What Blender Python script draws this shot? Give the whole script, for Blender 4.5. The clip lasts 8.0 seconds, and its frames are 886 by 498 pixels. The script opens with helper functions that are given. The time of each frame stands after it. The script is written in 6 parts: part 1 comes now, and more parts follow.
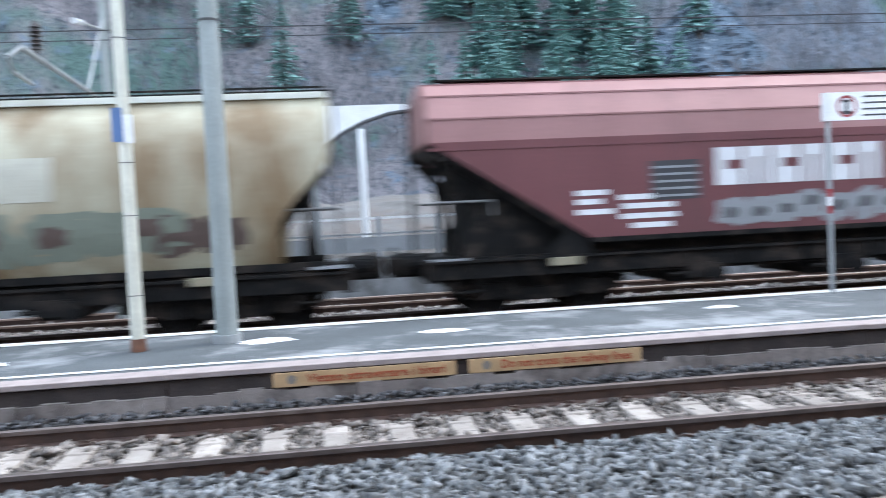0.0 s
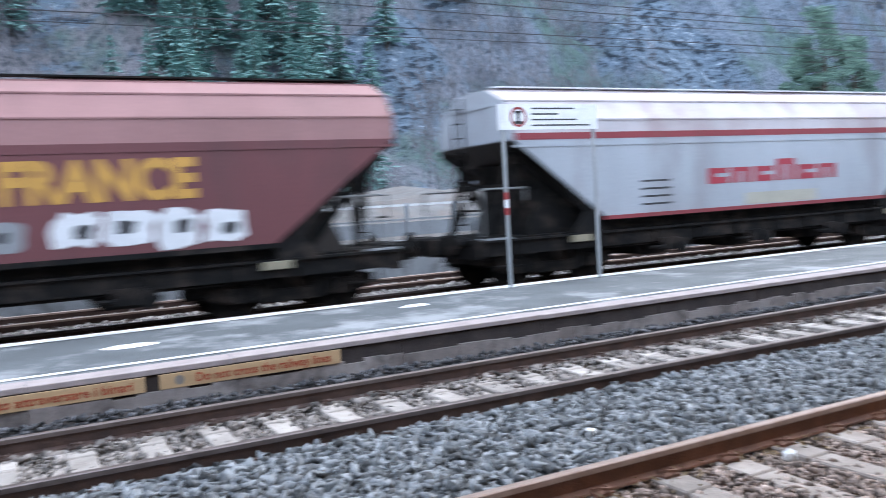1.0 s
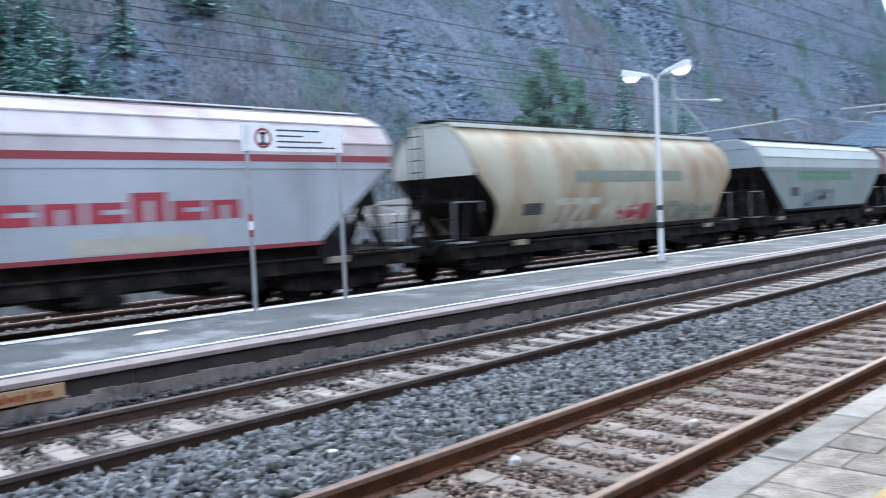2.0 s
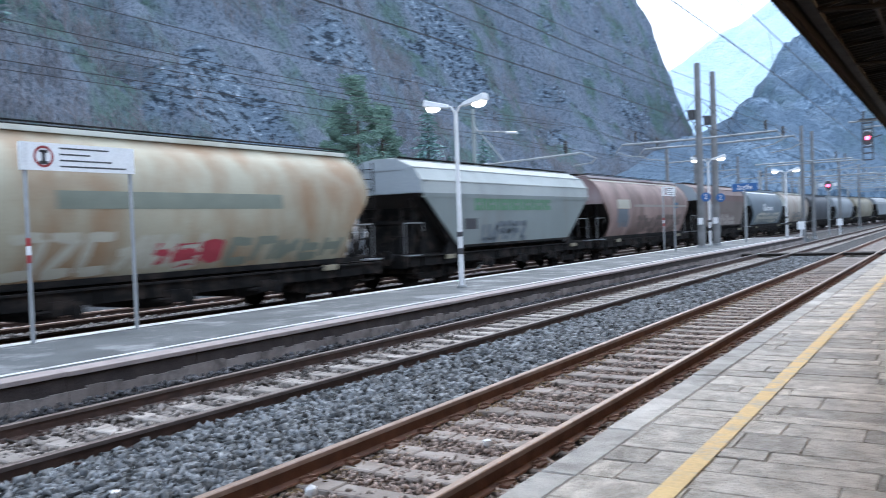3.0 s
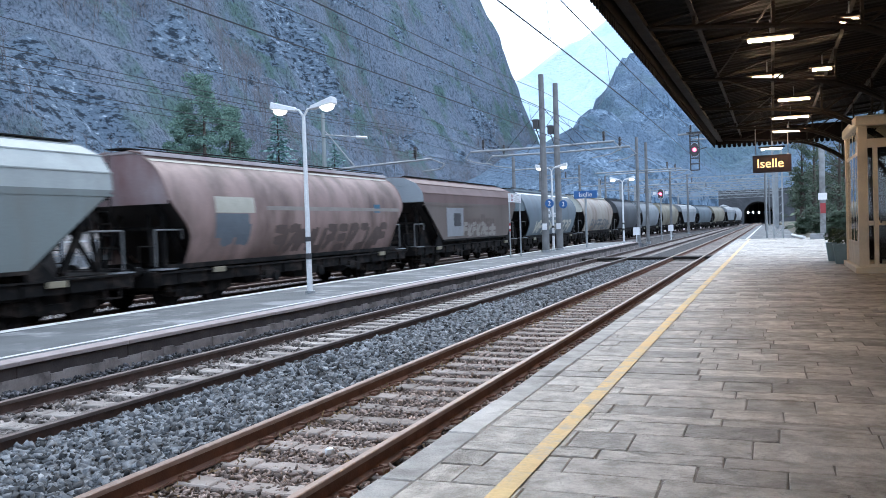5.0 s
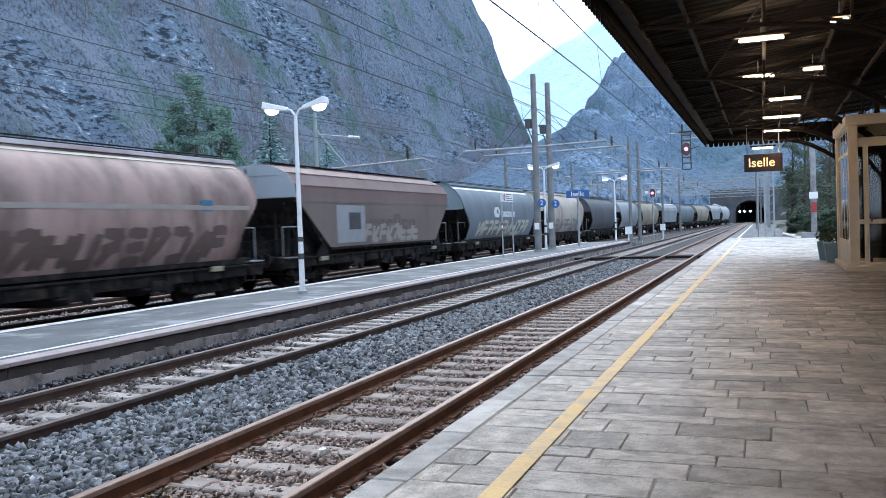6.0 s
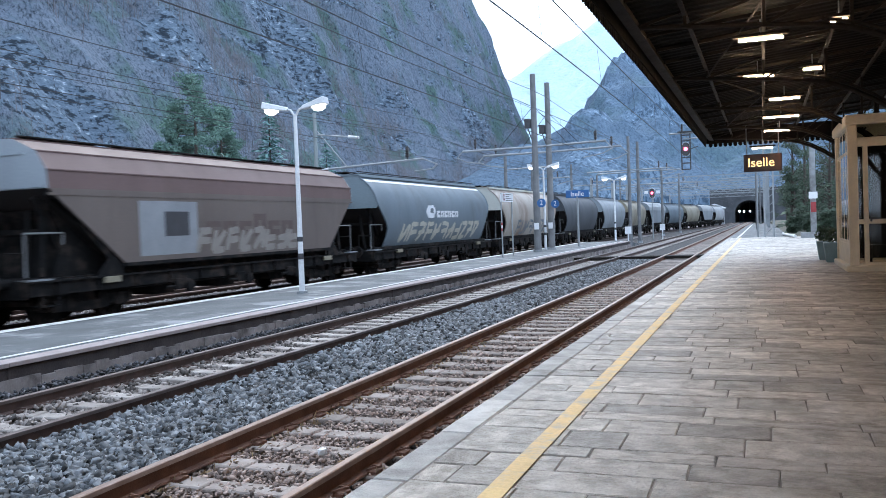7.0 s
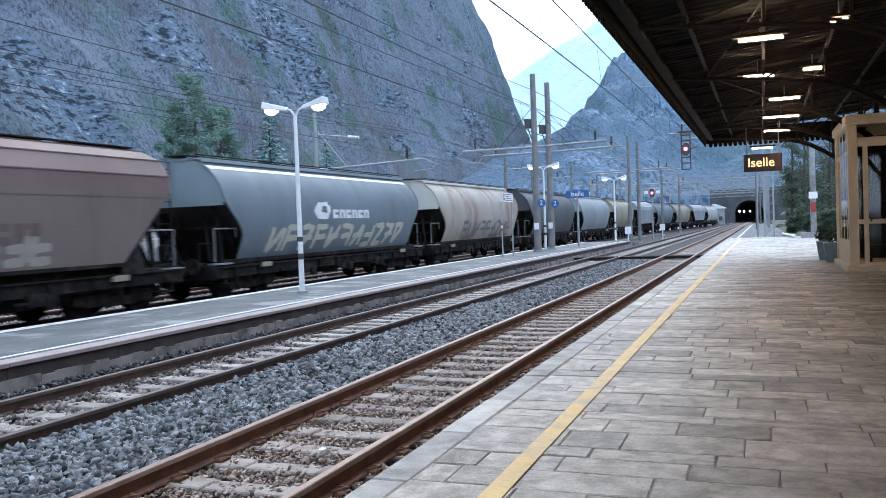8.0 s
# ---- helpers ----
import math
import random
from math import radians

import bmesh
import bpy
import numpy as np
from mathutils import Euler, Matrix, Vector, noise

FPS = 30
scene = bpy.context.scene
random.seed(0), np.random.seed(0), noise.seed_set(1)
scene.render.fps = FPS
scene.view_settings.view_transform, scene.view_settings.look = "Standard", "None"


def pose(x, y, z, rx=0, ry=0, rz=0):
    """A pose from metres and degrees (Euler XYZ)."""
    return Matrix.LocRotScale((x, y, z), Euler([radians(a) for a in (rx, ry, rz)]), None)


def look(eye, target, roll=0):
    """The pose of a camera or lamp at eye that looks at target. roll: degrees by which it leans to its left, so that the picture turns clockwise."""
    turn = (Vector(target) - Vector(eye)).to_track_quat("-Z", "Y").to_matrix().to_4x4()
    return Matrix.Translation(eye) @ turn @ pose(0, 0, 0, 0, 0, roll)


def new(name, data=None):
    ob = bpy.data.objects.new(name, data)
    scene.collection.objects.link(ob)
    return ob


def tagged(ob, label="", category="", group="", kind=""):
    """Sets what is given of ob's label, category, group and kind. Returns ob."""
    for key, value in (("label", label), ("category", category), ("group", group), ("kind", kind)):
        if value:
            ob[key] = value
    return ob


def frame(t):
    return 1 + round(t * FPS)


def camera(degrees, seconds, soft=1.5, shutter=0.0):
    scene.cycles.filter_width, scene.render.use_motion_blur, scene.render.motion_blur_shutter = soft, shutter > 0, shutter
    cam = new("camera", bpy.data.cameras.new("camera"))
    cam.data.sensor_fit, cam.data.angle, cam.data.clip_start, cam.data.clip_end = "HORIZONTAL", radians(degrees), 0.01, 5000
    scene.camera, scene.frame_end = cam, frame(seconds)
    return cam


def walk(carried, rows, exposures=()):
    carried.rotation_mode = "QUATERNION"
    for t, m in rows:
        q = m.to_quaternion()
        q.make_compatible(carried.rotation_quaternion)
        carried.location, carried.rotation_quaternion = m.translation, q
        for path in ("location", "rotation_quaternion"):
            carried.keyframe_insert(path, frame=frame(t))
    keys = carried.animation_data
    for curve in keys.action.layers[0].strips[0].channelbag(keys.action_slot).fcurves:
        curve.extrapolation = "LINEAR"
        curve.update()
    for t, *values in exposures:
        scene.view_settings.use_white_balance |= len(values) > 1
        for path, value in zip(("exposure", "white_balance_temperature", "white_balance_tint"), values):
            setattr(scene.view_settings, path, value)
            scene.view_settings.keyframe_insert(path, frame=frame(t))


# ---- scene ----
from functools import lru_cache

cam = camera(55.82, 8.0, soft=0.8, shutter=0.5)
PATH = [
    (0, pose(-0.059, -0.197, 1.861, 87.41, 2.82, 82.31)),
    (0.5, pose(-0.118, -0.209, 1.873, 86.86, 2.79, 71.11)),
    (1, pose(-0.191, -0.141, 1.834, 86.69, 3.31, 61.75)),
    (1.5, pose(-0.170, -0.096, 1.826, 86.94, 3.09, 53.00)),
    (2, pose(-0.109, -0.116, 1.838, 87.32, 2.59, 44.73)),
    (3.5, pose(-0.028, -0.047, 1.840, 88.80, 1.99, 27.08)),
    (4, pose(-0.017, -0.033, 1.842, 88.66, 1.80, 24.09)),
    (4.5, pose(0.011, -0.012, 1.843, 88.58, 1.89, 22.38)),
    (5, pose(0.020, 0.005, 1.842, 88.49, 1.94, 21.49)),
    (6.5, pose(0.018, 0.006, 1.842, 88.45, 2.09, 20.95)),
    (7, pose(0.018, 0.006, 1.842, 88.45, 2.09, 20.95)),
    (7.5, pose(0.018, 0.006, 1.842, 88.45, 2.09, 20.95)),
    (8, pose(0.018, 0.006, 1.842, 88.45, 2.09, 20.95)),
]
walk(cam, PATH, [(0.0, 1.54, 6330, 7), (1.0, 1.5, 6190, 9), (1.5, 1.44, 6110, 8), (2.0, 1.2, 6110, 8), (3.5, 1.0, 6080, 8), (8.0, 1.0, 5940, 7)])

# ---- world and light: a grey winter day in a deep valley ----
SUN_EL, SUN_ROT = radians(48), radians(-20)
world = bpy.data.worlds.new("overcast_sky")
scene.world = world
world.use_nodes = True
wn, wl = world.node_tree.nodes, world.node_tree.links
wn.clear()
w_out = wn.new("ShaderNodeOutputWorld")
w_bg = wn.new("ShaderNodeBackground")
w_sky = wn.new("ShaderNodeTexSky")
w_sky.sky_type = "NISHITA"
w_sky.sun_disc = False
w_sky.sun_elevation, w_sky.sun_rotation = SUN_EL, SUN_ROT
w_sky.dust_density, w_sky.air_density = 3.0, 1.0
w_mix = wn.new("ShaderNodeMix")
w_mix.data_type = "RGBA"
w_mix.inputs[0].default_value = 0.72
w_mix.inputs[7].default_value = (8.4, 9.6, 11.6, 1)
wl.new(w_sky.outputs[0], w_mix.inputs[6])
wl.new(w_mix.outputs[2], w_bg.inputs[0])
w_bg.inputs[1].default_value = 0.13
wl.new(w_bg.outputs[0], w_out.inputs[0])

sun = new("sun", bpy.data.lights.new("sun", "SUN"))
sun.data.energy, sun.data.angle, sun.data.color = 0.7, radians(25), (1.0, 0.96, 0.9)
sun.matrix_world = look((0, 0, 60), (30 * math.sin(SUN_ROT) * -1, -30 * math.cos(SUN_ROT), 60 - 30 * math.tan(SUN_EL)))


# ---- materials ----
def material(name, base, second=None, rough=0.7, metal=0.0, scale=4.0, fine=40.0, bump=0.15, streak=1.0, spread=0.5, island=0.0, dirt=None, dirt_scale=1.2, dirt_amount=0.5, emit=None, power=0.0, gloss=None):
    """Two scales of variation, optional stains, relief, on object coordinates in metres."""
    m = bpy.data.materials.new(name)
    m.use_nodes = True
    n, l = m.node_tree.nodes, m.node_tree.links
    b = n["Principled BSDF"]
    b.inputs["Roughness"].default_value, b.inputs["Metallic"].default_value = rough, metal
    second = second or tuple(c * 0.65 for c in base)
    tc = n.new("ShaderNodeTexCoord")
    mp = n.new("ShaderNodeMapping")
    mp.inputs["Scale"].default_value = (1, 1, streak)
    source = tc.outputs["Object"]
    if island:
        # each piece takes its own cut of the texture
        inf = n.new("ShaderNodeObjectInfo")
        far_off = n.new("ShaderNodeVectorMath")
        far_off.operation = "SCALE"
        far_off.inputs[0].default_value = (61.0, 37.0, 23.0)
        l.new(inf.outputs["Random"], far_off.inputs["Scale"])
        moved = n.new("ShaderNodeVectorMath")
        l.new(source, moved.inputs[0])
        l.new(far_off.outputs[0], moved.inputs[1])
        source = moved.outputs[0]
    l.new(source, mp.inputs[0])
    big = n.new("ShaderNodeTexNoise")
    big.inputs["Scale"].default_value, big.inputs["Detail"].default_value = scale, 6
    l.new(mp.outputs[0], big.inputs[0])
    small = n.new("ShaderNodeTexNoise")
    small.inputs["Scale"].default_value, small.inputs["Detail"].default_value = fine, 4
    l.new(source, small.inputs[0])
    ramp = n.new("ShaderNodeMapRange")
    ramp.inputs[1].default_value, ramp.inputs[2].default_value = 0.5 - spread / 2, 0.5 + spread / 2
    l.new(big.outputs[0], ramp.inputs[0])
    mix = n.new("ShaderNodeMix")
    mix.data_type = "RGBA"
    mix.inputs[6].default_value, mix.inputs[7].default_value = (*base, 1), (*second, 1)
    l.new(ramp.outputs[0], mix.inputs[0])
    last = mix.outputs[2]
    if dirt:
        dn = n.new("ShaderNodeTexNoise")
        dn.inputs["Scale"].default_value, dn.inputs["Detail"].default_value, dn.inputs["Roughness"].default_value = dirt_scale, 8, 0.65
        dm = n.new("ShaderNodeMapping")
        dm.inputs["Location"].default_value = (7.3, 2.1, 4.4)
        dm.inputs["Scale"].default_value = (1, 1, streak)
        l.new(source, dm.inputs[0])
        l.new(dm.outputs[0], dn.inputs[0])
        dr = n.new("ShaderNodeMapRange")
        dr.inputs[1].default_value, dr.inputs[2].default_value = 0.62 - dirt_amount * 0.3, 0.72 - dirt_amount * 0.15
        l.new(dn.outputs[0], dr.inputs[0])
        m2 = n.new("ShaderNodeMix")
        m2.data_type = "RGBA"
        m2.inputs[7].default_value = (*dirt, 1)
        l.new(dr.outputs[0], m2.inputs[0])
        l.new(last, m2.inputs[6])
        last = m2.outputs[2]
    hs = n.new("ShaderNodeHueSaturation")
    l.new(last, hs.inputs["Color"])
    vr = n.new("ShaderNodeMapRange")
    vr.inputs[3].default_value, vr.inputs[4].default_value = 0.8, 1.2
    l.new(small.outputs[0], vr.inputs[0])
    value = vr.outputs[0]
    if island:
        geo = n.new("ShaderNodeNewGeometry")
        add = n.new("ShaderNodeMath")
        l.new(geo.outputs["Random Per Island"], add.inputs[0])
        l.new(inf.outputs["Random"], add.inputs[1])
        frac = n.new("ShaderNodeMath")
        frac.operation = "FRACT"
        l.new(add.outputs[0], frac.inputs[0])
        ir = n.new("ShaderNodeMapRange")
        ir.inputs[3].default_value, ir.inputs[4].default_value = 1 - island, 1 + island
        l.new(frac.outputs[0], ir.inputs[0])
        mul = n.new("ShaderNodeMath")
        mul.operation = "MULTIPLY"
        l.new(value, mul.inputs[0])
        l.new(ir.outputs[0], mul.inputs[1])
        value = mul.outputs[0]
    l.new(value, hs.inputs["Value"])
    l.new(hs.outputs[0], b.inputs["Base Color"])
    rr = n.new("ShaderNodeMapRange")
    rr.inputs[3].default_value, rr.inputs[4].default_value = max(0.03, rough - 0.12), min(1, rough + 0.12)
    l.new(big.outputs[0], rr.inputs[0])
    l.new(rr.outputs[0], b.inputs["Roughness"])
    if gloss is not None:
        b.inputs["Specular IOR Level"].default_value = gloss
    if bump:
        bp = n.new("ShaderNodeBump")
        bp.inputs["Strength"].default_value, bp.inputs["Distance"].default_value = bump, 0.02
        l.new(small.outputs[0], bp.inputs["Height"])
        l.new(bp.outputs[0], b.inputs["Normal"])
    if emit:
        b.inputs["Emission Color"].default_value, b.inputs["Emission Strength"].default_value = (*emit, 1), power
    return m


M = {}
M["ballast"] = material("ballast_bed", (0.045, 0.043, 0.044), (0.022, 0.022, 0.024), 0.95, scale=9, fine=60, bump=0.9)
M["stone"] = material("ballast_stone", (0.205, 0.217, 0.228), (0.074, 0.08, 0.088), 0.85, scale=14, fine=90, bump=0.3, island=0.9)
M["gravel_dark"] = material("dark_gravel", (0.10, 0.10, 0.108), (0.05, 0.05, 0.055), 0.92, scale=14, fine=90, bump=0.2, island=0.7)
M["ballast_pale"] = material("pale_ballast_bed", (0.26, 0.235, 0.23), (0.14, 0.125, 0.12), 0.95, scale=7, fine=40, bump=0.9)
M["stone_pale"] = material("pale_ballast_stone", (0.42, 0.385, 0.375), (0.25, 0.225, 0.22), 0.9, scale=14, fine=90, bump=0.2, island=0.5)
M["stone_rust"] = material("rusty_ballast_stone", (0.36, 0.285, 0.25), (0.17, 0.128, 0.108), 0.92, scale=14, fine=90, bump=0.2, island=0.75)
M["stone_brown"] = material("brown_grey_ballast_stone", (0.25, 0.222, 0.205), (0.12, 0.104, 0.095), 0.9, scale=14, fine=90, bump=0.2, island=0.8)
M["earth"] = material("valley_ground", (0.16, 0.15, 0.14), (0.09, 0.085, 0.075), 0.95, scale=0.8, fine=12, bump=0.6, dirt=(0.3, 0.3, 0.31), dirt_scale=0.9)
M["rail"] = material("rail_rust", (0.19, 0.082, 0.046), (0.095, 0.045, 0.03), 0.72, scale=6, fine=60, bump=0.3)
M["rail_dark"] = material("dark_rail_web", (0.085, 0.047, 0.036), (0.042, 0.026, 0.022), 0.7, scale=6, fine=60, bump=0.3)
M["rail_head"] = material("worn_rail_head", (0.20, 0.165, 0.155), (0.12, 0.095, 0.088), 0.42, 0.55, scale=5, fine=60, bump=0.05)
M["rail_head_dull"] = material("rusty_rail_head", (0.42, 0.325, 0.28), (0.29, 0.205, 0.165), 0.38, 0.5, scale=5, fine=60, bump=0.1)
M["sleeper"] = material("concrete_sleeper", (0.37, 0.325, 0.295), (0.20, 0.168, 0.148), 0.9, scale=4, fine=50, bump=0.25, island=0.2)
M["sleeper_pale"] = material("pale_concrete_sleeper", (0.40, 0.365, 0.335), (0.22, 0.19, 0.17), 0.9, scale=4, fine=50, bump=0.25, island=0.2)
M["slab"] = material("platform_stone_slab", (0.58, 0.54, 0.485), (0.31, 0.285, 0.25), 0.5, scale=5.5, fine=38, bump=1.0, island=0.34, dirt=(0.26, 0.235, 0.20), dirt_scale=4.5, dirt_amount=0.55)
M["slab_joint"] = material("slab_joint", (0.30, 0.27, 0.235), (0.10, 0.09, 0.078), 0.95, scale=2.2, fine=60, bump=0.4)
M["coping"] = material("grey_coping_stone", (0.50, 0.49, 0.465), (0.31, 0.30, 0.285), 0.65, scale=4.5, fine=55, bump=0.6, island=0.25, dirt=(0.24, 0.23, 0.215), dirt_scale=2.2, dirt_amount=0.45)
M["yellow"] = material("worn_yellow_paint", (0.76, 0.56, 0.24), (0.68, 0.50, 0.25), 0.7, scale=3, fine=35, bump=0.3, dirt=(0.50, 0.44, 0.34), dirt_scale=5, dirt_amount=0.5)
M["asphalt"] = material("platform_asphalt", (0.088, 0.10, 0.108), (0.055, 0.062, 0.068), 0.75, scale=1.2, fine=50, bump=0.3, dirt=(0.24, 0.25, 0.26), dirt_scale=0.9, dirt_amount=0.35)
M["white_line"] = material("worn_white_line", (0.66, 0.66, 0.66), (0.45, 0.45, 0.45), 0.7, scale=3, fine=40, bump=0.1, dirt=(0.3, 0.3, 0.3), dirt_scale=4, dirt_amount=0.3)
M["pink_edge"] = material("pinkish_concrete_edge", (0.36, 0.305, 0.295), (0.24, 0.20, 0.195), 0.85, scale=3, fine=40, bump=0.25)
M["dark_stone"] = material("dark_platform_wall", (0.062, 0.048, 0.045), (0.028, 0.023, 0.023), 0.9, scale=2.5, fine=35, bump=0.5)
M["footing"] = material("pale_concrete_footing", (0.34, 0.30, 0.285), (0.17, 0.145, 0.135), 0.9, scale=1.6, fine=35, bump=0.35, dirt=(0.10, 0.085, 0.08), dirt_scale=1.8)
M["board"] = material("tan_warning_board", (0.50, 0.34, 0.19), (0.42, 0.28, 0.15), 0.6, scale=3, fine=40, bump=0.05)
M["board_text"] = material("rust_red_lettering", (0.38, 0.08, 0.03), (0.3, 0.06, 0.03), 0.6, scale=9, bump=0)
M["steel"] = material("galvanised_steel", (0.36, 0.38, 0.39), (0.25, 0.265, 0.275), 0.55, 0.35, scale=3, fine=40, bump=0.05)
M["mast"] = material("grey_green_mast", (0.30, 0.33, 0.33), (0.22, 0.245, 0.24), 0.6, 0.2, scale=2, fine=30, bump=0.05)
M["mast_dark"] = material("weathered_dark_mast", (0.225, 0.23, 0.235), (0.13, 0.13, 0.13), 0.7, 0.15, scale=2, fine=30, bump=0.08)
M["yard_grass"] = material("winter_grass_yard", (0.085, 0.085, 0.06), (0.045, 0.05, 0.035), 0.95, scale=1.5, fine=25, bump=0.8, dirt=(0.14, 0.115, 0.085), dirt_scale=0.7)
M["cream_pole"] = material("cream_painted_pole", (0.66, 0.65, 0.56), (0.5, 0.49, 0.42), 0.5, scale=3, fine=30, bump=0.03)
M["white_paint"] = material("white_paint", (0.74, 0.75, 0.76), (0.62, 0.63, 0.64), 0.45, scale=3, fine=30, bump=0.03)
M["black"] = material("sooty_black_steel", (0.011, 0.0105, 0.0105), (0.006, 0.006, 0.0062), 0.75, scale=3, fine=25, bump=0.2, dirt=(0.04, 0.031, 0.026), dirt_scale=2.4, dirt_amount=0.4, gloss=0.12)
M["wire"] = material("dark_overhead_wire", (0.03, 0.03, 0.035), None, 0.6, scale=5, bump=0)
M["insulator"] = material("brown_insulator", (0.03, 0.022, 0.02), None, 0.35, scale=9, bump=0)
M["insulator_white"] = material("pale_insulator", (0.7, 0.72, 0.74), None, 0.3, scale=9, bump=0)
M["blue_sign"] = material("blue_station_sign", (0.03, 0.125, 0.34), (0.025, 0.10, 0.28), 0.4, scale=4, bump=0.02)
M["blue_faded"] = material("faded_blue_plate", (0.09, 0.17, 0.36), (0.07, 0.13, 0.28), 0.5, scale=4, bump=0.02)
M["white_sign"] = material("white_sign_face", (0.78, 0.79, 0.8), (0.7, 0.71, 0.72), 0.4, scale=4, bump=0.02)
M["red_sign"] = material("red_sign", (0.34, 0.04, 0.045), None, 0.45, scale=4, bump=0.02)
M["dark_print"] = material("dark_print", (0.06, 0.06, 0.065), None, 0.6, scale=6, bump=0)
M["glow_white"] = material("lit_lamp_glass", (0.9, 0.9, 0.9), None, 0.3, bump=0, emit=(1.0, 0.95, 0.85), power=3.0)
M["glow_warm"] = material("warm_tube", (0.9, 0.85, 0.8), None, 0.3, bump=0, emit=(1.0, 0.64, 0.36), power=74.0)
M["glow_red"] = material("red_signal_lens", (0.6, 0.02, 0.05), None, 0.3, bump=0, emit=(1.0, 0.05, 0.12), power=9.0)
M["glow_led"] = material("amber_display", (0.8, 0.5, 0.2), None, 0.4, bump=0, emit=(1.0, 0.62, 0.24), power=1.35)
M["tunnel_lamp"] = material("tunnel_lamp", (0.9, 0.9, 0.9), None, 0.4, bump=0, emit=(0.85, 0.93, 1.0), power=6.0)
# shade under the canopy is put into its near-black paints, against the bright tubes
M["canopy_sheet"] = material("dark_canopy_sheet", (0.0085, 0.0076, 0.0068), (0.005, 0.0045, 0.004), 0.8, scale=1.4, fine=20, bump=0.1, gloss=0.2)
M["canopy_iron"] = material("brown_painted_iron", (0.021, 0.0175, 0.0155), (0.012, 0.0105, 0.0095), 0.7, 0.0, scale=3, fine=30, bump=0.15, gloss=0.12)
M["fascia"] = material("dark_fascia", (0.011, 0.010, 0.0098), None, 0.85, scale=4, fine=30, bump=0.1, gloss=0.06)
M["kiosk_frame"] = material("gold_anodised_frame", (0.74, 0.65, 0.49), (0.62, 0.54, 0.40), 0.5, 0.05, scale=3, fine=30, bump=0.03)
M["plaster"] = material("cream_plaster", (0.52, 0.46, 0.36), (0.44, 0.38, 0.3), 0.85, scale=1.5, fine=30, bump=0.2)
M["planter"] = material("teal_planter", (0.20, 0.31, 0.35), (0.15, 0.24, 0.27), 0.6, scale=4, bump=0.1)
M["leaf"] = material("evergreen_leaf", (0.045, 0.075, 0.04), (0.025, 0.045, 0.025), 0.7, scale=6, fine=40, bump=0.2, island=0.4)
M["dry_weed"] = material("dry_weeds", (0.30, 0.21, 0.11), (0.17, 0.12, 0.07), 0.9, scale=6, fine=40, bump=0.1, island=0.45)
# haze is mixed into both needle colours, which turns them paler and bluer
M["conifer"] = material("hazed_conifer_needles", (0.215, 0.37, 0.345), (0.125, 0.24, 0.23), 0.85, scale=0.6, fine=30, bump=0, island=0.3)
M["pine"] = material("hazed_pine_needles", (0.19, 0.29, 0.225), (0.11, 0.195, 0.165), 0.85, scale=0.6, fine=30, bump=0, island=0.35)
M["twig"] = material("bare_twigs", (0.17, 0.165, 0.18), (0.095, 0.095, 0.11), 0.9, scale=0.05, fine=30, bump=0, island=0.4)
M["bark"] = material("bark", (0.10, 0.08, 0.065), (0.06, 0.048, 0.04), 0.9, scale=6, fine=30, bump=0.5)
M["wall_grey"] = material("grey_concrete_wall", (0.34, 0.35, 0.36), (0.24, 0.25, 0.26), 0.85, scale=1.2, fine=30, bump=0.25, dirt=(0.16, 0.16, 0.16), dirt_scale=1.2)
M["fence_grey"] = material("grey_fence_panel", (0.30, 0.32, 0.34), (0.24, 0.255, 0.27), 0.6, 0.2, scale=2, fine=30, bump=0.05)
M["tunnel_dark"] = material("unlit_tunnel", (0.02, 0.02, 0.022), (0.012, 0.012, 0.013), 0.95, scale=0.6, fine=8, bump=0.3)
M["portal"] = material("portal_masonry", (0.095, 0.10, 0.108), (0.055, 0.058, 0.064), 0.9, scale=0.8, fine=8, bump=0.6)


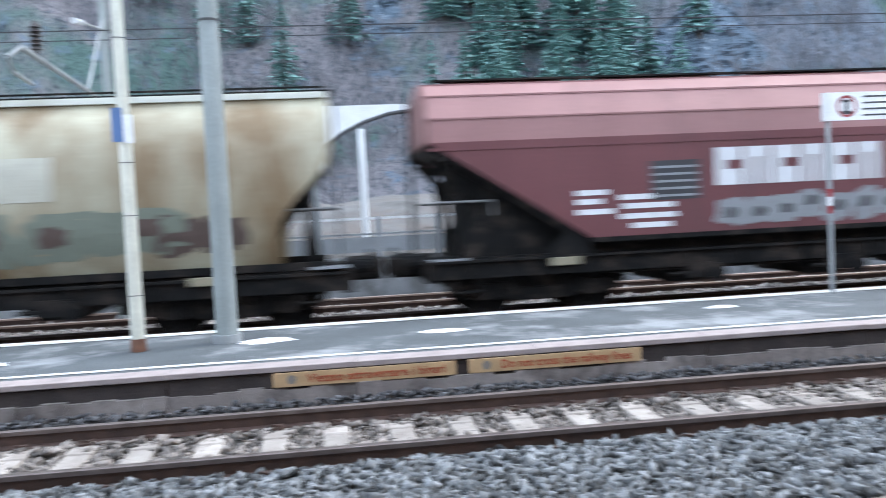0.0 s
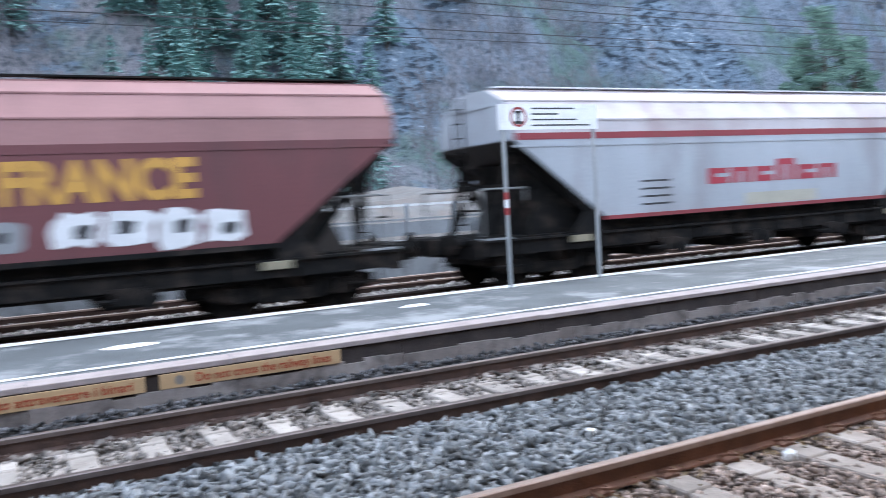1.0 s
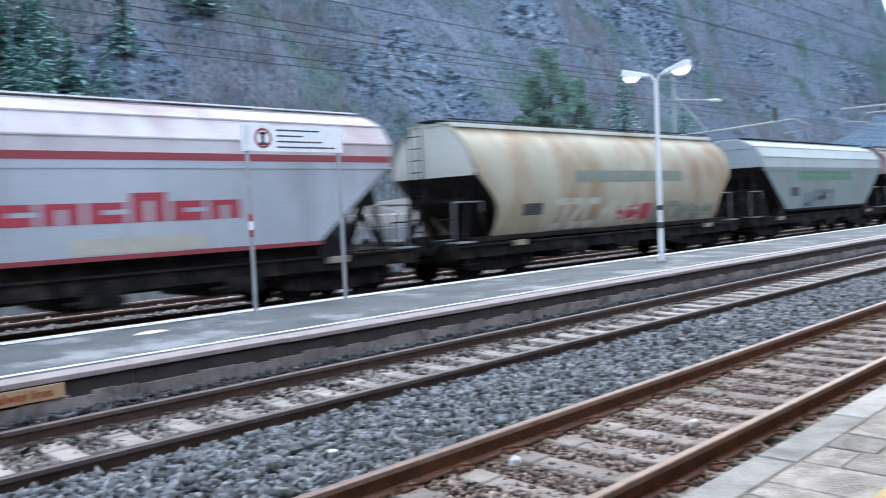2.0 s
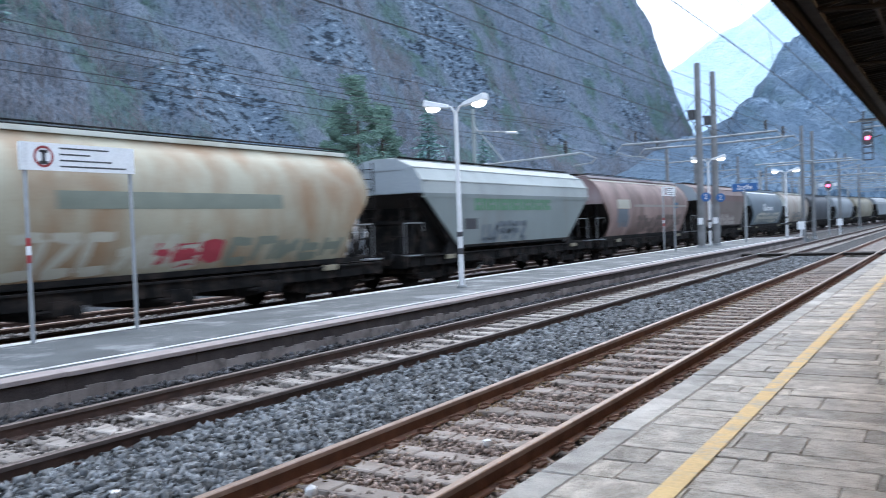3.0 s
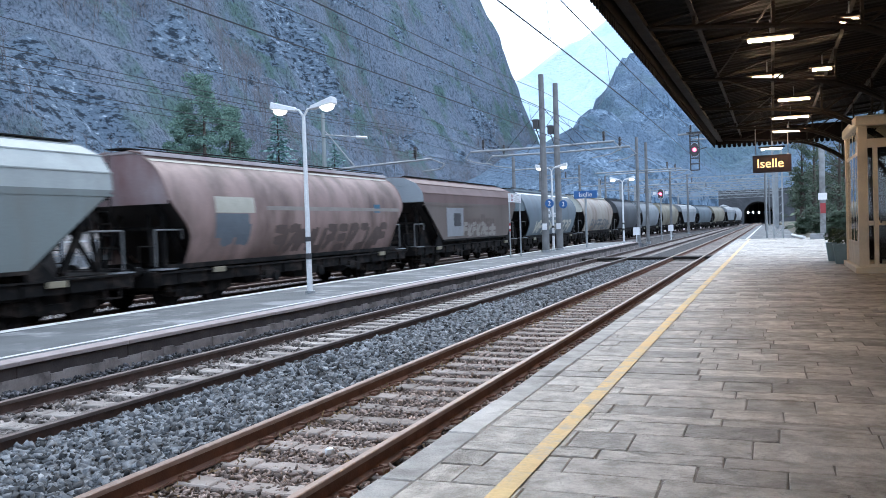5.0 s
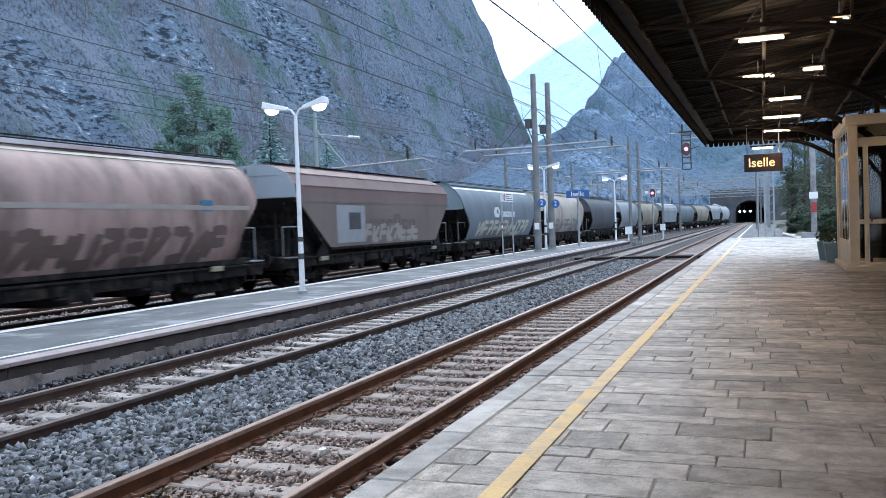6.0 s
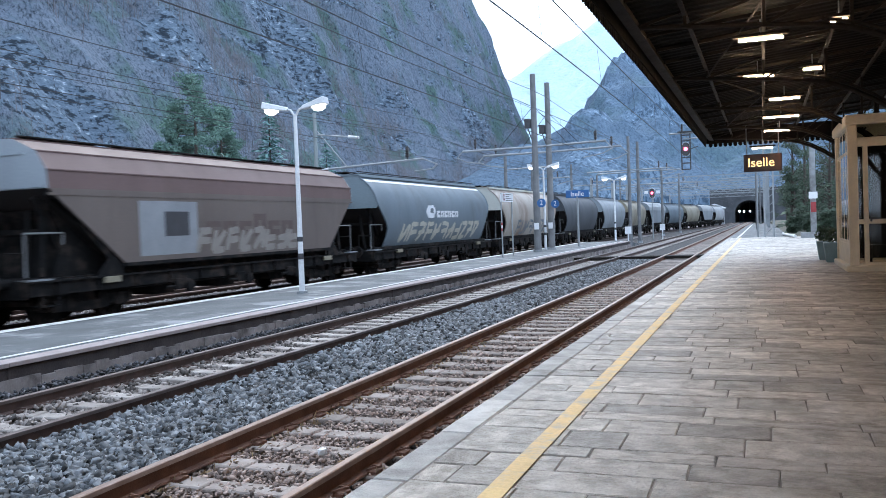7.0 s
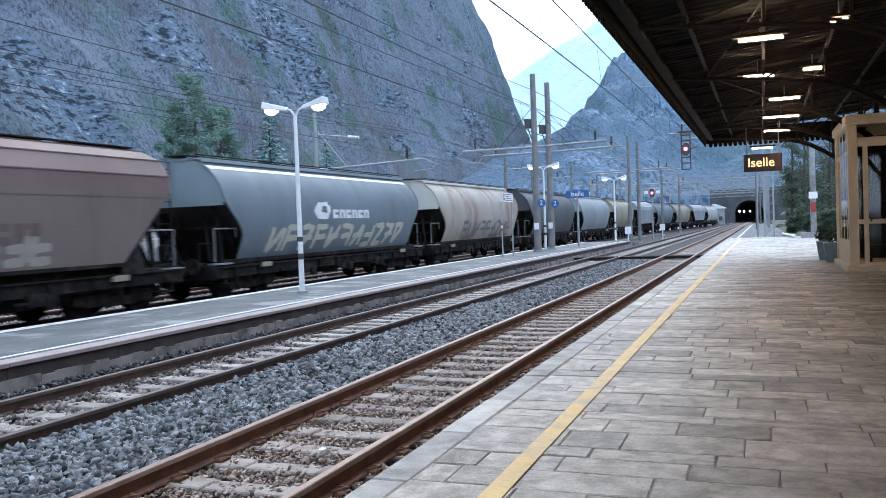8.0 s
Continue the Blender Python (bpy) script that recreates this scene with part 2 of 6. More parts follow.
def cliff_material(name, rock, hazed_wood, brown, dark, pale, moss, size, strata=(0.42, 0.32, 1.5), faces_at=0.55, outcrops=()):
    """Wooded mountainside: fine upright grain of bare woods, mossy patches, layered rock with dark clefts; outcrops are bare pale faces (x, y, z, radius)."""
    m = bpy.data.materials.new(name)
    m.use_nodes = True
    n, l = m.node_tree.nodes, m.node_tree.links
    b = n["Principled BSDF"]
    b.inputs["Roughness"].default_value = 0.95
    b.inputs["Specular IOR Level"].default_value = 0.1
    tc = n.new("ShaderNodeTexCoord")
    here = tc.outputs["Object"]

    def stretched(scale, turn=(0, 0, 0)):
        mp = n.new("ShaderNodeMapping")
        mp.inputs["Scale"].default_value, mp.inputs["Rotation"].default_value = scale, turn
        l.new(here, mp.inputs[0])
        return mp.outputs[0]

    def noise_node(scale, detail, rough, src):
        t = n.new("ShaderNodeTexNoise")
        t.inputs["Scale"].default_value, t.inputs["Detail"].default_value, t.inputs["Roughness"].default_value = scale, detail, rough
        l.new(src, t.inputs[0])
        return t.outputs[0]

    def ramp(fac, lo, hi):
        r = n.new("ShaderNodeMapRange")
        r.inputs[1].default_value, r.inputs[2].default_value = lo, hi
        l.new(fac, r.inputs[0])
        return r.outputs[0]

    def blend(fac, a, c, lo, hi):
        x = n.new("ShaderNodeMix")
        x.data_type = "RGBA"
        for sock, val in ((x.inputs[6], a), (x.inputs[7], c)):
            if isinstance(val, tuple):
                sock.default_value = (*val, 1)
            else:
                l.new(val, sock)
        l.new(ramp(fac, lo, hi), x.inputs[0])
        return x.outputs[2]

    def calc(kind, a, c):
        x = n.new("ShaderNodeMath")
        x.operation = kind
        for sock, val in ((x.inputs[0], a), (x.inputs[1], c)):
            if isinstance(val, float):
                sock.default_value = val
            else:
                l.new(val, sock)
        return x.outputs[0]

    layers = stretched(strata, (0.10, 0.14, 0.3))
    ledges = noise_node(0.62 / size, 9, 0.7, layers)
    clefts = noise_node(0.45 / size, 8, 0.68, stretched((1, 0.8, 0.5), (0.25, 0.0, 0.2)))
    faces = noise_node(0.03 / size, 7, 0.62, stretched((1, 0.8, 1.5)))
    hairs = noise_node(1.3 / size, 7, 0.72, stretched((1, 1, 0.3)))
    tufts = noise_node(0.22 / size, 7, 0.68, here)
    green = noise_node(0.03 / size, 7, 0.64, stretched((1, 1, 0.6)))
    for x, y, z, r in outcrops:
        d = n.new("ShaderNodeVectorMath")
        d.operation = "DISTANCE"
        d.inputs[1].default_value = (x, y, z)
        l.new(here, d.inputs[0])
        faces = calc("ADD", faces, calc("MULTIPLY", ramp(calc("DIVIDE", d.outputs["Value"], float(r)), 1.0, 0.5), 0.24))
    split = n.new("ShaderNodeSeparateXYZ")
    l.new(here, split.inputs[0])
    # distance haze as colour: the woods turn from brown to blue along y
    woods = blend(calc("ADD", split.outputs["Y"], calc("MULTIPLY", tufts, 60.0)), brown, hazed_wood, 40.0, 125.0)
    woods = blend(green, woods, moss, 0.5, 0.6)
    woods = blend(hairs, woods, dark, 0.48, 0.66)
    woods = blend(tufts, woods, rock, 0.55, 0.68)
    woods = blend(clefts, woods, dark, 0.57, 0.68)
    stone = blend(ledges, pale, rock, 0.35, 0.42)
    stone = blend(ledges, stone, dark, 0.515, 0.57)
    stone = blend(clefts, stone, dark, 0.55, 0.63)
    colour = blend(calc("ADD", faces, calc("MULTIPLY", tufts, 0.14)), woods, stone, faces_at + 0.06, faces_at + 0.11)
    l.new(colour, b.inputs["Base Color"])
    bp = n.new("ShaderNodeBump")
    bp.inputs["Strength"].default_value, bp.inputs["Distance"].default_value = 1.0, 2.0 * size
    l.new(calc("ADD", ledges, tufts), bp.inputs["Height"])
    l.new(bp.outputs[0], b.inputs["Normal"])
    return m


OUTCROPS = ((-134, 226, 61, 22), (-109, 110, 22, 14), (-111, 54, 25, 9), (-131, 384, 56, 18), (-117, 150, 42, 13), (-116, 108, 34, 7))
# rock and farther woods of the near wall are blued by painted haze
M["cliff"] = cliff_material("hazed_wooded_cliff", (0.175, 0.23, 0.295), (0.205, 0.245, 0.305), (0.265, 0.25, 0.265), (0.040, 0.054, 0.072), (0.50, 0.58, 0.68), (0.12, 0.19, 0.17), 0.7, (0.5, 0.4, 1.05), 0.575,
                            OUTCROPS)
# the haze before these two mountains is put into their pale blue colours
M["cliff_far"] = cliff_material("haze_tinted_cliff", (0.20, 0.285, 0.385), (0.175, 0.245, 0.33), (0.175, 0.245, 0.33), (0.085, 0.13, 0.185), (0.44, 0.56, 0.70), (0.15, 0.225, 0.265), 1.0, (1.0, 0.8, 0.32), 0.52)
M["peak_far"] = cliff_material("haze_tinted_peak", (0.64, 0.79, 0.93), (0.60, 0.76, 0.92), (0.60, 0.76, 0.92), (0.55, 0.71, 0.88), (0.74, 0.86, 0.96), (0.55, 0.71, 0.86), 2.5)


# ---- mesh helpers ----
class Shape:
    """Collects points and faces of one mesh."""

    def __init__(self):
        self.v, self.f = [], []

    def add(self, pts, faces):
        o = len(self.v)
        self.v += [tuple(p) for p in pts]
        self.f += [tuple(i + o for i in q) for q in faces]
        return self

    def box(self, x0, x1, y0, y1, z0, z1):
        p = [(x, y, z) for z in (z0, z1) for y in (y0, y1) for x in (x0, x1)]
        return self.add(p, [(0, 2, 3, 1), (4, 5, 7, 6), (0, 1, 5, 4), (2, 6, 7, 3), (0, 4, 6, 2), (1, 3, 7, 5)])

    def prism(self, outline, a0, a1, axis="y"):
        """An outline in the two other axes (x, z or y, z or x, y), drawn out along axis."""
        k = len(outline)
        put = {"y": lambda p, a: (p[0], a, p[1]), "x": lambda p, a: (a, p[0], p[1]), "z": lambda p, a: (p[0], p[1], a)}[axis]
        pts = [put(p, a0) for p in outline] + [put(p, a1) for p in outline]
        return self.add(pts, [tuple(range(k)), tuple(range(2 * k - 1, k - 1, -1))] + [(i, k + i, k + (i + 1) % k, (i + 1) % k) for i in range(k)])

    def tube(self, p0, p1, r0, r1=None, n=8):
        r1 = r0 if r1 is None else r1
        a, c = Vector(p0), Vector(p1)
        d = (c - a).normalized()
        u = d.orthogonal().normalized()
        w = d.cross(u)
        ring = [(math.cos(2 * math.pi * i / n), math.sin(2 * math.pi * i / n)) for i in range(n)]
        pts = [a + (u * s + w * t) * r0 for s, t in ring] + [c + (u * s + w * t) * r1 for s, t in ring]
        return self.add(pts, [(i, (i + 1) % n, n + (i + 1) % n, n + i) for i in range(n)] + [tuple(range(n - 1, -1, -1)), tuple(range(n, 2 * n))])

    def path(self, pts, r, n=6):
        for p, q in zip(pts, pts[1:]):
            self.tube(p, q, r, r, n)
        return self

    def bar(self, p0, p1, w, h):
        """A rectangular bar from p0 to p1, w wide and h deep."""
        a, c = Vector(p0), Vector(p1)
        d = (c - a).normalized()
        u = d.cross(Vector((0, 0, 1)))
        u = u.normalized() if u.length > 0.01 else Vector((1, 0, 0))
        t = d.cross(u)
        pts = [q + u * sx * w / 2 + t * sz * h / 2 for q in (a, c) for sx, sz in ((-1, -1), (1, -1), (1, 1), (-1, 1))]
        return self.add(pts, [(0, 1, 2, 3), (7, 6, 5, 4), (0, 4, 5, 1), (1, 5, 6, 2), (2, 6, 7, 3), (3, 7, 4, 0)])

    def sheet(self, rows, thick=0.0):
        """A grid of points, rows of equal length."""
        m, k = len(rows), len(rows[0])
        pts = [p for r in rows for p in r]
        return self.add(pts, [(i * k + j, i * k + j + 1, (i + 1) * k + j + 1, (i + 1) * k + j) for i in range(m - 1) for j in range(k - 1)])

    def mesh(self, name, bevel=0.0, smooth=False, weld=True):
        me = bpy.data.meshes.new(name)
        me.from_pydata(self.v, [], self.f)
        bm = bmesh.new()
        bm.from_mesh(me)
        if bevel:
            edges = [e for e in bm.edges if len(e.link_faces) == 2 and e.calc_face_angle(0) > 0.5]
            bmesh.ops.bevel(bm, geom=edges, offset=bevel, segments=1, affect="EDGES", clamp_overlap=True)
        bmesh.ops.recalc_face_normals(bm, faces=bm.faces)
        for q in bm.faces:
            q.smooth = smooth
        bm.to_mesh(me)
        bm.free()
        return me


def part(name, shape, mat, parent=None, label="", bevel=0.0, smooth=False, at=None):
    """Links a shape as one mesh object under a thing or a part."""
    me = shape.mesh(name, bevel, smooth) if isinstance(shape, Shape) else shape
    if not me.materials:
        me.materials.append(mat if not isinstance(mat, str) else M[mat])
    ob = new(name, me)
    if parent is not None:
        ob.parent = parent
    if at is not None:
        ob.matrix_basis = at
    if label:
        ob["label"] = label
    return ob


def thing(name, label, category, group="", at=None, kind=""):
    ob = new(name)
    if at is not None:
        ob.matrix_basis = at
    return tagged(ob, label, category, group, kind)


def setting(name, shape, mat, label, category="structure", bevel=0.0, smooth=False):
    return tagged(part(name, shape, mat, None, "", bevel, smooth), label, category, "", "structure")


def lettering(words, size, depth=0.004, align="CENTER", bold=0.0):
    """Built-in font turned into a mesh in the xz plane, facing -y."""
    cu = bpy.data.curves.new("words", "FONT")
    cu.body, cu.size, cu.extrude, cu.align_x, cu.align_y = words, size, depth, align, "CENTER"
    cu.offset = bold
    ob = bpy.data.objects.new("words", cu)
    scene.collection.objects.link(ob)
    me = bpy.data.meshes.new_from_object(ob.evaluated_get(bpy.context.evaluated_depsgraph_get()))
    bpy.data.objects.remove(ob)
    me.transform(Matrix.Rotation(radians(90), 4, "X"))
    return me


# ---- plan: y runs along the tracks, x across them, rail heads at z = 0 ----
TRACK_1, TRACK_2, TRACK_3, TRACK_4 = -3.89, -7.57, -15.05, -18.4
PLATFORM = 0.29
SPEED = 9.65


def track_3_x(y):
    """The train's track is straight past the station and then swings over to join the second track."""
    s = min(1, max(0, (y - 95) / 125))
    return TRACK_3 + (TRACK_2 - TRACK_3) * s * s * (3 - 2 * s)


def fbm(x, y, z=0.0, octaves=5):
    return noise.fractal((x, y, z), 0.9, 2.1, octaves, noise_basis="PERLIN_ORIGINAL")


# ---- ground and ballast ----
setting("ground", Shape().box(-2500, 2500, -2500, 2500, -1.2, -0.42), "earth", "bare grey winter valley floor", "ground")
bed = Shape()
ys = [-60 + 4 * i for i in range(85)]
bed.sheet([[(x, y, z) for x, z in ((-21.5, -0.5), (-20.6, -0.24), (-9.2, -0.2), (-8.72, -0.22), (-8.4, -0.25), (-6.8, -0.25), (-6.4, -0.19), (-5.8, -0.165), (-5.1, -0.2), (-4.8, -0.25), (-3.0, -0.25), (-2.3, -0.24))] for y in ys])
setting("ballast_bed", bed, "ballast", "dark grey ballast bed under the tracks", "ballast")


bed_far = Shape()
bed_far.sheet([[(x, y, -0.185 + random.uniform(-0.02, 0.02)) for x in (-12.6, -13.4, -14.25, -15.05, -15.9, -16.7, -17.6, -18.4, -19.2, -20.6)] for y in [-60 + 1.5 * i for i in range(190)]])
setting("pale_ballast_bed", bed_far, "ballast_pale", "pale pinkish ballast under the freight train", "ballast")


def rail_profile():
    web = [(-0.075, -0.17), (0.075, -0.17), (0.07, -0.155), (0.012, -0.14), (0.012, -0.045), (-0.012, -0.045), (-0.012, -0.14), (-0.07, -0.155)]
    head = [(-0.036, -0.045), (0.036, -0.045), (0.036, -0.008), (0.028, 0.0), (-0.028, 0.0), (-0.036, -0.008)]
    return web, head


def sweep(outline, xs_of_y, ys_):
    s = Shape()
    k = len(outline)
    for y in ys_:
        s.v += [(xs_of_y(y) + p[0], y, p[1]) for p in outline]
    for i in range(len(ys_) - 1):
        s.f += [(i * k + j, i * k + (j + 1) % k, (i + 1) * k + (j + 1) % k, (i + 1) * k + j) for j in range(k)]
    s.f += [tuple(range(k)), tuple(range(len(s.v) - 1, len(s.v) - k - 1, -1))]
    return s


def build_track(name, centre, y0, y1, web_mat, head_mat, sleeper_mat, label, near):
    tr = thing(name, label, "railway track", kind="structure")
    web, head = rail_profile()
    line = [y0 + (y1 - y0) * i / 60 for i in range(61)]
    for side in (-0.7525, 0.7525):
        rail = part("rail", sweep(web, lambda y: centre(y) + side, line), web_mat, tr)
        part("rail_head", sweep(head, lambda y: centre(y) + side, line), head_mat, rail)
    block = Shape()
    for a, b in ((-1.15, -0.35), (-0.35, 0.35), (0.35, 1.15)):
        w = 0.125 if a != -0.35 else 0.115
        h = -0.172 if a != -0.35 else -0.182
        block.box(a, b, -w, w, -0.36, h)
    sleeper_mesh = block.mesh("sleeper", 0.012)
    sleeper_mesh.materials.append(M[sleeper_mat])
    rest = Shape()
    y = y0 + 0.3
    while y < y1 - 0.3:
        x = centre(y)
        if near[0] < y < near[1]:
            part("sleeper", sleeper_mesh, sleeper_mat, tr, at=pose(x, y + random.uniform(-0.015, 0.015), random.uniform(-0.008, 0.004), 0, 0, random.uniform(-0.6, 0.6)))
        else:
            rest.box(x - 1.15, x + 1.15, y - 0.12, y + 0.12, -0.36, -0.175)
        y += 0.585
    tagged(part("far_sleepers", rest, sleeper_mat, tr), kind="stuff")
    clips = Shape()
    y = y0 + 0.3
    while y < 45:
        if y > -6 and near[1] > near[0]:
            for side in (-0.7525, 0.7525):
                for dx in (-0.1, 0.1):
                    c = centre(y) + side + dx
                    clips.path([(c - dx * 0.5, y - 0.05, -0.145), (c + dx * 0.35, y - 0.03, -0.115), (c + dx * 0.5, y + 0.03, -0.125), (c - dx * 0.4, y + 0.05, -0.13)], 0.013, 4)
                    clips.box(c - 0.045, c + 0.045, y - 0.07, y + 0.07, -0.175, -0.15)
        y += 0.585
    if clips.v:
        tagged(part("rail_clips", clips, web_mat, tr), kind="stuff")
    return tr


build_track("track_1", lambda y: TRACK_1, -45, 262, "rail", "rail_head_dull", "sleeper", "rusty rails on brown concrete sleepers beside the platform", (-1, 62))
build_track("track_2", lambda y: TRACK_2, -45, 262, "rail_dark", "rail_head", "sleeper_pale", "dark rails with polished heads on pale concrete sleepers", (-8, 62))
build_track("track_3", track_3_x, -60, 225, "rail_dark", "rail_head", "sleeper", "railway track under the freight train", (1, 0))
build_track("track_4", lambda y: TRACK_4, -60, 120, "rail_dark", "rail_head_dull", "sleeper", "rusty siding track behind the train", (1, 0))


def scatter_stones(name, regions, mat, label, size=0.034):
    """Loose broken stones: one mesh of many small irregular blocks."""
    rng = np.random.default_rng(5)
    cube = np.array([(x, y, z) for z in (-1, 1) for y in (-1, 1) for x in (-1, 1)], float)
    quads = np.array([(0, 2, 3, 1), (4, 5, 7, 6), (0, 1, 5, 4), (2, 6, 7, 3), (0, 4, 6, 2), (1, 3, 7, 5)])
    pos = []
    for x0, x1, y0, y1, z0, z1, per in regions:
        k = int((x1 - x0) * (y1 - y0) * per)
        p = rng.random((k, 3))
        pos.append(np.stack([x0 + p[:, 0] * (x1 - x0), y0 + p[:, 1] * (y1 - y0), z0 + p[:, 2] * (z1 - z0)], 1))
    pos = np.concatenate(pos)
    k = len(pos)
    jag = cube[None] * np.array([1.1, 1.4, 0.55]) * (0.62 + 0.38 * rng.random((k, 8, 1))) + rng.normal(0, 0.16, (k, 8, 3))
    jag *= (size * (0.35 + 0.55 * rng.random((k, 1, 1)))) * (0.5 + 0.8 * rng.random((k, 1, 3)))
    q = rng.normal(size=(k, 4)) * np.array([1.0, 0.35, 0.35, 1.0])
    q /= np.linalg.norm(q, axis=1, keepdims=True)
    w, x, y, z = q.T
    rot = np.stack([np.stack([1 - 2 * (y * y + z * z), 2 * (x * y - z * w), 2 * (x * z + y * w)], 1),
                    np.stack([2 * (x * y + z * w), 1 - 2 * (x * x + z * z), 2 * (y * z - x * w)], 1),
                    np.stack([2 * (x * z - y * w), 2 * (y * z + x * w), 1 - 2 * (x * x + y * y)], 1)], 1)
    pts = np.einsum("kij,knj->kni", rot, jag) + pos[:, None]
    me = bpy.data.meshes.new(name)
    me.vertices.add(k * 8)
    me.vertices.foreach_set("co", pts.reshape(-1).astype(np.float32))
    me.loops.add(k * 24)
    me.polygons.add(k * 6)
    me.loops.foreach_set("vertex_index", (quads[None] + 8 * np.arange(k)[:, None, None]).reshape(-1).astype(np.int32))
    me.polygons.foreach_set("loop_start", np.arange(0, k * 24, 4, dtype=np.int32))
    me.update(calc_edges=True)
    me.materials.append(M[mat])
    return tagged(new(name, me), label, "ballast", "", "stuff")


scatter_stones("grey_ballast_stones", [
    (-6.75, -4.75, -3.5, 9, -0.2, -0.125, 1150), (-6.75, -4.75, 9, 20, -0.2, -0.13, 650), (-6.75, -4.75, 20, 42, -0.2, -0.14, 280),
    (-6.75, -4.75, -14, -3.5, -0.2, -0.13, 260)], "stone", "loose broken grey ballast stones between the tracks", 0.05)
scatter_stones("brown_ballast_stones", [(-8.25, -6.9, -5, 9, -0.275, -0.208, 900), (-8.25, -6.9, 9, 26, -0.275, -0.21, 520), (-8.3, -8.0, -5, 14, -0.2, -0.16, 300), (-7.15, -6.85, -5, 14, -0.2, -0.16, 300), (-8.25, -6.9, -14, -5, -0.27, -0.205, 300), (-8.25, -6.9, 26, 44, -0.26, -0.2, 160)],
               "stone_brown", "brownish grey ballast stones within the second track", 0.044)
scatter_stones("dark_gravel", [(-9.06, -8.35, -6, 14, -0.21, -0.16, 700), (-9.06, -8.82, -14, 34, -0.19, -0.06, 700), (-9.06, -8.35, 14, 30, -0.21, -0.16, 350), (-9.06, -8.35, 30, 60, -0.21, -0.15, 80)], "gravel_dark", "dark gravel piled against the island footing", 0.036)
scatter_stones("pale_ballast_stones", [(-17.6, -12.7, -9, 32, -0.21, -0.14, 170), (-20.5, -17.2, -12, 20, -0.21, -0.14, 60)], "stone_pale", "pale pinkish ballast stones under the freight train", 0.05)
scatter_stones("rusty_ballast_stones", [
    (-4.6, -3.2, 1, 10, -0.26, -0.188, 1500), (-4.6, -3.2, 10, 30, -0.26, -0.19, 700), (-3.05, -2.32, 1, 24, -0.25, -0.16, 800), (-4.95, -4.7, 1, 24, -0.2, -0.15, 300), (-4.6, -3.2, -12, 1, -0.26, -0.2, 260), (-3.05, -2.32, -12, 1, -0.25, -0.16, 200)],
    "stone_rust", "rust-stained ballast stones in the first track", 0.028)

# dry weeds along the platform foot and the rails
weeds = Shape()
rng_d = random.Random(17)
for _ in range(5200):
    x, y = rng_d.choice((rng_d.uniform(-3.02, -2.32), rng_d.gauss(-2.4, 0.06), rng_d.gauss(-4.5, 0.1), rng_d.gauss(-3.28, 0.08))), rng_d.uniform(0.5, 26)
    c = Vector((x, y, rng_d.uniform(-0.2, -0.13)))
    u = Vector((rng_d.gauss(0, 1), rng_d.gauss(0, 1), rng_d.uniform(0, 1.2))).normalized() * rng_d.uniform(0.015, 0.05)
    v = u.orthogonal().normalized() * rng_d.uniform(0.004, 0.014)
    weeds.add([c - u, c + v, c + u, c - v], [(0, 1, 2, 3)])
tagged(part("dry_weeds", weeds, "dry_weed"), "dry brown weeds and leaves beside the rails", "weeds", "", "stuff")

# white stones on the ballast
for x, y in ((-4.25, 4.72), (-3.7, 6.5), (-5.6, 4.0)):
    rock = Shape()
    bm = bmesh.new()
    bmesh.ops.create_icosphere(bm, subdivisions=1, radius=0.05)
    for vv in bm.verts:
        vv.co = vv.co * random.uniform(0.75, 1.2)
    rock.v = [tuple(vv.co) for vv in bm.verts]
    rock.f = [tuple(vv.index for vv in ff.verts) for ff in bm.faces]
    bm.free()
    tagged(part("stone", rock, "white_paint", at=pose(x, y, -0.12)), "pale white stone lying on the ballast", "stone")

# ---- first platform ----
setting("platform_base", Shape().box(-2.26, 9, -12, 62, -0.42, PLATFORM - 0.009), "slab_joint", "dark joint bed under the platform paving", "platform")
setting("platform_end", Shape().box(-2.26, 1.6, 62, 150, -0.42, PLATFORM - 0.01), "asphalt", "narrow grey asphalt end of the platform", "platform")
setting("platform_line", Shape().box(-1.535, -1.4, -11.9, 61.9, PLATFORM + 0.007, PLATFORM + 0.011), "yellow", "worn yellow safety line painted on the platform", "line")
setting("platform_end_line", Shape().box(-1.75, -1.6, 62.5, 148, PLATFORM - 0.006, PLATFORM - 0.002), "white_line", "white line along the platform end", "line")
setting("yard_path", Shape().box(1.6, 30, 62, 240, -0.42, PLATFORM - 0.09), "yard_grass", "grassy ground beside the platform end", "ground")

# ---- island platform ----
IS_0, IS_1 = -9.12, -12.55
setting("island_body", Shape().box(IS_1 + 0.06, IS_0 - 0.08, -30, 62, -0.4, PLATFORM - 0.004), "asphalt", "grey asphalt island platform with pale worn patches", "platform")
setting("island_ramp", Shape().add([(IS_1 + 0.06, 62, -0.4), (IS_0 - 0.08, 62, -0.4), (IS_0 - 0.08, 62, PLATFORM - 0.004), (IS_1 + 0.06, 62, PLATFORM - 0.004), (IS_1 + 0.06, 68, -0.4), (IS_0 - 0.08, 68, -0.4), (IS_0 - 0.08, 68, -0.18), (IS_1 + 0.06, 68, -0.18)],
        [(0, 1, 2, 3), (4, 7, 6, 5), (0, 4, 5, 1), (2, 6, 7, 3), (1, 5, 6, 2), (0, 3, 7, 4)]), "asphalt", "sloping end of the island platform", "platform")
coping_piece = Shape().box(-0.17, 0.17, -0.998, 0.998, -0.06, 0.0).mesh("coping_stone", 0.006)
coping_piece.materials.append(M["pink_edge"])
wall_piece = Shape().box(-0.05, 0.05, -0.998, 0.998, -0.117, 0.117).mesh("wall_block", 0.012)
